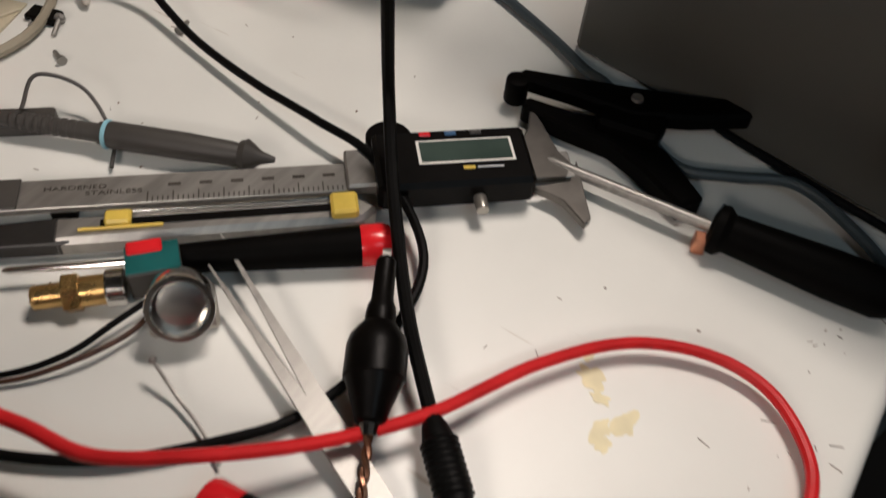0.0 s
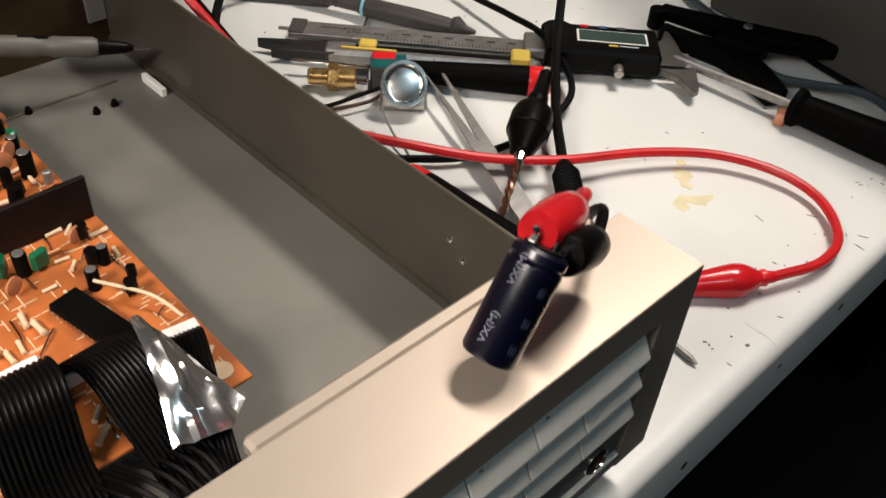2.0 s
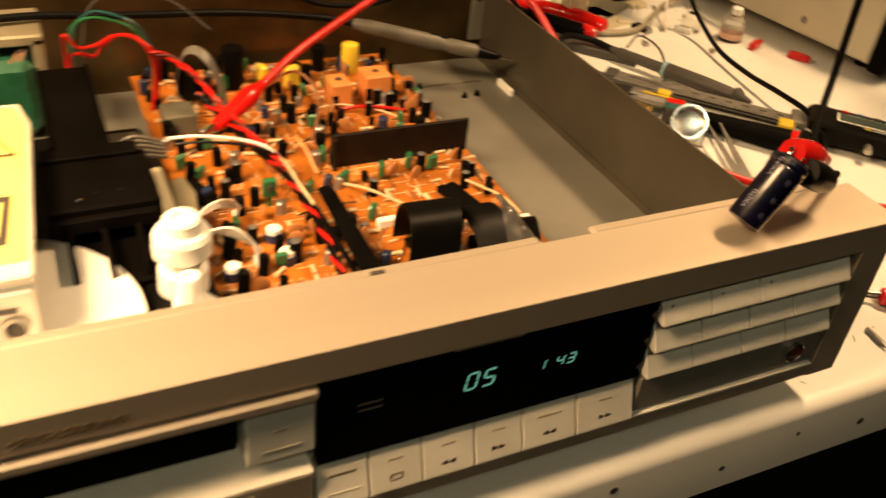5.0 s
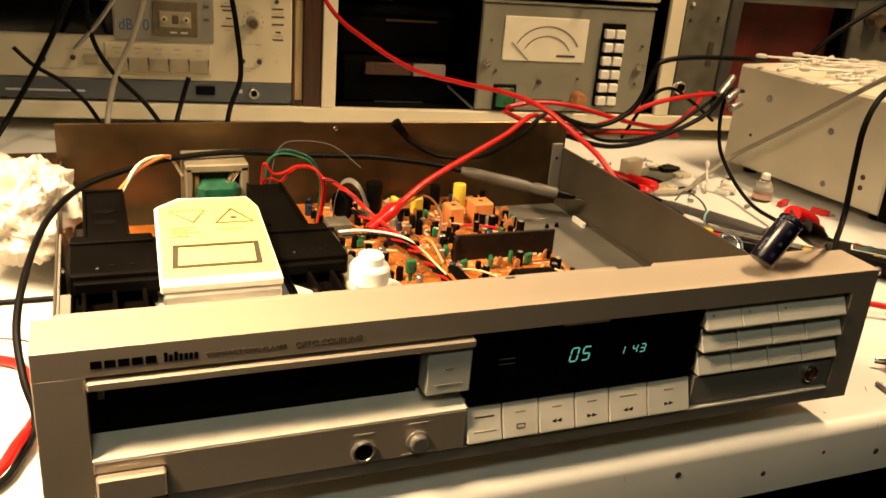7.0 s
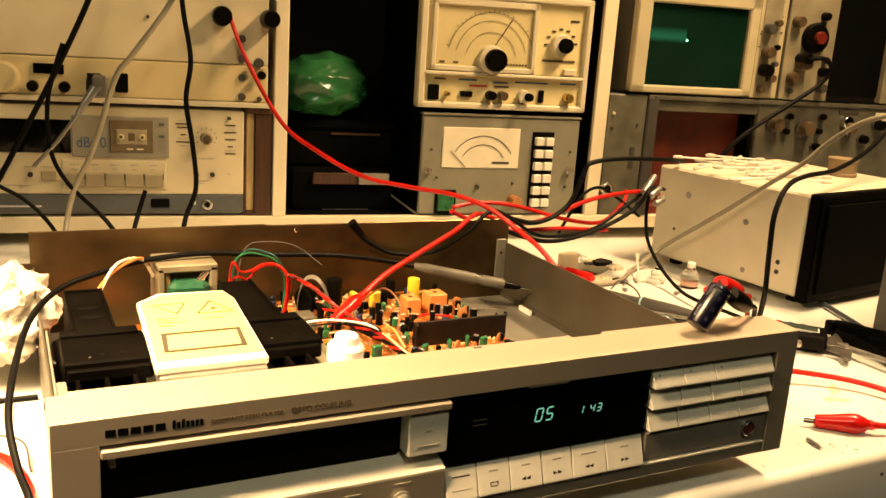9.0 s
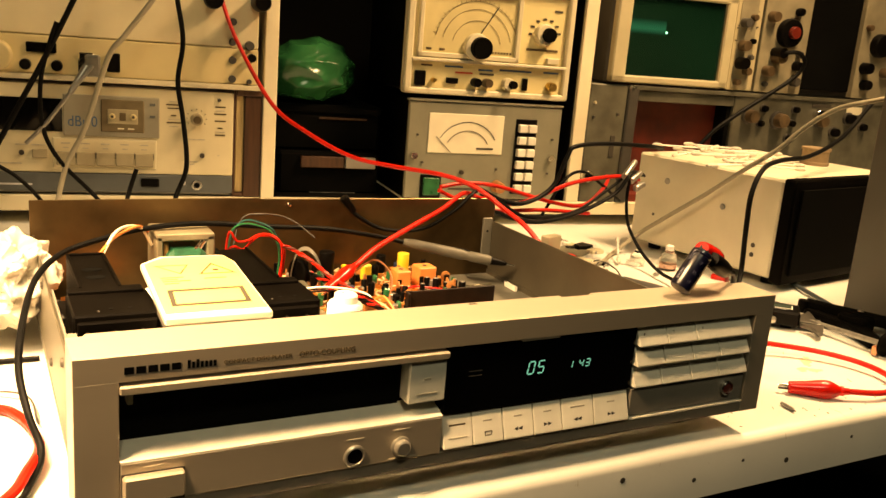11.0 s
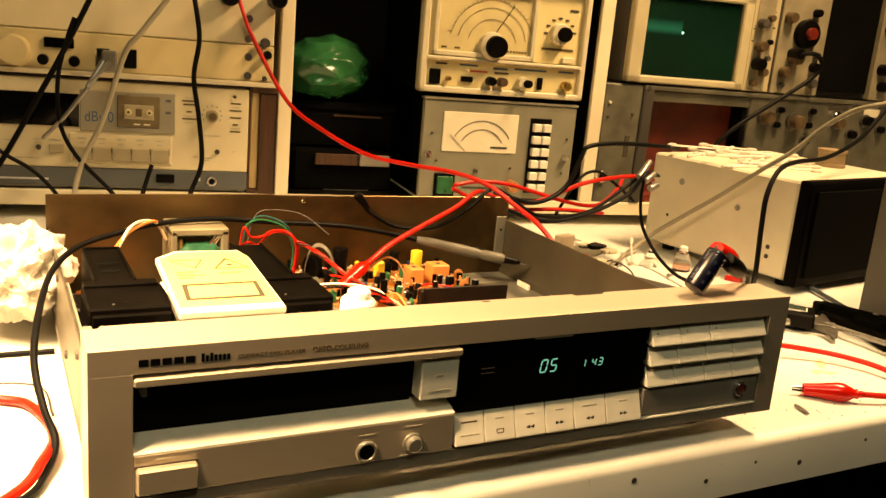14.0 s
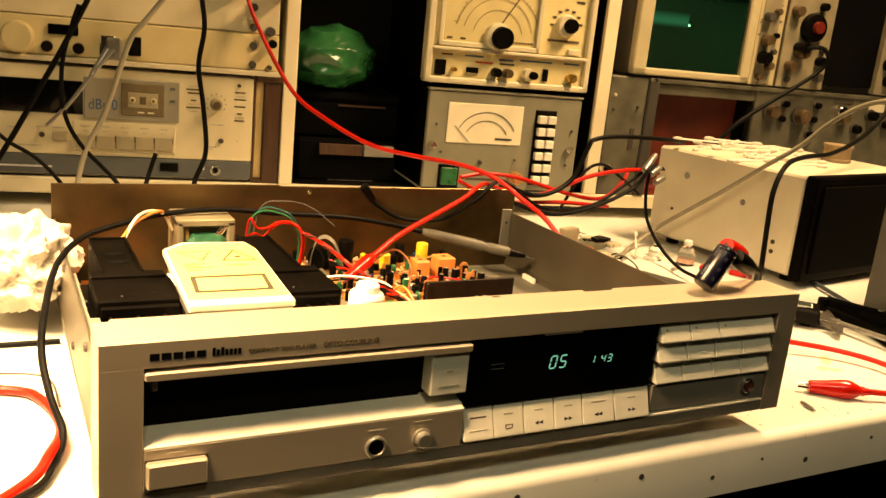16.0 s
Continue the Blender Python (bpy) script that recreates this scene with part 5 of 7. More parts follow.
for x, y, s in ((0.327, 0.171, 1.0), (0.336, 0.181, 0.9), (0.311, 0.194, 1.1), (0.277, 0.177, 1.0), (0.329, 0.262, 0.9), (0.338, 0.249, 1.3), (0.306, 0.262, 0.9), (0.321, 0.266, 1.2), (0.207, 0.153, 1.0), (0.222, 0.134, 1.2), (0.259, 0.142, 0.9), (0.204, 0.195, 1.1), (0.213, 0.209, 1.2), (0.340, 0.266, 1.0), (0.316, 0.274, 1.1)):
    fit_part("electrolytic_capacitor", "electrolytic", x, y, 0, s)
    fit_part("capacitor_top", "cap_top", x, y, 0, s)
for x, y, r in ((0.265, 0.189, 30), (0.305, 0.197, 60), (0.317, 0.192, 15), (0.287, 0.192, 70), (0.268, 0.155, 40), (0.262, 0.216, 80)):
    fit_part("film_capacitor", "film", x, y, r, 1.2)
for x, y in ((0.304, 0.184), (0.293, 0.190), (0.325, 0.305), (0.333, 0.196)):
    fit_part("disc_capacitor", "disc", x, y, 40, 1.1)
fit_part("film_capacitor", "yellow_film", 0.272, 0.308, 20, 1.3)
fit_part("film_capacitor", "yellow_film", 0.256, 0.318, 100, 1.1)
part("reservoir_capacitor", cyl((0.238, 0.318, BZ), (0.238, 0.318, BZ + 0.026), 0.0068, n=22, bev=0.0012), BLACK, board)
part("reservoir_capacitor", cyl((0.315, 0.322, BZ), (0.315, 0.322, BZ + 0.020), 0.0055, n=20, bev=0.001), YELLOW, board)
part("reservoir_capacitor", cyl((0.296, 0.330, BZ), (0.296, 0.330, BZ + 0.017), 0.0045, n=18, bev=0.001), BLACK, board)
part("inductor_disc", lathe([(-0.003, 0.0105), (-0.002, 0.0115), (0.002, 0.0115), (0.003, 0.0105)], (0.2075, 0.303, BZ + 0.013), (1, 0.35, 0), 30), BLACK_MATT, board)
part("metal_can", box(0.187, 0.205, 0.264, 0.282, BZ, BZ + 0.012, 0.0008), RACK_GREY, board)
for x0, x1, y0, y1, h in ((0.2855, 0.2985, 0.270, 0.2865, 0.0175), (0.3085, 0.3255, 0.274, 0.2905, 0.0185)):
    rl = part("coil_box", merge(box(x0, x1, y0, y1, BZ, BZ + h, 0.0009)), CERAMIC, board)
    part("coil_slug", cyl(((x0 + x1) / 2, (y0 + y1) / 2, BZ + h - 0.0004), ((x0 + x1) / 2, (y0 + y1) / 2, BZ + h + 0.0003), 0.0022, n=12), INK, board)
    part("coil_label", box(x0 + 0.0002, x0 + 0.004, y0 - 0.0003, y0 + 0.0003, BZ + 0.002, BZ + h * 0.6), BLACK, board)
gt_ = part("green_trimmer", merge(box(0.2195, 0.2265, 0.1800, 0.1840, BZ + 0.006, BZ + 0.0155, 0.0006), box(0.2215, 0.2240, 0.1812, 0.1828, BZ, BZ + 0.006)), GREEN_PART, board)
part("trimmer_screw", cyl((0.223, 0.1800, BZ + 0.0115), (0.223, 0.1792, BZ + 0.0115), 0.0016, n=10), INK, board)
for x, y in ((0.192, 0.130), (0.217, 0.153), (0.218, 0.134)):
    part("preset_body", lathe([(0, 0.0044), (0.0045, 0.0044)], (x, y, BZ), (0, 0, 1), 18), BLUE_PART, board)
    part("preset_wheel", lathe([(0, 0.0038), (0.0022, 0.0036), (0.0022, 0.0012), (0.0014, 0.001)], (x, y, BZ + 0.0045), (0, 0, 1), 18), WHITE_PL, board)


def chip(cx, cy, L, Wd, rz, n):
    c = part("integrated_circuit", xform(box(-L / 2, L / 2, -Wd / 2, Wd / 2, 0.0012, 0.0048, 0.0004), pose(cx, cy, BZ, 0, 0, rz)), BLACK_MATT if L > 0.03 else BLACK, board)
    pins = []
    for i in range(n):
        px = -L / 2 + L * (i + 0.5) / n
        for s in (-1, 1):
            pins.append(box(px - 0.0004, px + 0.0004, s * (Wd / 2 + 0.0004) - 0.0003, s * (Wd / 2 + 0.0004) + 0.0003, -0.0003, 0.0032))
    part("chip_pins", xform(merge(*pins), pose(cx, cy, BZ, 0, 0, rz)), CHROME, board)


chip(0.3185, 0.1525, 0.036, 0.0115, 102, 16)
chip(0.1915, 0.200, 0.022, 0.008, 104, 9)
chip(0.285, 0.128, 0.020, 0.007, 10, 8)
part("pin_header", xform(box(-0.0075, 0.0075, -0.0045, 0.0045, BZ, BZ + 0.0065, 0.0005), pose(0.3355, 0.1265, 0, 0, 0, -8)), WHITE_PL, board)
for k in range(8):
    part("header_slot", xform(box(-0.0068 + k * 0.0018, -0.0056 + k * 0.0018, -0.0049, -0.0043, BZ + 0.001, BZ + 0.0055), pose(0.3355, 0.1265, 0, 0, 0, -8)), BLACK, board)
part("pin_header", box(0.2920, 0.3100, 0.1330, 0.1400, BZ, BZ + 0.0055, 0.0005), WHITE_PL, board)
part("pin_header", box(0.2680, 0.2960, 0.1460, 0.1500, BZ, BZ + 0.005, 0.0005), WHITE_PL, board)
part("solder_blob", lathe([(0, 0.0040), (0.0006, 0.0040)], (0.3395, 0.108, BZ), (0, 0, 1), 18), SILK, board)
taken = [(0.3185, 0.1525, 0.016), (0.305, 0.209, 0.006), (0.292, 0.278, 0.010), (0.317, 0.282, 0.011), (0.238, 0.318, 0.009), (0.2, 0.274, 0.014)]
rng = random.Random(21)
count = 0
while count < 400:
    x, y = rng.uniform(0.184, 0.343), rng.uniform(0.106, 0.342)
    if any((x - a) ** 2 + (y - b) ** 2 < c * c for a, b, c in taken):
        continue
    if any((x - a) ** 2 + (y - b) ** 2 < 0.0034 ** 2 for a, b, c in taken[6:]):
        continue
    left = x < 0.262 or y > 0.225
    kind = rng.choice(("electrolytic", "electrolytic", "film", "disc", "transistor", "resistor", "resistor", "resistor", "jumper", "jumper", "ceramic_coil", "blue") if left else ("resistor", "resistor", "jumper", "jumper", "jumper", "transistor", "resistor"))
    names = {"electrolytic": "electrolytic_capacitor", "film": "film_capacitor", "disc": "disc_capacitor", "ceramic_coil": "choke", "blue": "electrolytic_capacitor", "jumper": "wire_link"}
    fit_part(names.get(kind, kind), kind, x, y, rng.choice((0, 0, 90, 90, 45)) + rng.uniform(-8, 8), rng.uniform(0.8, 1.35), (rng.uniform(-7, 7), rng.uniform(-7, 7)))
    taken.append((x, y, 0.004))
    count += 1
# pale printed outlines on the board
silk = []
for i in range(900):
    x, y = rng.uniform(0.184, 0.342), rng.uniform(0.104, 0.342)
    L = rng.uniform(0.002, 0.009)
    if rng.random() < 0.5:
        silk.append(box(x, min(x + L, 0.345), y, y + 0.0004, BZ, BZ + 0.0002))
    else:
        silk.append(box(x, x + 0.0004, y, min(y + L, 0.345), BZ, BZ + 0.0002))
ob = part("board_print", merge(*silk), SILK, board)
tagged(ob, kind="stuff")
for pts, m, r in (([(0.290, 0.268, 0.033), (0.300, 0.264, 0.036), (0.316, 0.263, 0.034), (0.328, 0.258, 0.033)], RED_RUBBER, 0.0011), ([(0.262, 0.262, 0.034), (0.285, 0.270, 0.036), (0.310, 0.264, 0.033), (0.322, 0.250, 0.033)], SILK, 0.0006), ([(0.326, 0.168, 0.037), (0.338, 0.150, 0.036), (0.342, 0.135, 0.034)], SILK, 0.0007), ([(0.262, 0.190, 0.033), (0.272, 0.172, 0.038), (0.288, 0.160, 0.033)], SILK, 0.0007), ([(0.245, 0.235, 0.034), (0.250, 0.220, 0.044), (0.254, 0.200, 0.034)], CERAMIC, 0.0010), ([(0.248, 0.300, 0.034), (0.262, 0.270, 0.060), (0.272, 0.255, 0.050), (0.262, 0.235, 0.034)], COPPER, 0.0009)):
    part("board_wire", tube(pts, r, 6, 6), m, board)


def ribbon(path, width, n, r, sideways):
    """A flat cable with n ridges, one connected sheet."""
    s = Vector(sideways).normalized()
    p = [Vector(q) for q in path]
    pts = []
    for i in range(len(p) - 1):
        a, b, c, d = p[max(i - 1, 0)], p[i], p[i + 1], p[min(i + 2, len(p) - 1)]
        for k in range(5):
            t = k / 5
            pts.append(0.5 * (2 * b + (c - a) * t + (2 * a - 5 * b + 4 * c - d) * t * t + (3 * b - a - 3 * c + d) * t ** 3))
    pts.append(p[-1])
    bm = bmesh.new()
    rows = []
    for i, q in enumerate(pts):
        d = (pts[min(i + 1, len(pts) - 1)] - pts[max(i - 1, 0)]).normalized()
        nrm = s.cross(d).normalized()
        ring = []
        m = n * 4
        for side in (1, -1):
            for j in range(m + 1):
                jj = j if side > 0 else m - j
                h = r * (0.30 + 0.70 * abs(math.sin(math.pi * jj / 4)))
                ring.append(bm.verts.new(q + s * (width * (jj / m - 0.5)) + nrm * h * side))
        rows.append(ring)
    L = len(rows[0])
    for a, b in zip(rows, rows[1:]):
        for j in range(L):
            bm.faces.new((a[j], a[(j + 1) % L], b[(j + 1) % L], b[j]))
    bm.faces.new(rows[0][::-1]), bm.faces.new(rows[-1])
    bmesh.ops.recalc_face_normals(bm, faces=bm.faces[:])
    return bm


part("ribbon_cable", ribbon([(0.283, 0.134, 0.034), (0.2825, 0.131, 0.048), (0.2815, 0.124, 0.0585), (0.281, 0.114, 0.0620), (0.2795, 0.106, 0.056), (0.278, 0.101, 0.036), (0.277, 0.085, 0.022)], 0.025, 14, 0.00098, (1, -0.06, 0)), RIBBON, player)
part("ribbon_cable", ribbon([(0.300, 0.137, 0.034), (0.3035, 0.131, 0.045), (0.308, 0.122, 0.0515), (0.3095, 0.112, 0.050), (0.3105, 0.101, 0.042), (0.312, 0.088, 0.031), (0.313, 0.074, 0.022)], 0.0200, 12, 0.00098, (1, 0.05, 0)), RIBBON, player)
part("ribbon_cable", ribbon([(0.3355, 0.124, 0.0385), (0.3345, 0.119, 0.0415), (0.331, 0.109, 0.040), (0.327, 0.098, 0.034), (0.322, 0.084, 0.027), (0.318, 0.072, 0.022)], 0.0125, 8, 0.0009, (0.95, -0.15, 0)), RIBBON, player)
part("flat_cable", ribbon([(0.203, 0.310, 0.034), (0.204, 0.309, 0.048), (0.2075, 0.306, 0.0605), (0.2135, 0.301, 0.0640), (0.2200, 0.296, 0.0580), (0.2245, 0.292, 0.045), (0.2265, 0.289, 0.032)], 0.0115, 8, 0.0006, (0.35, 0.93, 0)), STRAP, player)
tape = bmesh.new()
cols = [[(0.3210, 0.1280, 0.0530), (0.3185, 0.1150, 0.0520), (0.3150, 0.1020, 0.0460), (0.3100, 0.0880, 0.0350)], [(0.3220, 0.1275, 0.0540), (0.3230, 0.1130, 0.0535), (0.3210, 0.1000, 0.0470), (0.3180, 0.0850, 0.0360)], [(0.3230, 0.1270, 0.0535), (0.3265, 0.1130, 0.0490), (0.3270, 0.0990, 0.0430), (0.3280, 0.0840, 0.0340)], [(0.3240, 0.1260, 0.0520), (0.3290, 0.1130, 0.0460), (0.3330, 0.1010, 0.0400), (0.3370, 0.0900, 0.0350)]]
grid = [[tape.verts.new(p) for p in c] for c in cols]
for i in range(3):
    for j in range(3):
        tape.faces.new((grid[i][j], grid[i + 1][j], grid[i + 1][j + 1], grid[i][j + 1]))
bmesh.ops.subdivide_edges(tape, edges=tape.edges[:], cuts=3, use_grid_fill=True)
for v in tape.verts:
    v.co.z += noise.noise(Vector((v.co.x * 420, v.co.y * 130, 0))) * 0.0022
bmesh.ops.solidify(tape, geom=tape.faces[:], thickness=0.0004)
part("foil_tape", tape, SILVER_TAPE, player, "crinkled silver shielding tape")
for k in range(7):
    part("loose_wire", tube([(0.286 + k * 0.004, 0.098, 0.030), (0.292 + k * 0.004, 0.082, 0.034), (0.300 + k * 0.003, 0.066, 0.028), (0.300 + k * 0.004, 0.050, 0.022)], 0.0009, 5, 5), BLACK, player)
part("board_clip", prism([(0.322, 0.062), (0.350, 0.060), (0.352, 0.072), (0.330, 0.078)], 0.0305, 0.036, 0.001), WHITE_PL, player)

# ---- capacitor on test, standing tilted on the player's front edge ----
A0, A1 = Vector((0.3605, 0.0130, 0.1046)), Vector((0.3785, 0.0152, 0.1272))
ax = (A1 - A0).normalized()
capac = thing("electrolytic_capacitor", A0, "navy electrolytic capacitor held tilted between test clips", "capacitor")
L = (A1 - A0).length
part("sleeve", lathe([(0, 0.0052), (0.0002, 0.0066), (0.0012, 0.0071), (L - 0.0042, 0.0071), (L - 0.0034, 0.0065), (L - 0.0026, 0.0071), (L - 0.0008, 0.0070), (L, 0.0060)], A0, ax, 40), BLUE_SLEEVE, capac)
part("rubber_seal", lathe([(0, 0.0052), (0.0006, 0.0050)], A1, ax, 28), BLACK, capac)
side = ax.cross(Vector((0, 0, 1))).normalized()
for s in (-0.0025, 0.0025):
    part("lead_wire", cyl(A1 + side * s, A1 + side * s + ax * 0.0028, 0.0004, n=8), CHROME, capac)


INK_CAP = mat("pale_sleeve_print", (0.24, 0.24, 0.30), 0.5, 0, 0.15, 120, 0)


def on_sleeve(name, text, turn, h0, width, height, material):
    """Lettering wrapped on the sleeve, running along its axis."""
    bm = writing(text, width, height, Matrix(), 0.0002)
    r = 0.00715
    e2 = ax.cross(side).normalized()
    for v in bm.verts:
        a = radians(turn) - v.co.y / r
        v.co = A0 + ax * (h0 + v.co.x) + (side * math.cos(a) + e2 * math.sin(a)) * (r + v.co.z)
    part(name, bm, material, capac)


INK_SLEEVE = mat("faded_sleeve_print", (0.09, 0.095, 0.16), 0.5, 0, 0.1, 80, 0)


def bar_on_sleeve(turn, h0, h1, wide):
    e2 = ax.cross(side).normalized()
    bm = bmesh.new()
    vs = []
    for h in (h0, h1):
        vs.append([bm.verts.new(A0 + ax * h + (side * math.cos(a) + e2 * math.sin(a)) * 0.00716) for a in (radians(turn), radians(turn) + wide / 0.00716)])
    bm.faces.new((vs[0][0], vs[0][1], vs[1][1], vs[1][0]))
    part("printed_bar", bm, INK_SLEEVE, capac)


for h in (0.004, 0.0190):
    on_sleeve("series_print", "VX(M)", 278, h, 0.0080, 0.0026, INK_CAP)
for k, h in enumerate((0.004, 0.011, 0.019)):
    for d in (0, 5, 10):
        bar_on_sleeve(322 + d * 1.2, h, h + 0.0024, 0.00018)


# ---- test clips and leads ----
def gator_clip(name, tip, tail, r, rubber, label, group="test leads", jaw=0.16, blunt=False, lead=(), lead_r=0.0017, lead_mat=None):
    tip, tail = Vector(tip), Vector(tail)
    d = (tail - tip).normalized()
    L = (tail - tip).length
    t = thing(name, tip, label, "test lead", group)
    if lead:
        part("lead", tube(lead, lead_r, 10, 8), lead_mat, t)
    s = d.cross(Vector((0, 0, 1))).normalized()
    up = s.cross(d)
    for sg in (1, -1):
        q = tip + up * sg * 0.0011
        part("jaw", merge(cyl(q, q + d * L * (jaw + 0.12) + up * sg * 0.0006, 0.0010, 0.0016, 8)), CHROME, t)
    if blunt:
        part("boot", lathe([(L * jaw, r * 0.62), (L * jaw, r * 0.84), (L * 0.12, r * 0.92), (L * 0.35, r), (L * 0.62, r), (L * 0.82, r * 0.86), (L * 0.88, r * 0.70), (L * 0.885, r * 0.30), (L, r * 0.28)], tip, d, 26), rubber, t)
        return t
    part("boot", lathe([(L * 0.15, r * 0.50), (L * 0.16, r * 0.62), (L * 0.36, r * 0.74), (L * 0.56, r * 0.94), (L * 0.64, r), (L * 0.72, r * 0.97), (L * 0.80, r * 0.74), (L * 0.87, r * 0.46), (L * 0.89, r * 0.50), (L * 0.92, r * 0.50), (L * 0.93, r * 0.40), (L, r * 0.34)], tip, d, 24), rubber, t)
    return t


RED_LEAD = [(0.225, 0.664, 0.273), (0.240, 0.644, 0.224), (0.269, 0.597, 0.158), (0.296, 0.553, 0.132), (0.329, 0.497, 0.113), (0.361, 0.446, 0.110), (0.390, 0.398, 0.110), (0.411, 0.364, 0.103), (0.427, 0.336, 0.088), (0.438, 0.305, 0.074), (0.447, 0.270, 0.050), (0.453, 0.243, 0.033), (0.459, 0.220, 0.030), (0.465, 0.198, 0.026), (0.486, 0.173, 0.022), (0.512, 0.150, 0.016), (0.543, 0.128, 0.013), (0.583, 0.109, 0.010), (0.613, 0.086, 0.008), (0.627, 0.058, 0.007), (0.625, 0.033, 0.006), (0.606, 0.013, 0.006), (0.582, 0.009, 0.0065), (0.556, 0.0175, 0.0075)]
gator_clip("test_lead", (0.5125, 0.0480, 0.005), (0.5560, 0.0175, 0.0075), 0.0076, RED_GLOSS, "long red test lead with a glossy alligator clip on the bench", lead=RED_LEAD, lead_r=0.0024, lead_mat=RED_RUBBER)
gator_clip("test_lead", (0.3795, 0.0190, 0.1290), (0.4080, 0.0275, 0.1171), 0.0060, RED_GLOSS, "short red lead with a clip gripping a capacitor lead", jaw=0.05, blunt=True, lead=[(0.520, 0.102, 0.0110), (0.500, 0.088, 0.024), (0.478, 0.073, 0.045), (0.455, 0.058, 0.072), (0.434, 0.044, 0.098), (0.420, 0.033, 0.1115), (0.4065, 0.0270, 0.1178)], lead_r=0.0017, lead_mat=RED_RUBBER)
gator_clip("test_lead", (0.3825, 0.0125, 0.1240), (0.4080, 0.0190, 0.1105), 0.0058, BLACK, "short black lead with a clip gripping a capacitor lead", jaw=0.09, blunt=True, lead=[(0.520, 0.099, 0.0100), (0.502, 0.085, 0.021), (0.480, 0.070, 0.041), (0.458, 0.055, 0.067), (0.438, 0.041, 0.091), (0.424, 0.029, 0.106), (0.4060, 0.0185, 0.1112)], lead_r=0.0017, lead_mat=RUBBER)
gator_clip("test_lead", (0.2030, 0.2330, 0.046), (0.2445, 0.2621, 0.0603), 0.0056, RED_GLOSS, "red test lead with a clip gripping a wire inside the player", lead=[(0.243, 0.2611, 0.0598), (0.268, 0.279, 0.0685), (0.308, 0.306, 0.0765), (0.363, 0.342, 0.087), (0.400, 0.368, 0.0965), (0.430, 0.382, 0.088), (0.484, 0.392, 0.080), (0.561, 0.406, 0.099), (0.638, 0.420, 0.104), (0.690, 0.445, 0.095)], lead_r=0.0024, lead_mat=RED_RUBBER)


def cable(name, pts, r, material, label, group="loose cables", n=10):
    return single(name, tube(pts, r, n, 8), material, label, "cable", group)


cable("test_lead", [(0.388, 0.396, 0.098), (0.420, 0.402, 0.1005), (0.463, 0.405, 0.096), (0.540, 0.413, 0.076), (0.590, 0.420, 0.070), (0.625, 0.432, 0.086), (0.645, 0.448, 0.096), (0.660, 0.470, 0.095)], 0.0022, RED_RUBBER, "red test lead running behind the player", "test leads")
cable("test_lead", [(0.382, 0.388, 0.096), (0.405, 0.392, 0.086), (0.450, 0.396, 0.072), (0.520, 0.400, 0.070), (0.600, 0.42, 0.06)], 0.0022, RED_RUBBER, "red test lead behind the player", "test leads")
cable("black_lead", [(0.266, 0.347, 0.092), (0.279, 0.348, 0.080), (0.306, 0.349, 0.067), (0.347, 0.350, 0.066), (0.382, 0.352, 0.083), (0.411, 0.362, 0.100), (0.440, 0.378, 0.092), (0.493, 0.392, 0.065), (0.566, 0.406, 0.065), (0.622, 0.417, 0.089), (0.655, 0.423, 0.107)], 0.0019, RUBBER, "black lead hooked over the rear panel")
single("plug", cyl((0.262, 0.346, 0.099), (0.274, 0.348, 0.085), 0.0042, 0.0028, 14, 0.001), BLACK, "black cable plug resting on the rear panel", "plug")
cable("black_lead", [(0.430, 0.385, 0.093), (0.483, 0.390, 0.080), (0.528, 0.399, 0.095), (0.548, 0.403, 0.130), (0.558, 0.405, 0.140), (0.603, 0.413, 0.143), (0.680, 0.430, 0.139), (0.735, 0.460, 0.132)], 0.0026, RUBBER, "black cable rising to the grey case")
cable("black_lead", [(0.425, 0.372, 0.081), (0.494, 0.384, 0.061), (0.558, 0.395, 0.065), (0.623, 0.407, 0.085), (0.650, 0.412, 0.109), (0.700, 0.45, 0.10)], 0.0024, RUBBER, "black cable behind the player")
cable("black_lead", [(0.53, 0.415, 0.060), (0.560, 0.420, 0.100), (0.590, 0.428, 0.108), (0.620, 0.432, 0.094), (0.66, 0.44, 0.070)], 0.0018, RUBBER, "black cable looping beside the grey case")
for a, b in (((0.640, 0.413, 0.104), (0.664, 0.425, 0.121)), ((0.648, 0.410, 0.100), (0.668, 0.418, 0.108)), ((0.652, 0.405, 0.092), (0.668, 0.410, 0.096))):
    single("crimp_plug", cyl(a, b, 0.0042, 0.0034, 12, 0.0008), STAINLESS, "silver coaxial plug on a black cable", "plug", "coaxial plugs")
# oscilloscope probe inside the player
PT, PB = Vector((0.4236, 0.2992, 0.0387)), Vector((0.3215, 0.3425, 0.0560))
pd = (PB - PT).normalized()
probe = thing("scope_probe", PT, "grey oscilloscope probe lying across the open chassis", "probe")
part("tip", cyl(PT, PT + pd * 0.010, 0.0008, 0.0012, 8), CHROME, probe)
part("nose", lathe([(0.008, 0.0016), (0.012, 0.0028), (0.024, 0.0040), (0.026, 0.0040)], PT, pd, 16), BLACK, probe)
part("barrel", lathe([(0.024, 0.0040), (0.026, 0.0050), (0.044, 0.0050), (0.0455, 0.0044), (0.050, 0.0044), (0.052, 0.0052), (0.100, 0.0048), (0.110, 0.0034)], PT, pd, 20), mat("probe_grey", (0.105, 0.098, 0.080), 0.5, 0, 0.1, 60), probe)
part("slot_mark", tube([PT + pd * 0.045 + Vector((0, 0, 0.0050)), PT + pd * 0.058 + Vector((0, 0, 0.0050))], 0.0008, 6), BLACK, probe)
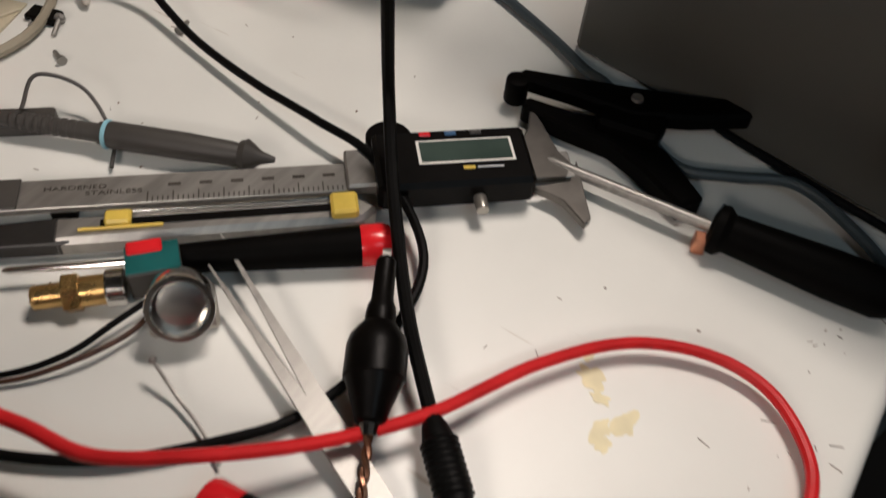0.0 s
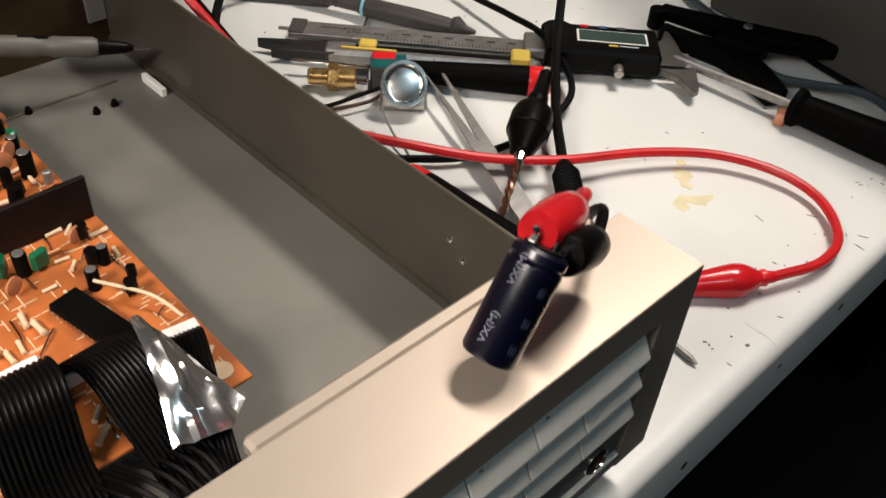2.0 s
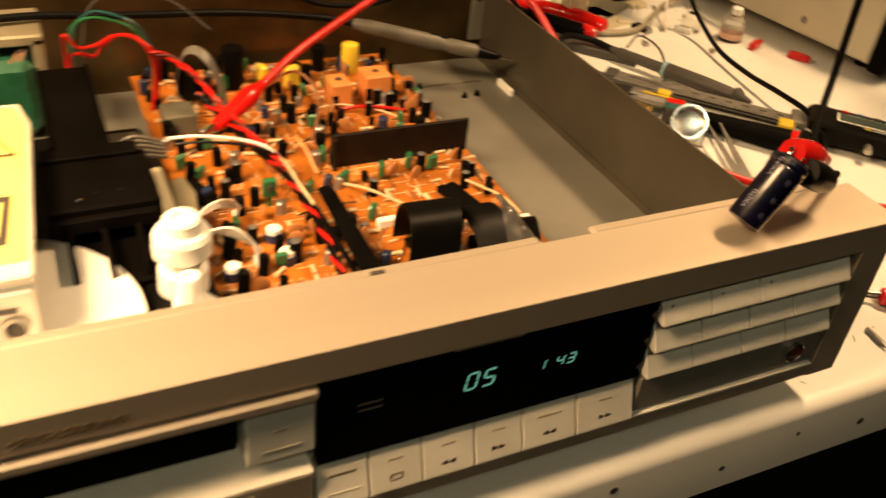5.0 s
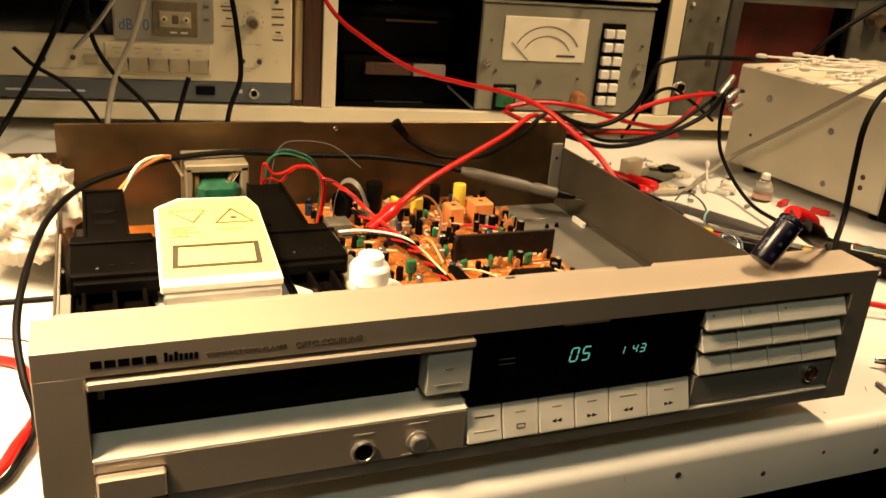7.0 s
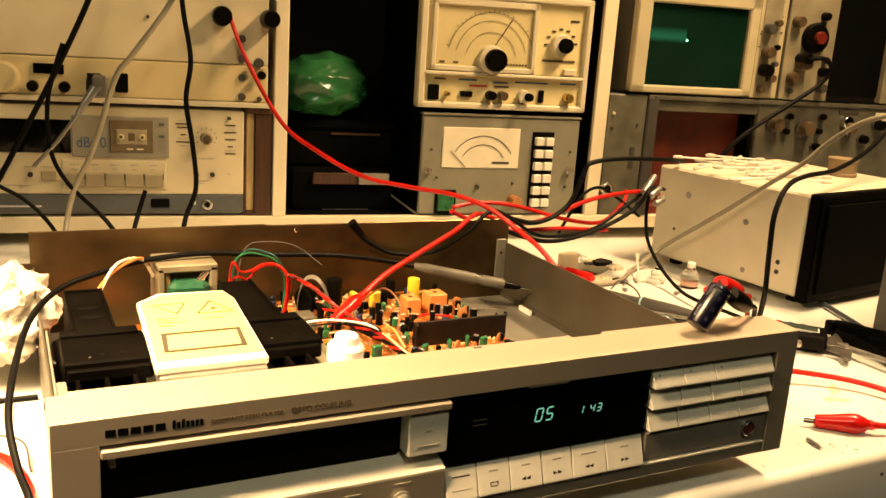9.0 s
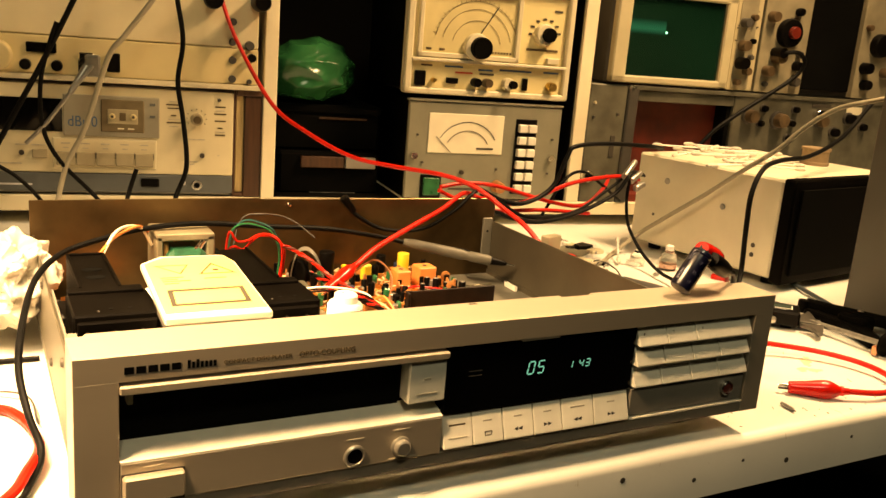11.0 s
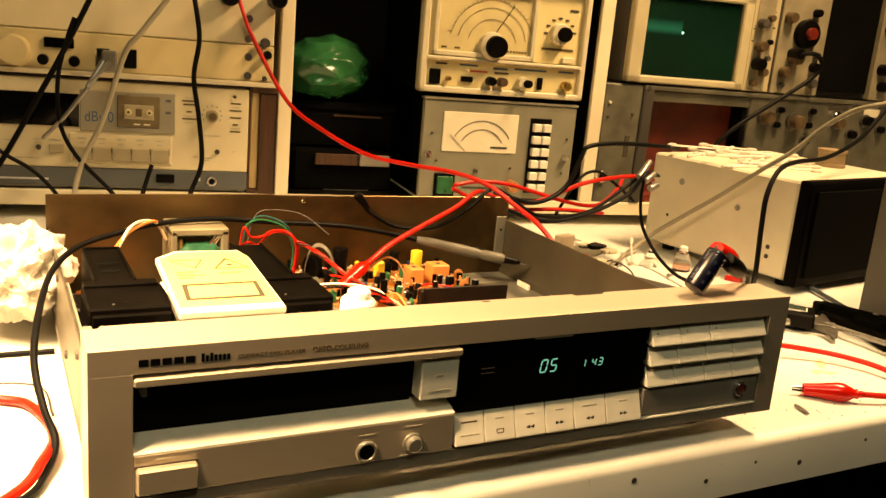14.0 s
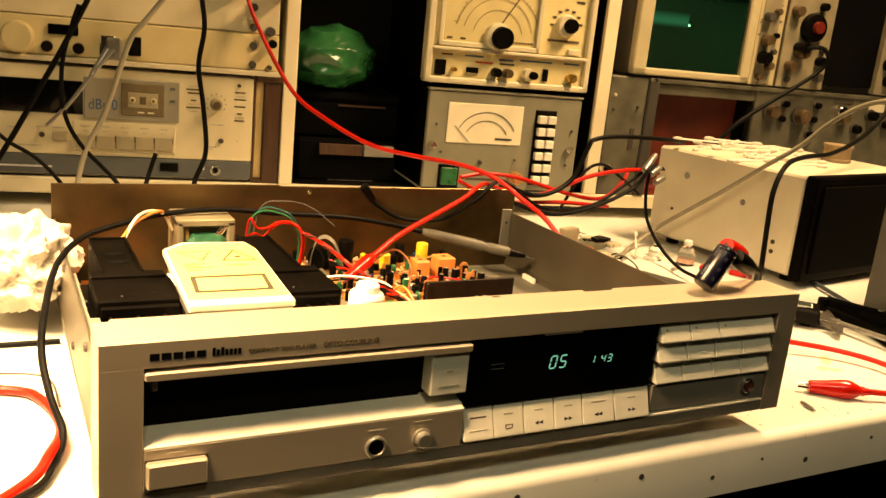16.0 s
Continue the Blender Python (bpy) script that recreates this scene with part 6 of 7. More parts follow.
cable("probe_cable", [(0.3235, 0.3415, 0.0557), (0.298, 0.341, 0.062), (0.241, 0.327, 0.0745), (0.177, 0.318, 0.081), (0.128, 0.313, 0.086), (0.083, 0.308, 0.0845), (0.049, 0.300, 0.079), (0.020, 0.280, 0.0745), (0.000, 0.235, 0.070), (-0.011, 0.180, 0.060), (-0.016, 0.140, 0.044), (-0.013, 0.114, 0.026), (-0.008, 0.098, 0.011), (-0.014, 0.075, 0.0045), (-0.028, 0.050, 0.0035), (-0.08, 0.02, 0.0035)], 0.0022, RUBBER, "black probe cable draped over the chassis side")
cable("test_lead", [(-0.10, 0.200, 0.004), (-0.034, 0.180, 0.0040), (-0.016, 0.161, 0.0042), (-0.0075, 0.120, 0.0042), (-0.016, 0.078, 0.0095), (-0.030, 0.057, 0.0045), (-0.08, 0.01, 0.004)], 0.0029, RED_RUBBER, "red test lead curling beside the player", "test leads")
cable("thin_wire", [(-0.12, 0.235, 0.002), (-0.05, 0.215, 0.002), (-0.012, 0.190, 0.006), (-0.006, 0.150, 0.003)], 0.0007, GREY_PL, "thin grey wire on the bench beside the player")
cable("thin_wire", [(-0.14, 0.26, 0.0022), (-0.06, 0.262, 0.0022), (0.002, 0.262, 0.0022)], 0.0020, RUBBER, "black wire passing under the tissue")
# cables hanging before the instruments
for pts, r, m, lb in (
    ([(0.166, 0.628, 0.300), (0.169, 0.628, 0.268), (0.176, 0.627, 0.220), (0.171, 0.628, 0.176), (0.177, 0.627, 0.132), (0.181, 0.626, 0.080), (0.170, 0.628, 0.045), (0.160, 0.60, 0.020), (0.15, 0.56, 0.004)], 0.0028, RUBBER, "black cable hanging before the cassette deck"),
    ([(0.090, 0.644, 0.310), (0.069, 0.647, 0.259), (0.040, 0.651, 0.197), (0.012, 0.655, 0.142), (-0.017, 0.659, 0.086), (-0.050, 0.655, 0.030), (-0.07, 0.62, 0.004)], 0.0030, RUBBER, "thick black cable slanting before the cassette deck"),
    ([(0.050, 0.650, 0.230), (0.043, 0.650, 0.209), (0.033, 0.652, 0.167), (0.034, 0.652, 0.118), (0.050, 0.649, 0.082), (0.085, 0.645, 0.043), (0.11, 0.60, 0.010), (0.13, 0.56, 0.003)], 0.0024, RUBBER, "black cable drooping before the cassette deck"),
    ([(0.168, 0.634, 0.300), (0.149, 0.636, 0.266), (0.117, 0.640, 0.221), (0.100, 0.643, 0.196), (0.076, 0.646, 0.120), (0.056, 0.649, 0.076), (0.044, 0.630, 0.030), (0.04, 0.56, 0.004)], 0.0030, mat("grey_coax", (0.30, 0.27, 0.20), 0.45, 0, 0.08, 60), "pale grey coaxial cable slanting before the instruments"),
    ([(0.085, 0.652, 0.186), (0.062, 0.648, 0.157), (0.039, 0.651, 0.125), (0.017, 0.654, 0.100)], 0.0022, STAINLESS, "braided metal cable at the coaxial socket"),
    ([(-0.040, 0.662, 0.100), (-0.022, 0.660, 0.082), (0.005, 0.656, 0.065), (0.027, 0.650, 0.042), (0.05, 0.60, 0.012), (0.07, 0.56, 0.003)], 0.0022, RUBBER, "black cable dropping behind the player"),
    ([(0.128, 0.637, 0.075), (0.120, 0.635, 0.050), (0.112, 0.62, 0.030), (0.10, 0.58, 0.006)], 0.0026, RUBBER, "short black cable below the cassette deck"),
):
    cable("hanging_cable", pts, r, m, lb, "hanging cables")
single("angled_plug", merge(xform(box(-0.008, 0.008, -0.006, 0.006, -0.011, 0.013, 0.002), pose(0.087, 0.668, 0.184, 0, 0, -8)), cyl((0.080, 0.660, 0.184), (0.062, 0.648, 0.157), 0.0046, 0.003, 14)), STAINLESS, "silver angled coaxial plug with a metal body", "plug")

# ---- light grey case with cotton swabs on it ----
CB = Matrix.Translation((0.7350, 0.3800, 0.0)) @ Matrix.Rotation(radians(-81.5), 4, "Z")
case = thing("instrument_case", (0.84, 0.4, 0.0), "light grey metal case with a plain black front", "instrument")
part("case_body", xform(box(-0.104, 0.104, 0.0, 0.24, 0.012, 0.1245, 0.0025), CB), BOX_GREY, case)
part("front_plate", xform(box(0.1045, 0.1200, -0.002, 0.242, 0.008, 0.1265, 0.002), CB), MECH_BLACK, case)
part("inner_front", xform(box(0.1202, 0.1225, 0.010, 0.230, 0.018, 0.116, 0.0008), CB), DARK, case)
for u in (-0.085, 0.085):
    for v in (0.03, 0.21):
        part("rubber_foot", xform(lathe([(0, 0.008), (0.012, 0.009)], (u, v, 0.0), (0, 0, 1), 16), CB), RUBBER, case)
for u, z, r in ((-0.055, 0.095, 0.0045), (0.030, 0.080, 0.0040), (-0.092, 0.095, 0.002), (0.078, 0.045, 0.003), (0.078, 0.034, 0.003), (0.035, 0.025, 0.0035), (-0.07, 0.05, 0.002)):
    part("case_screw", xform(lathe([(0, r), (0.0012, r * 0.8), (0.0014, r * 0.3)], (u, 0.0004, z), (0, -1, 0), 14), CB), STAINLESS if r > 0.0032 else INK, case)


def swab(x, y, z, rz, tilt=0.0, L=0.070):
    t = thing("cotton_swab", (x, y, z), "white cotton swab lying on the grey case", "cotton swab", "cotton swabs")
    m = pose(x, y, z, 0, tilt, rz)
    part("stick", xform(cyl((-L / 2, 0, 0), (L / 2, 0, 0), 0.0011, n=8), m), WHITE_PL, t)
    for s in (-1, 1):
        part("cotton_tip", xform(lathe([(0, 0.0012), (0.002, 0.0024), (0.008, 0.0027), (0.012, 0.0020), (0.0135, 0.0008)], (s * (L / 2 - 0.010), 0, 0), (s, 0, 0), 12), m), PAPER, t)


rng = random.Random(3)
for i in range(18):
    u, v = rng.uniform(-0.085, 0.03), rng.uniform(0.02, 0.12)
    p = CB @ Vector((u, v, 0))
    swab(p.x, p.y, 0.1262 + (i % 4) * 0.0026, rng.uniform(-30, 30) + rng.choice((0, 0, 160)), rng.uniform(-1.5, 1.5))
for u, v, rz in ((0.010, 0.020, 12), (0.040, 0.075, -28), (0.02, 0.11, -20)):
    p = CB @ Vector((u, v, 0))
    swab(p.x, p.y, 0.1265, rz)
swab(0.655, 0.425, 0.012, 55, -14, 0.06)
cable("grey_cable", [(0.93, 0.10, 0.30), (0.85, 0.16, 0.245), (0.792, 0.216, 0.219), (0.776, 0.248, 0.206), (0.763, 0.275, 0.182), (0.748, 0.292, 0.156), (0.731, 0.316, 0.131), (0.722, 0.362, 0.093), (0.711, 0.409, 0.056), (0.704, 0.447, 0.026), (0.66, 0.44, 0.004), (0.60, 0.40, 0.004), (0.52, 0.42, 0.004)], 0.0026, bpy.data.materials["grey_coax"], "pale grey coaxial cable lying over the case")
cable("black_lead", [(0.97, 0.35, 0.21), (0.90, 0.33, 0.168), (0.80, 0.29, 0.150), (0.715, 0.255, 0.150), (0.660, 0.228, 0.146), (0.634, 0.215, 0.124), (0.632, 0.213, 0.090), (0.636, 0.214, 0.045), (0.607, 0.190, 0.026), (0.570, 0.157, 0.017), (0.541, 0.126, 0.012), (0.534, 0.119, 0.012)], 0.0026, RUBBER, "black test cable falling from the grey case to the bench", "test leads")
sleeve = thing("cable_splitter", (0.53, 0.11, 0.0), "black ribbed rubber splitter where a cable divides", "cable joint")
S0, S1 = Vector((0.542, 0.127, 0.0120)), Vector((0.5150, 0.0960, 0.0110))
sd = (S1 - S0).normalized()
part("sleeve_body", lathe([(0, 0.0030), (0.003, 0.0044), (0.010, 0.0060), (0.026, 0.0062), (0.034, 0.0052), (0.041, 0.0040)], S0, sd, 20), RUBBER, sleeve)
for k in range(9):
    part("sleeve_rib", lathe([(0, 0.0061), (0.0006, 0.0068), (0.0012, 0.0061)], S0 + sd * (0.009 + k * 0.0024), sd, 18), RUBBER, sleeve)
cable("black_lead", [(0.648, 0.412, 0.105), (0.647, 0.412, 0.078), (0.650, 0.408, 0.050), (0.656, 0.398, 0.030), (0.656, 0.375, 0.015), (0.646, 0.335, 0.008), (0.638, 0.290, 0.009), (0.633, 0.250, 0.0125), (0.628, 0.213, 0.0130), (0.600, 0.170, 0.010), (0.560, 0.160, 0.006), (0.522, 0.165, 0.005), (0.495, 0.183, 0.0045), (0.469, 0.208, 0.0045), (0.450, 0.240, 0.0045), (0.4420, 0.268, 0.0040), (0.4395, 0.300, 0.0035), (0.4400, 0.350, 0.0035), (0.4460, 0.400, 0.0035)], 0.0020, RUBBER, "black cable curving through the tools")

# ---- grey cabinet at the bench end ----
CM = Matrix.Translation((0.7405, -0.0035, 0.0)) @ Matrix.Rotation(radians(-7.5), 4, "Z")
CAB_PALE = mat("pale_socket_plastic", (0.32, 0.315, 0.29), 0.5, 0, 0.05, 60)
cab = thing("equipment_cabinet", (0.90, 0.1, 0.0), "tall plain grey equipment cabinet with a socket on its side", "cabinet")
part("cabinet_body", xform(box(0.0, 0.34, 0.0, 0.196, 0.0, 0.27, 0.003), CM), CAB_GREY, cab)
arch = [(0.004, 0.030), (0.038, 0.030)] + [(0.021 + 0.017 * math.cos(radians(a)), 0.050 + 0.017 * math.sin(radians(a))) for a in range(0, 181, 12)]
SIDE = Matrix(((0, 0, 1, 0), (1, 0, 0, 0), (0, 1, 0, 0), (0, 0, 0, 1)))
plate = part("socket_plate", xform(prism(arch, -0.0055, 0.0005, 0.0012), CM @ SIDE), CAB_PALE, cab, "pale grey arched socket plate")
part("socket_rim", xform(box(-0.0062, -0.0040, 0.0095, 0.0325, 0.0345, 0.0575, 0.0012), CM), CAB_PALE, plate)
part("socket_recess", xform(box(-0.0068, -0.0058, 0.0125, 0.0295, 0.0375, 0.0545, 0.0003), CM), mat("dark_green_recess", (0.02, 0.03, 0.022), 0.5), plate)


# ---- hand tools on the bench ----
def lie(p0, p1, z0=0.0):
    """A frame whose x runs from p0 to p1 along the bench."""
    a = math.atan2(p1[1] - p0[1], p1[0] - p0[0])
    return Matrix.Translation((p0[0], p0[1], z0)) @ Matrix.Rotation(a, 4, "Z")


# digital caliper
TOOL_STEEL = mat("worn_tool_steel", (0.17, 0.16, 0.145), 0.38, 0.8, 0.15, 50, 0.03, 600)
CM2 = lie((0.5230, 0.3225), (0.6780, 0.1530), 0.006)
cal = thing("digital_caliper", (0.60, 0.24, 0.0), "steel digital caliper with a black readout body", "caliper")
part("beam", xform(box(0.0, 0.236, -0.0080, 0.0080, 0.0, 0.0032, 0.0004), CM2), STAINLESS, cal)
part("depth_rod", xform(box(-0.007, 0.05, -0.001, 0.001, 0.0008, 0.0022), CM2), STAINLESS, cal)
part("end_block", xform(box(0.0, 0.009, -0.0081, 0.0081, 0.0032, 0.0046, 0.0004), CM2), GREY_PL, cal)
for i in range(44):
    u = 0.058 + i * 0.002
    part("graduation", xform(box(u, u + 0.0005, -0.0074, -0.0050 if i % 5 else -0.0022, 0.0031, 0.0034), CM2), INK, cal)
part("beam_print", writing("HARDENED", 0.024, 0.0022, CM2 @ Matrix.Translation((0.018, 0.0012, 0.0033))), INK, cal)
part("beam_print", writing("STAINLESS", 0.022, 0.0022, CM2 @ Matrix.Translation((0.034, -0.0022, 0.0033))), INK, cal)
for i in range(7):
    part("scale_number", xform(box(0.066 + i * 0.0125, 0.071 + i * 0.0125, 0.0006, 0.0022, 0.0031, 0.0034), CM2), INK, cal)
body = part("readout_body", xform(box(0.150, 0.216, -0.0170, 0.0165, -0.002, 0.0125, 0.002), CM2), BLACK, cal)
part("screen_border", xform(box(0.168, 0.209, -0.0050, 0.0088, 0.0124, 0.0128), CM2), WHITE_PL, body)
part("screen", xform(box(0.1692, 0.2078, -0.0040, 0.0078, 0.0126, 0.0131), CM2), mat("lcd_grey", (0.045, 0.065, 0.055), 0.2, 0, 0.1, 60, 0), body)
for u, m in ((0.170, RED_GLOSS), (0.181, INK_BLUE), (0.192, GREY_PL)):
    part("button", xform(box(u, u + 0.005, 0.0112, 0.0138, 0.0123, 0.0135, 0.0005), CM2), m, body)
part("readout_print", xform(box(0.186, 0.191, -0.0090, -0.0072, 0.0123, 0.0128), CM2), YELLOW, body)
part("readout_print", xform(box(0.192, 0.203, -0.0085, -0.0078, 0.0123, 0.0128), CM2), INK_PALE, body)
part("thumb_wheel", xform(lathe([(0, 0.009), (0.001, 0.010), (0.005, 0.010), (0.006, 0.009)], (0.158, 0.0185, 0.002), (0, 0, 1), 30), CM2), BLACK_MATT, cal)
part("lock_screw", xform(cyl((0.192, -0.0170, 0.004), (0.192, -0.0250, 0.004), 0.0028, n=14, bev=0.0006), CM2), SATIN, cal)
part("carriage", xform(box(0.138, 0.151, -0.0085, 0.0135, 0.0, 0.006, 0.001), CM2), STAINLESS, cal)
part("jaw", xform(prism([(0.214, -0.008), (0.232, -0.008), (0.236, 0.0), (0.232, 0.008), (0.229, 0.026), (0.226, 0.038), (0.222, 0.024), (0.214, 0.010)], 0.0, 0.0034, 0.0004), CM2), TOOL_STEEL, cal)
part("jaw", xform(prism([(0.216, -0.012), (0.233, -0.010), (0.239, 0.002), (0.2365, -0.032), (0.233, -0.035), (0.227, -0.021)], -0.001, 0.0030, 0.0004), CM2), TOOL_STEEL, cal)
for u in (0.02, 0.20):
    part("rest_pad", xform(box(u, u + 0.01, -0.006, 0.006, -0.006, 0.0), CM2), BLACK, cal)

# cutting knife with a slider
KM = lie((0.5040, 0.3140), (0.6110, 0.1990), 0.006)
knife = thing("retractable_knife", (0.56, 0.26, 0.0), "grey metal retractable knife with yellow slider and end cap", "knife")
part("handle", xform(prism([(0.030, -0.0072), (0.150, -0.0062), (0.157, 0.0), (0.150, 0.0062), (0.030, 0.0066)], -0.006, 0.004, 0.0022), KM), STAINLESS, knife)
part("blade_guide", xform(box(0.048, 0.142, -0.0012, 0.0028, 0.0036, 0.0046, 0.0003), KM), BLACK, knife)
part("nose", xform(prism([(-0.010, 0.004), (0.034, 0.0068), (0.044, 0.003), (0.044, -0.005), (0.034, -0.0072), (0.000, -0.0068), (0.010, -0.001)], -0.004, 0.0030, 0.0006), KM), mat("blued_blade", (0.020, 0.019, 0.018), 0.4, 0.3, 0.2, 60), knife)
part("slider", xform(box(0.050, 0.060, -0.0018, 0.0052, 0.0040, 0.0075, 0.001), KM), YELLOW, knife)
part("slider_rail", xform(box(0.040, 0.072, -0.0030, -0.0016, 0.0040, 0.0054, 0.0004), KM), YELLOW, knife)
part("end_cap", xform(box(0.137, 0.148, -0.0058, 0.0058, 0.0030, 0.0085, 0.0012), KM), YELLOW, knife)
part("clip_bar", xform(box(0.050, 0.148, 0.0044, 0.0062, 0.004, 0.0060, 0.0004), KM), CHROME, knife)


def screwdriver(p0, p1, L_handle, r, label, tip_len, with_tip=True):
    """Black handle with red ends; p0 is the red cap and p1 the direction of the blade."""
    d = Vector((p1[0] - p0[0], p1[1] - p0[1], 0)).normalized()
    c = Vector((p0[0], p0[1], r))
    t = thing("screwdriver", (p0[0], p0[1], 0.0), label, "screwdriver", "screwdrivers")
    part("cap", lathe([(0, r * 0.72), (0.001, r * 0.92), (0.003, r), (0.012, r), (0.0125, r * 0.98)], c, d, 24), RED_GLOSS, t)
    part("grip", lathe([(0.0125, r * 0.99), (L_handle * 0.4, r * 0.86), (L_handle * 0.75, r * 0.72), (L_handle * 0.9, r * 0.62)], c, d, 24), BLACK_MATT, t)
    part("collar", lathe([(L_handle * 0.9, r * 0.64), (L_handle * 0.98, r * 0.60), (L_handle, r * 0.4)], c, d, 20), RED_GLOSS, t)
    part("blade", lathe([(L_handle, 0.0015), (L_handle + tip_len, 0.0014), (L_handle + tip_len + 0.002, 0.0006)], c - Vector((0, 0, 0)), d, 12), CHROME, t)
    return t


screwdriver((0.4775, 0.1700), (0.4885, 0.0680), 0.100, 0.0088, "small black screwdriver with a red cap beside the player", 0.012)
screwdriver((0.5985, 0.1840), (0.5290, 0.2600), 0.098, 0.0085, "black and red screwdriver under the tweezers", 0.045)

# tweezers
tw = thing("tweezers", (0.52, 0.15, 0.0), "pointed steel tweezers standing on edge", "tweezers")
for p, q in (((0.5600, 0.2380), (0.0, 0.004)), ((0.5460, 0.2310), (-0.003, -0.002))):
    end = Vector((0.4985, 0.0965, 0.0035))
    tip = Vector((p[0], p[1], 0.012))
    mid = end.lerp(tip, 0.45) + Vector((q[0] * 0.6, q[1] * 0.6, 0.0015))
    d = (tip - end).normalized()
    s = d.cross(Vector((0, 0, 1))).normalized()
    bm = bmesh.new()
    ring = []
    for c, w, h in ((end, 0.0030, 0.0006), (end.lerp(mid, 0.12), 0.0044, 0.0006), (end.lerp(mid, 0.5), 0.0042, 0.0006), (mid, 0.0030, 0.0008), (mid.lerp(tip, 0.55), 0.0012, 0.0010), (tip, 0.0004, 0.0004)):
        ring.append([bm.verts.new(c + s * a * w + Vector((0, 0, b * h))) for a, b in ((-1, -1), (1, -1), (1, 1), (-1, 1))])
    for a, b in zip(ring, ring[1:]):
        for k in range(4):
            bm.faces.new((a[k], a[(k + 1) % 4], b[(k + 1) % 4], b[k]))
    bm.faces.new(ring[0][::-1]), bm.faces.new(ring[-1])
    bmesh.ops.recalc_face_normals(bm, faces=bm.faces[:])
    part("arm", bm, STAINLESS, tw)

# countersink-like pin vice with a twist drill
V0, V1 = Vector((0.5790, 0.1730, 0.0275)), Vector((0.4930, 0.1215, 0.0085))
vd = (V1 - V0).normalized()
vice = thing("pin_vice", (0.55, 0.155, 0.0), "black pin vice holding a copper-coloured twist drill", "pin vice")
part("shank", lathe([(0, 0.0024), (0.002, 0.0036), (0.018, 0.0040), (0.020, 0.0050), (0.024, 0.0055), (0.028, 0.0050)], V0, vd, 20), BLACK, vice)
part("chuck", lathe([(0.027, 0.0062), (0.032, 0.0098), (0.036, 0.0108), (0.047, 0.0108), (0.0475, 0.0102), (0.056, 0.0070), (0.062, 0.0052), (0.063, 0.0040)], V0, vd, 32), BLACK, vice)
part("jaw", lathe([(0.063, 0.0036), (0.067, 0.0030)], V0, vd, 12), CHROME, vice)
part("eyelet", lathe([(-0.0015, 0.0030), (0.0015, 0.0030)], V0, vd.cross(Vector((0, 0, 1))), 14), STAINLESS, vice)
tw_ = []
sv = vd.cross(Vector((0, 0, 1))).normalized()
uv = sv.cross(vd)
for ph in (0, math.pi):
    tw_.append(tube([V0 + vd * (0.066 + k * 0.0013) + (sv * math.cos(ph + k * 0.62) + uv * math.sin(ph + k * 0.62)) * 0.0009 for k in range(30)], 0.0011, 6, 1))
part("twist_drill", merge(*tw_), mat("bronze_drill", (0.20, 0.10, 0.055), 0.3, 0.85, 0.2, 90), vice)

# brass adaptor and round chrome cell holder
bnc = thing("brass_adaptor", (0.51, 0.262, 0.0), "gold-coloured coaxial adaptor with a hex collar", "adaptor")
B0, B1 = Vector((0.4990, 0.2735, 0.0075)), Vector((0.5270, 0.2470, 0.0075))
bd = (B1 - B0).normalized()
part("thread", lathe([(0, 0.0040), (0.0008, 0.0046), (0.011, 0.0046)], B0, bd, 20), BRASS, bnc)
part("hex_collar", lathe([(0.0110, 0.0072), (0.0115, 0.0076), (0.0165, 0.0076), (0.017, 0.0072)], B0, bd, 6), BRASS, bnc)
part("barrel", lathe([(0.017, 0.0058), (0.026, 0.0058), (0.0265, 0.0050)], B0, bd, 20), BRASS, bnc)
part("knurled_ring", lathe([(0.0262, 0.0068), (0.0268, 0.0072), (0.0325, 0.0072), (0.033, 0.0066)], B0, bd, 36), CHROME, bnc)
hold = thing("lens_holder", (0.53, 0.235, 0.0), "chrome ring holder with a teal block and small wires", "holder")
LC, LD = Vector((0.5265, 0.2258, 0.0140)), Vector((-0.50, -0.58, 0.58))
part("ring", lathe([(-0.004, 0.0096), (-0.004, 0.0118), (-0.003, 0.0124), (0.0080, 0.0124), (0.0092, 0.0120), (0.0092, 0.0104), (0.0080, 0.0096), (-0.004, 0.0096)], LC, LD, 40, False), CHROME, hold)
part("lens", lathe([(0.001, 0.0094), (0.0040, 0.0096), (0.0044, 0.0070), (0.0046, 0.003)], LC, LD, 32), mat("mirror_lens", (0.42, 0.42, 0.40), 0.24, 1.0, 0.3, 60, 0), hold)
part("bore", lathe([(-0.0040, 0.0097), (-0.0034, 0.0097)], LC, LD, 32), BLACK, hold)
part("cradle", xform(box(-0.0125, 0.0125, -0.0125, 0.004, -0.010, -0.001, 0.0015), Matrix.Translation(LC) @ Vector(LD).to_track_quat("Z", "Y").to_matrix().to_4x4()), SATIN, hold)
part("block", xform(box(-0.010, 0.010, -0.007, 0.007, 0.0005, 0.0155, 0.001), pose(0.5345, 0.2475, 0.0, 0, 0, -40)), GREY_PL, hold)
part("block_top", xform(box(-0.0098, 0.0098, -0.0068, 0.0068, 0.0153, 0.0162, 0.0003), pose(0.5345, 0.2475, 0.0, 0, 0, -40)), TEAL, hold)
part("red_patch", xform(box(-0.009, 0.004, 0.002, 0.0085, 0.0154, 0.0172, 0.0008), pose(0.5345, 0.2475, 0.0, 0, 0, -40)), RED_GLOSS, hold)
cable("holder_wire", [(0.525, 0.240, 0.007), (0.510, 0.243, 0.006), (0.490, 0.248, 0.004), (0.470, 0.262, 0.003), (0.452, 0.290, 0.003)], 0.0012, RUBBER, "thin black wire from the ring holder", "holder wires")
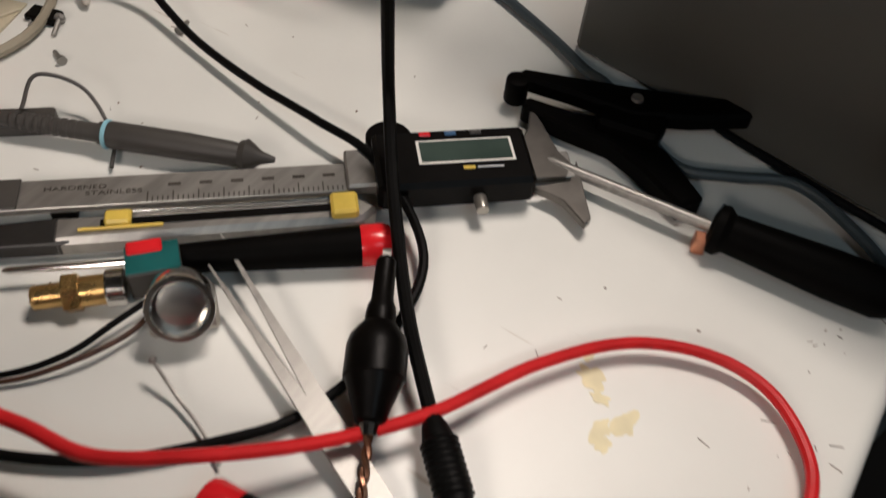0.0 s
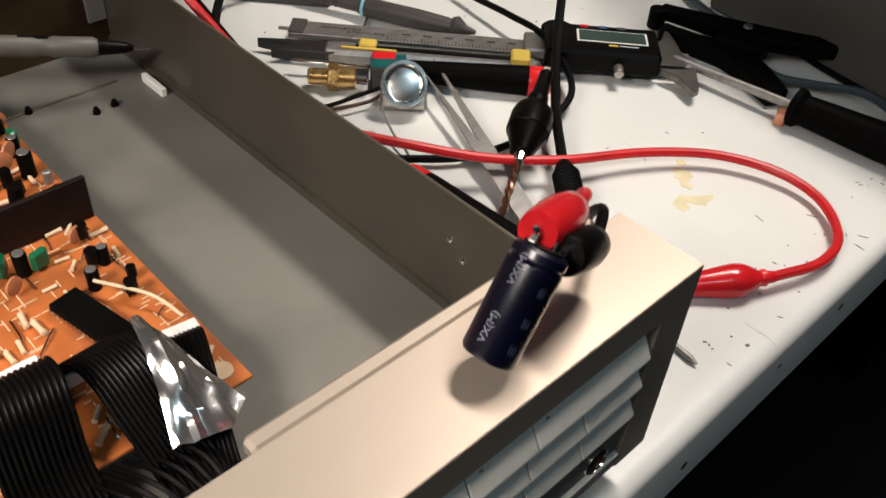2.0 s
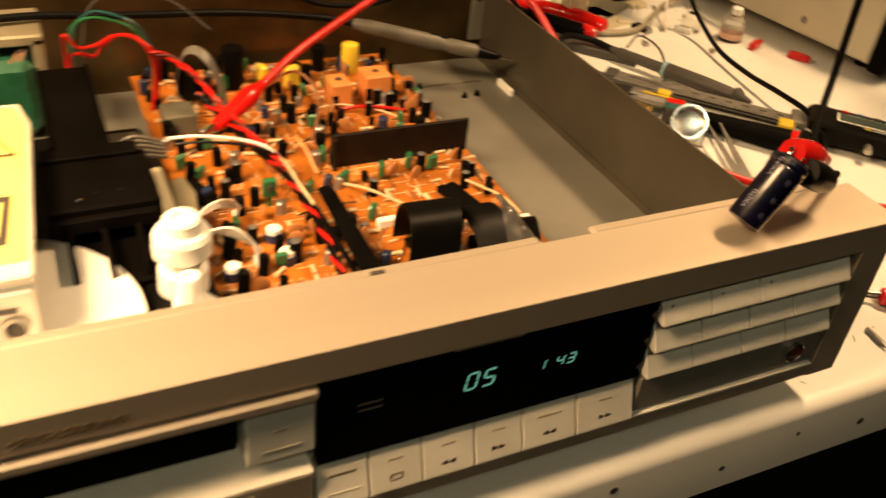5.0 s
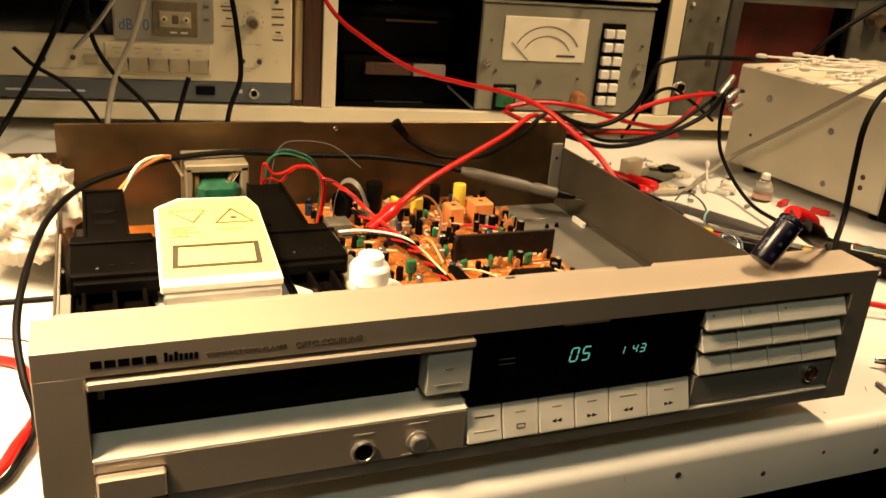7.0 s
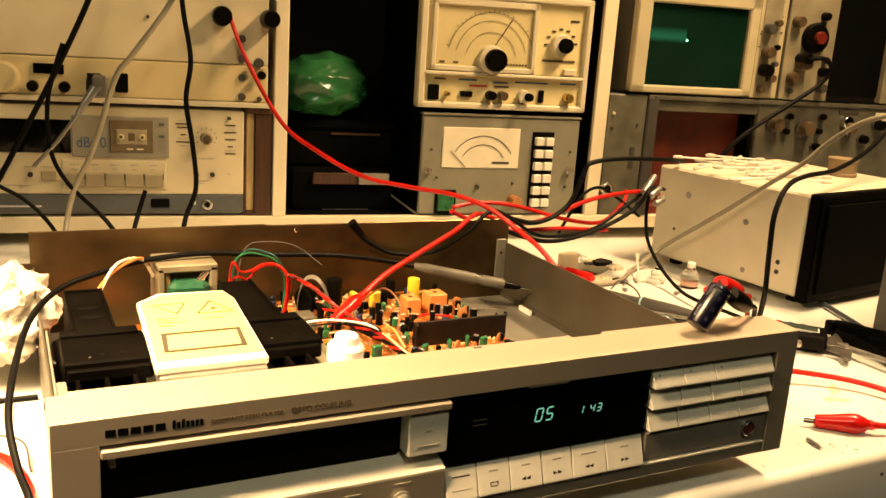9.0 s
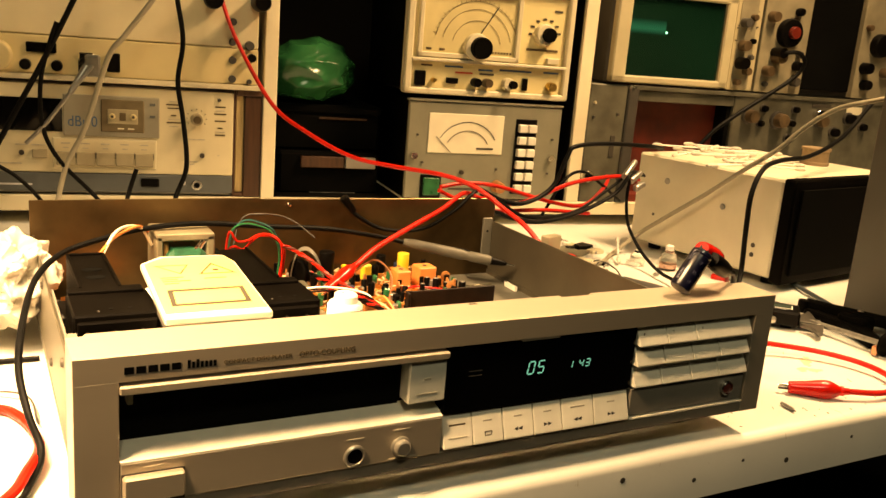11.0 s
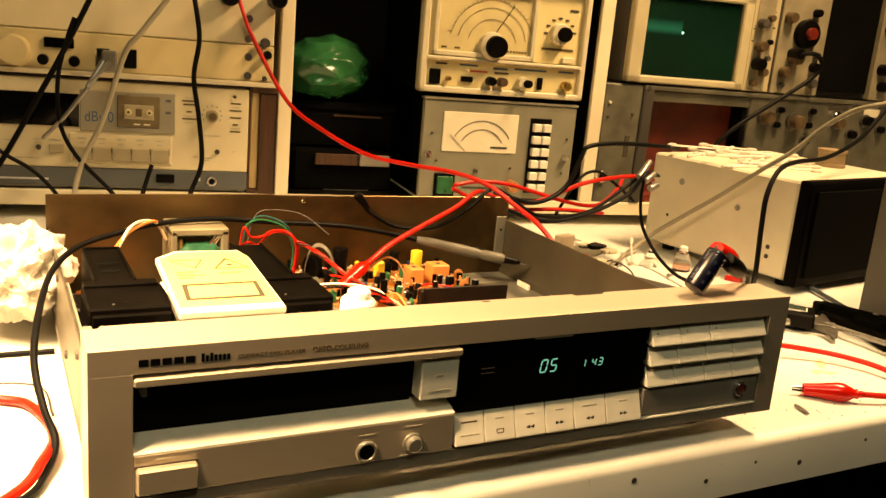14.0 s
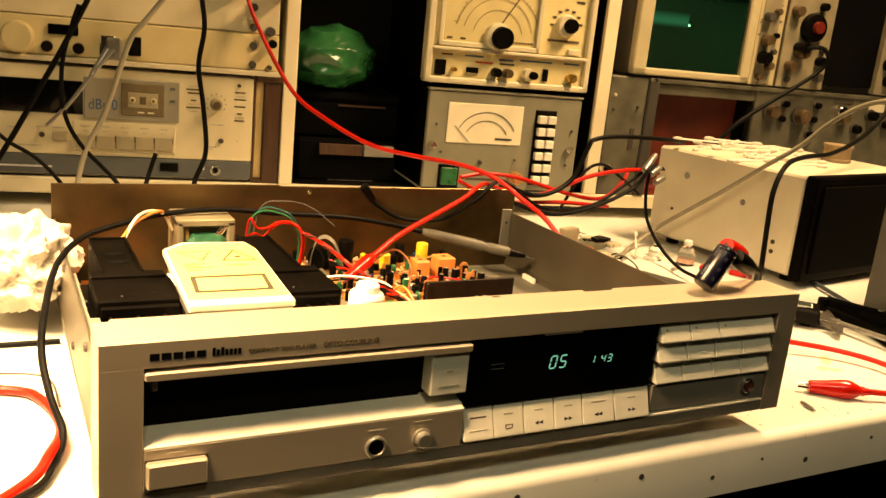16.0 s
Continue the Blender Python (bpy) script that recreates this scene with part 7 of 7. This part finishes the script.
cable("holder_wire", [(0.526, 0.238, 0.006), (0.512, 0.236, 0.005), (0.492, 0.242, 0.005), (0.472, 0.256, 0.003), (0.456, 0.278, 0.003)], 0.0010, WOOD_D, "thin brown wire from the ring holder", "holder wires")
single("wire_offcut", merge(tube([(0.504, 0.217, 0.012), (0.501, 0.205, 0.0055), (0.497, 0.190, 0.0040), (0.491, 0.176, 0.0030)], 0.0007, 6), lathe([(-0.0012, 0.0008), (0, 0.0016), (0.0012, 0.0008)], (0.504, 0.217, 0.0125), (0, 0, 1), 10)), STAINLESS, "bent component lead with a tiny loop", "wire scrap")

# grey probe with strain relief on the bench
P2 = lie((0.5550, 0.3570), (0.6035, 0.2560), 0.0085)
pr2 = thing("bench_probe", (0.58, 0.30, 0.0), "dark grey probe with a pale blue ring on the bench", "probe")
part("grip", xform(lathe([(0.042, 0.0050), (0.048, 0.0060), (0.080, 0.0060), (0.100, 0.0052), (0.104, 0.0044)], (0, 0, 0), (1, 0, 0), 22), P2), GREY_PL, pr2)
part("ring", xform(lathe([(0.0445, 0.0061), (0.0450, 0.0064), (0.0460, 0.0064), (0.0464, 0.0061)], (0, 0, 0), (1, 0, 0), 22), P2), mat("pale_blue_ring", (0.30, 0.55, 0.66), 0.4), pr2)
part("tip_guard", xform(lathe([(0.103, 0.0060), (0.106, 0.0072), (0.109, 0.0052), (0.112, 0.0030), (0.118, 0.0012)], (0, 0, 0), (1, 0, 0), 20), P2), GREY_PL, pr2)
for k in range(11):
    part("relief_ring", xform(lathe([(0.003 + k * 0.0036, 0.0034), (0.0042 + k * 0.0036, 0.0042), (0.0056 + k * 0.0036, 0.0042), (0.0064 + k * 0.0036, 0.0034)], (0, 0, 0), (1, 0, 0), 16), P2), GREY_PL, pr2)
part("relief_core", xform(lathe([(-0.004, 0.0030), (0.046, 0.0044)], (0, 0, 0), (1, 0, 0), 14), P2), GREY_PL, pr2)
cable("probe_lead", [(0.555, 0.358, 0.0085), (0.540, 0.376, 0.012), (0.515, 0.375, 0.016), (0.490, 0.350, 0.012), (0.474, 0.322, 0.006), (0.462, 0.300, 0.004)], 0.0026, RUBBER, "black lead of the bench probe")
cable("ground_wire", [(0.560, 0.350, 0.014), (0.575, 0.356, 0.020), (0.585, 0.340, 0.014), (0.578, 0.318, 0.004), (0.565, 0.305, 0.003)], 0.0009, GREY_PL, "thin grey ground wire of the bench probe")
single("black_rod", cyl((0.497, 0.440, 0.030), (0.486, 0.316, 0.004), 0.0022, n=12), BLACK, "thin black rod leaning on the bench clutter", "rod")

# black spring clamp
SC = thing("spring_clamp", (0.725, 0.14, 0.0), "matt black plastic spring clamp lying on its side", "clamp")


def arm_bar(pts, widths, z0, z1):
    left, right = [], []
    pts = [Vector((*p, 0)) for p in pts]
    for i, p in enumerate(pts):
        d = (pts[min(i + 1, len(pts) - 1)] - pts[max(i - 1, 0)]).normalized()
        nrm = Vector((-d.y, d.x, 0))
        left.append(p + nrm * widths[i]), right.append(p - nrm * widths[i])
    poly = [(p.x, p.y) for p in left] + [(p.x, p.y) for p in right[::-1]]
    return prism(poly, z0, z1, 0.0016)


part("arm", arm_bar([(0.7125, 0.1930), (0.7200, 0.1700), (0.7280, 0.1420), (0.7410, 0.1190), (0.7570, 0.0960)], (0.0035, 0.0060, 0.0100, 0.0085, 0.0058), 0.009, 0.018), BLACK_MATT, SC)
part("arm", arm_bar([(0.7040, 0.1850), (0.7060, 0.1620), (0.7120, 0.1400), (0.7060, 0.1200), (0.6920, 0.0950)], (0.0038, 0.0060, 0.0095, 0.0090, 0.0064), 0.0, 0.011), BLACK_MATT, SC)
part("hinge_block", prism([(0.706, 0.150), (0.722, 0.156), (0.738, 0.142), (0.730, 0.124), (0.712, 0.122)], 0.004, 0.017, 0.002), BLACK_MATT, SC)
part("pivot", lathe([(0, 0.0030), (0.0014, 0.0026)], (0.7270, 0.1405, 0.0195), (0, 0, 1), 16), STAINLESS, SC)
part("jaw_pad", cyl((0.7085, 0.1920, 0.004), (0.7085, 0.1920, 0.017), 0.0055, n=16, bev=0.001), BLACK_MATT, SC)
# large screwdriver
BS = thing("large_screwdriver", (0.68, 0.06, 0.0), "large screwdriver with a black handle and worn steel shaft", "screwdriver")
H0, H1 = Vector((0.6840, 0.0840, 0.0105)), Vector((0.6930, 0.0080, 0.0105))
hd = (H1 - H0).normalized()
part("handle", lathe([(0, 0.0050), (0.0015, 0.0105), (0.005, 0.0108), (0.008, 0.0084), (0.018, 0.0088), (0.050, 0.0104), (0.070, 0.0104), (0.075, 0.0085), (0.0765, 0.004)], H0, hd, 24), BLACK_MATT, BS)
part("shaft", lathe([(0, 0.0026), (0.066, 0.0026), (0.072, 0.0028), (0.078, 0.0010)], H0, (Vector((0.6790, 0.1560, 0.0075)) - H0), 14), STAINLESS, BS)
part("ferrule", xform(box(-0.0032, 0.0032, -0.0035, 0.0020, 0.0, 0.0085, 0.0006), pose(0.6785, 0.0855, 0.0, 0, 0, 20)), COPPER, BS)
cable("clamp_cable", [(0.80, 0.30, 0.005), (0.766, 0.210, 0.004), (0.748, 0.176, 0.006), (0.738, 0.158, 0.010), (0.720, 0.128, 0.007), (0.7130, 0.108, 0.006), (0.722, 0.087, 0.0070), (0.733, 0.062, 0.0085), (0.724, 0.032, 0.0060), (0.710, 0.010, 0.0045), (0.703, -0.003, 0.0032), (0.700, -0.0105, -0.011), (0.699, -0.018, -0.037), (0.699, -0.020, -0.09)], 0.0026, mat("slate_cable", (0.05, 0.065, 0.075), 0.45, 0, 0.12, 60), "slate grey cable hanging over the bench edge")
cable("flat_lead", [(0.772, 0.19, 0.003), (0.757, 0.120, 0.0030), (0.751, 0.099, 0.0030), (0.7445, 0.062, 0.0028), (0.7395, 0.028, 0.0026), (0.735, -0.001, 0.0024)], 0.0020, RUBBER, "thin black lead along the foot of the cabinet")
# red-handled pliers
pl_ = thing("pliers", (0.53, 0.42, 0.0), "pliers with red and black cushioned handles", "pliers")
part("handle", tube([(0.512, 0.452, 0.009), (0.520, 0.436, 0.009), (0.536, 0.414, 0.009), (0.551, 0.394, 0.009)], [0.0050, 0.0066, 0.0068, 0.0064, 0.0062], 14), BLACK_MATT, pl_)
part("handle_end", lathe([(0, 0.0066), (0.008, 0.0066), (0.011, 0.0050), (0.012, 0.002)], (0.5490, 0.3975, 0.009), (0.6, -0.8, 0), 16), RED_GLOSS, pl_)
part("handle_band", lathe([(0, 0.0056), (0.010, 0.0068), (0.012, 0.0066)], (0.5080, 0.4600, 0.009), (0.45, -0.85, 0), 16), RED_GLOSS, pl_)
part("handle", tube([(0.520, 0.462, 0.009), (0.540, 0.452, 0.009), (0.562, 0.428, 0.009), (0.574, 0.402, 0.009)], [0.0055, 0.0068, 0.0070, 0.0066, 0.0052], 14), RED_GLOSS, pl_)
part("head", prism([(0.500, 0.448), (0.516, 0.470), (0.492, 0.500), (0.470, 0.512), (0.480, 0.480)], 0.003, 0.014, 0.002), STAINLESS, pl_)
single("metal_strip", xform(box(-0.045, 0.045, -0.006, 0.006, 0.0, 0.007, 0.001), pose(0.540, 0.378, 0.0, 0, 0, -48)), GREY_PL, "dark grey metal strip lying under the pliers", "strip")
single("ball_pen_tip", merge(cyl((0.4950, 0.0280, 0.0018), (0.4935, 0.0160, 0.0018), 0.0012, 0.0015, 12), cyl((0.4935, 0.0160, 0.0018), (0.4930, 0.0130, 0.0018), 0.0013, 0.0005, 12)), STAINLESS, "small metal rod poking out beside the player", "rod")
# yellowed stains on the paint
STAIN = mat("yellow_stain", (0.76, 0.69, 0.42), 0.5, 0, 0.10, 60, 0.02)
rng = random.Random(12)


def blot(cx, cy, rx, ry, high, name, material, label):
    pts = []
    for k in range(28):
        a = 6.28318 * k / 28
        w = 1 + 0.75 * noise.noise(Vector((math.cos(a) * 1.6 + cx * 90, math.sin(a) * 1.6, cy * 50)))
        pts.append((cx + rx * w * math.cos(a), cy + ry * w * math.sin(a)))
    single(name, prism(pts, -0.0005, high), material, label, "stain", kind="stuff")


for k, (bx, by, brx, bry) in enumerate(((0.5855, 0.0730, 0.0064, 0.0042), (0.5790, 0.0790, 0.0056, 0.0034), (0.5745, 0.0755, 0.0030, 0.0024), (0.5970, 0.0920, 0.0038, 0.0064), (0.6040, 0.0975, 0.0026, 0.0032), (0.5905, 0.0850, 0.0022, 0.0040))):
    blot(bx, by, brx, bry, 0.0001 + k * 0.00005, "stain", STAIN, "pale yellow stain on the white bench paint")
# scratches and grime
GRIME = mat("worn_paint_grime", (0.16, 0.11, 0.075), 0.7, 0, 0.4, 300, 0)
grime = []
for i in range(110):
    x, y = rng.choice(((rng.uniform(0.45, 0.72), rng.uniform(0.004, 0.30)), (rng.uniform(0.43, 0.72), rng.uniform(0.003, 0.03)), (rng.uniform(0.46, 0.7), rng.uniform(0.3, 0.5))))
    a, L2 = rng.uniform(0, 3.14), rng.choice((0.0006, 0.0008, 0.001, 0.0013, 0.0016, 0.0022, 0.0022, 0.005))
    w = 0.0001 if L2 > 0.002 else L2 * rng.uniform(0.12, 0.4)
    grime.append(xform(box(-L2 / 2, L2 / 2, -w, w, 0.0, 0.0003), pose(x, y, 0, 0, 0, math.degrees(a))))
single("bench_grime", merge(*grime), GRIME, "dark specks and scratches on the bench paint", "grime", kind="stuff")

# ---- clutter behind the player ----
bottle = thing("small_bottle", (0.70, 0.392, 0.0), "small clear plastic bottle with a red patch", "bottle")
part("bottle_body", lathe([(0, 0.0085), (0.001, 0.0098), (0.016, 0.0098), (0.022, 0.0055), (0.024, 0.0042)], (0.688, 0.372, 0.0), (0, 0, 1), 24), BOTTLE, bottle)
part("bottle_cap", lathe([(0, 0.0050), (0.005, 0.0048), (0.006, 0.003)], (0.688, 0.372, 0.024), (0, 0, 1), 18), WHITE_PL, bottle)
part("bottle_label", lathe([(0.003, 0.0100), (0.008, 0.0100)], (0.688, 0.372, 0.0), (0, 0, 1), 24), mat("salmon_label", (0.55, 0.34, 0.26), 0.5), bottle)
bottle2 = thing("small_bottle", (0.665, 0.40, 0.0), "small clear plastic bottle lying among scraps", "bottle")
part("bottle_body", lathe([(0, 0.008), (0.012, 0.009), (0.016, 0.005), (0.020, 0.004)], (0.664, 0.398, 0.0), (0, 0, 1), 20), BOTTLE, bottle2)
rng = random.Random(17)
for i in range(70):
    x, y = rng.uniform(0.46, 0.66), rng.uniform(0.395, 0.53)
    s = rng.uniform(0.002, 0.006)
    m = rng.choice((BLACK, CASE_WHITE, STAINLESS, WHITE_PL, GREY_PL, CREAM))
    k = rng.random()
    if k < 0.4:
        single("small_screw", xform(merge(lathe([(0, s * 0.5), (s * 0.4, s * 0.45)], (0, 0, s * 0.5), (1, 0, 0), 10), cyl((s * 0.3, 0, s * 0.5), (s * 2.2, 0, s * 0.25), s * 0.22, n=8)), pose(x, y, 0, 0, 0, rng.uniform(0, 360))), STAINLESS, "loose small screw on the bench", "screw", "loose screws")
    else:
        single("plastic_scrap", xform(box(-s * 1.6, s * 1.6, -s, s, 0.0, s * rng.uniform(0.4, 1.2), s * 0.15), pose(x, y, 0, 0, 0, rng.uniform(0, 360))), m, "small scrap of plastic on the bench", "scrap", "bench scraps")
for x, y, sx, sy, rz, m in ((0.585, 0.435, 0.030, 0.022, 20, CASE_WHITE), (0.540, 0.460, 0.035, 0.020, -15, PAPER), (0.62, 0.47, 0.04, 0.02, 30, GREY_PANEL)):
    single("paper_scrap", xform(box(-sx, sx, -sy, sy, 0.0002, 0.0012), pose(x, y, 0, 0, 0, rz)), m, "pale scrap of card on the bench", "paper", "paper scraps")
def wire_clip(x, y, rz):
    t = thing("wire_clip", (x, y, 0.0), "small red plastic wire clip lying on the bench", "clip", "wire clips")
    m = pose(x, y, 0, 0, 0, rz)
    part("clip_body", xform(prism([(-0.009, -0.003), (0.004, -0.004), (0.010, -0.0015), (0.010, 0.0015), (0.004, 0.004), (-0.009, 0.003)], 0.0, 0.0055, 0.0008), m), RED_GLOSS, t)
    part("clip_jaw", xform(box(0.009, 0.015, -0.001, 0.001, 0.0015, 0.0035, 0.0002), m), STAINLESS, t)


wire_clip(0.722, 0.322, -60)
wire_clip(0.700, 0.352, 25)
single("white_block", xform(box(-0.012, 0.012, -0.006, 0.006, 0.0, 0.030, 0.001), pose(0.565, 0.440, 0, 0, 0, 15)), CASE_WHITE, "small white plastic block among the cables", "block")
for x, y, rz in ((0.65, 0.35, 20), (0.600, 0.375, 70)):
    single("small_screw", xform(merge(lathe([(0, 0.0024), (0.002, 0.0022)], (0, 0, 0.0024), (1, 0, 0), 12), cyl((0.002, 0, 0.0024), (0.010, 0, 0.0014), 0.0011, n=8)), pose(x, y, 0, 0, 0, rz)), STAINLESS, "loose small screw on the bench", "screw", "loose screws")
for x, y in ((0.06, 0.45), (-0.03, 0.47), (0.0, 0.52)):
    cable("floor_cable", [(x - 0.25, y + 0.02, 0.005), (x - 0.1, y, 0.005), (x, y + 0.02, 0.006), (x + 0.1, y - 0.01, 0.005), (x + 0.22, y + 0.03, 0.005)], 0.0040, RUBBER, "thick black cable lying behind the player")
# brown bar added so the gap under the shelf reads dark
single("gap_bar", box(-0.30, 0.02, 0.455, 0.55, 0.0, 0.022, 0.002), WOOD_D, "dark brown bar added for the dark gap under the shelf", "batten")

# crumpled tissue beside the player
def crumple(cx, cy, cz, rx, ry, rz, floor_z, seed):
    bm = bmesh.new()
    bmesh.ops.create_icosphere(bm, subdivisions=6, radius=1.0)
    off = Vector((3 + seed, 1, 7))
    for v in bm.verts:
        c = v.co.copy()
        f = 1.16 + 0.24 * noise.noise(c * 1.3 + off) - 0.40 * abs(noise.noise(c * 2.0 + off * 0.7)) - 0.18 * abs(noise.noise(c * 4.3 + off)) - 0.06 * abs(noise.noise(c * 9.0))
        v.co = Vector((cx + c.x * rx * f, cy + c.y * ry * f, max(floor_z, cz + c.z * rz * f)))
    return bm


tis = crumple(-0.075, 0.395, 0.028, 0.072, 0.060, 0.036, 0.0003, 0)
for v in tis.verts:
    v.co.x = min(0.0010 if v.co.y < 0.362 else 0.06, v.co.x)
tis = merge(tis, crumple(-0.020, 0.312, 0.0500, 0.036, 0.048, 0.0330, 0.0003, 5))
single("tissue", tis, PAPER, "crumpled white tissue lying beside the player", "tissue")
single("tan_roll", lathe([(0, 0.017), (0.001, 0.018), (0.004, 0.018), (0.0045, 0.0165), (0.018, 0.0165), (0.0185, 0.018), (0.022, 0.018), (0.0225, 0.008)], (0.925, 0.385, 0.1246), (0, 0, 1), 28), mat("tan_card", (0.26, 0.185, 0.11), 0.7, 0, 0.1, 40), "small tan roll standing on the grey case", "roll")
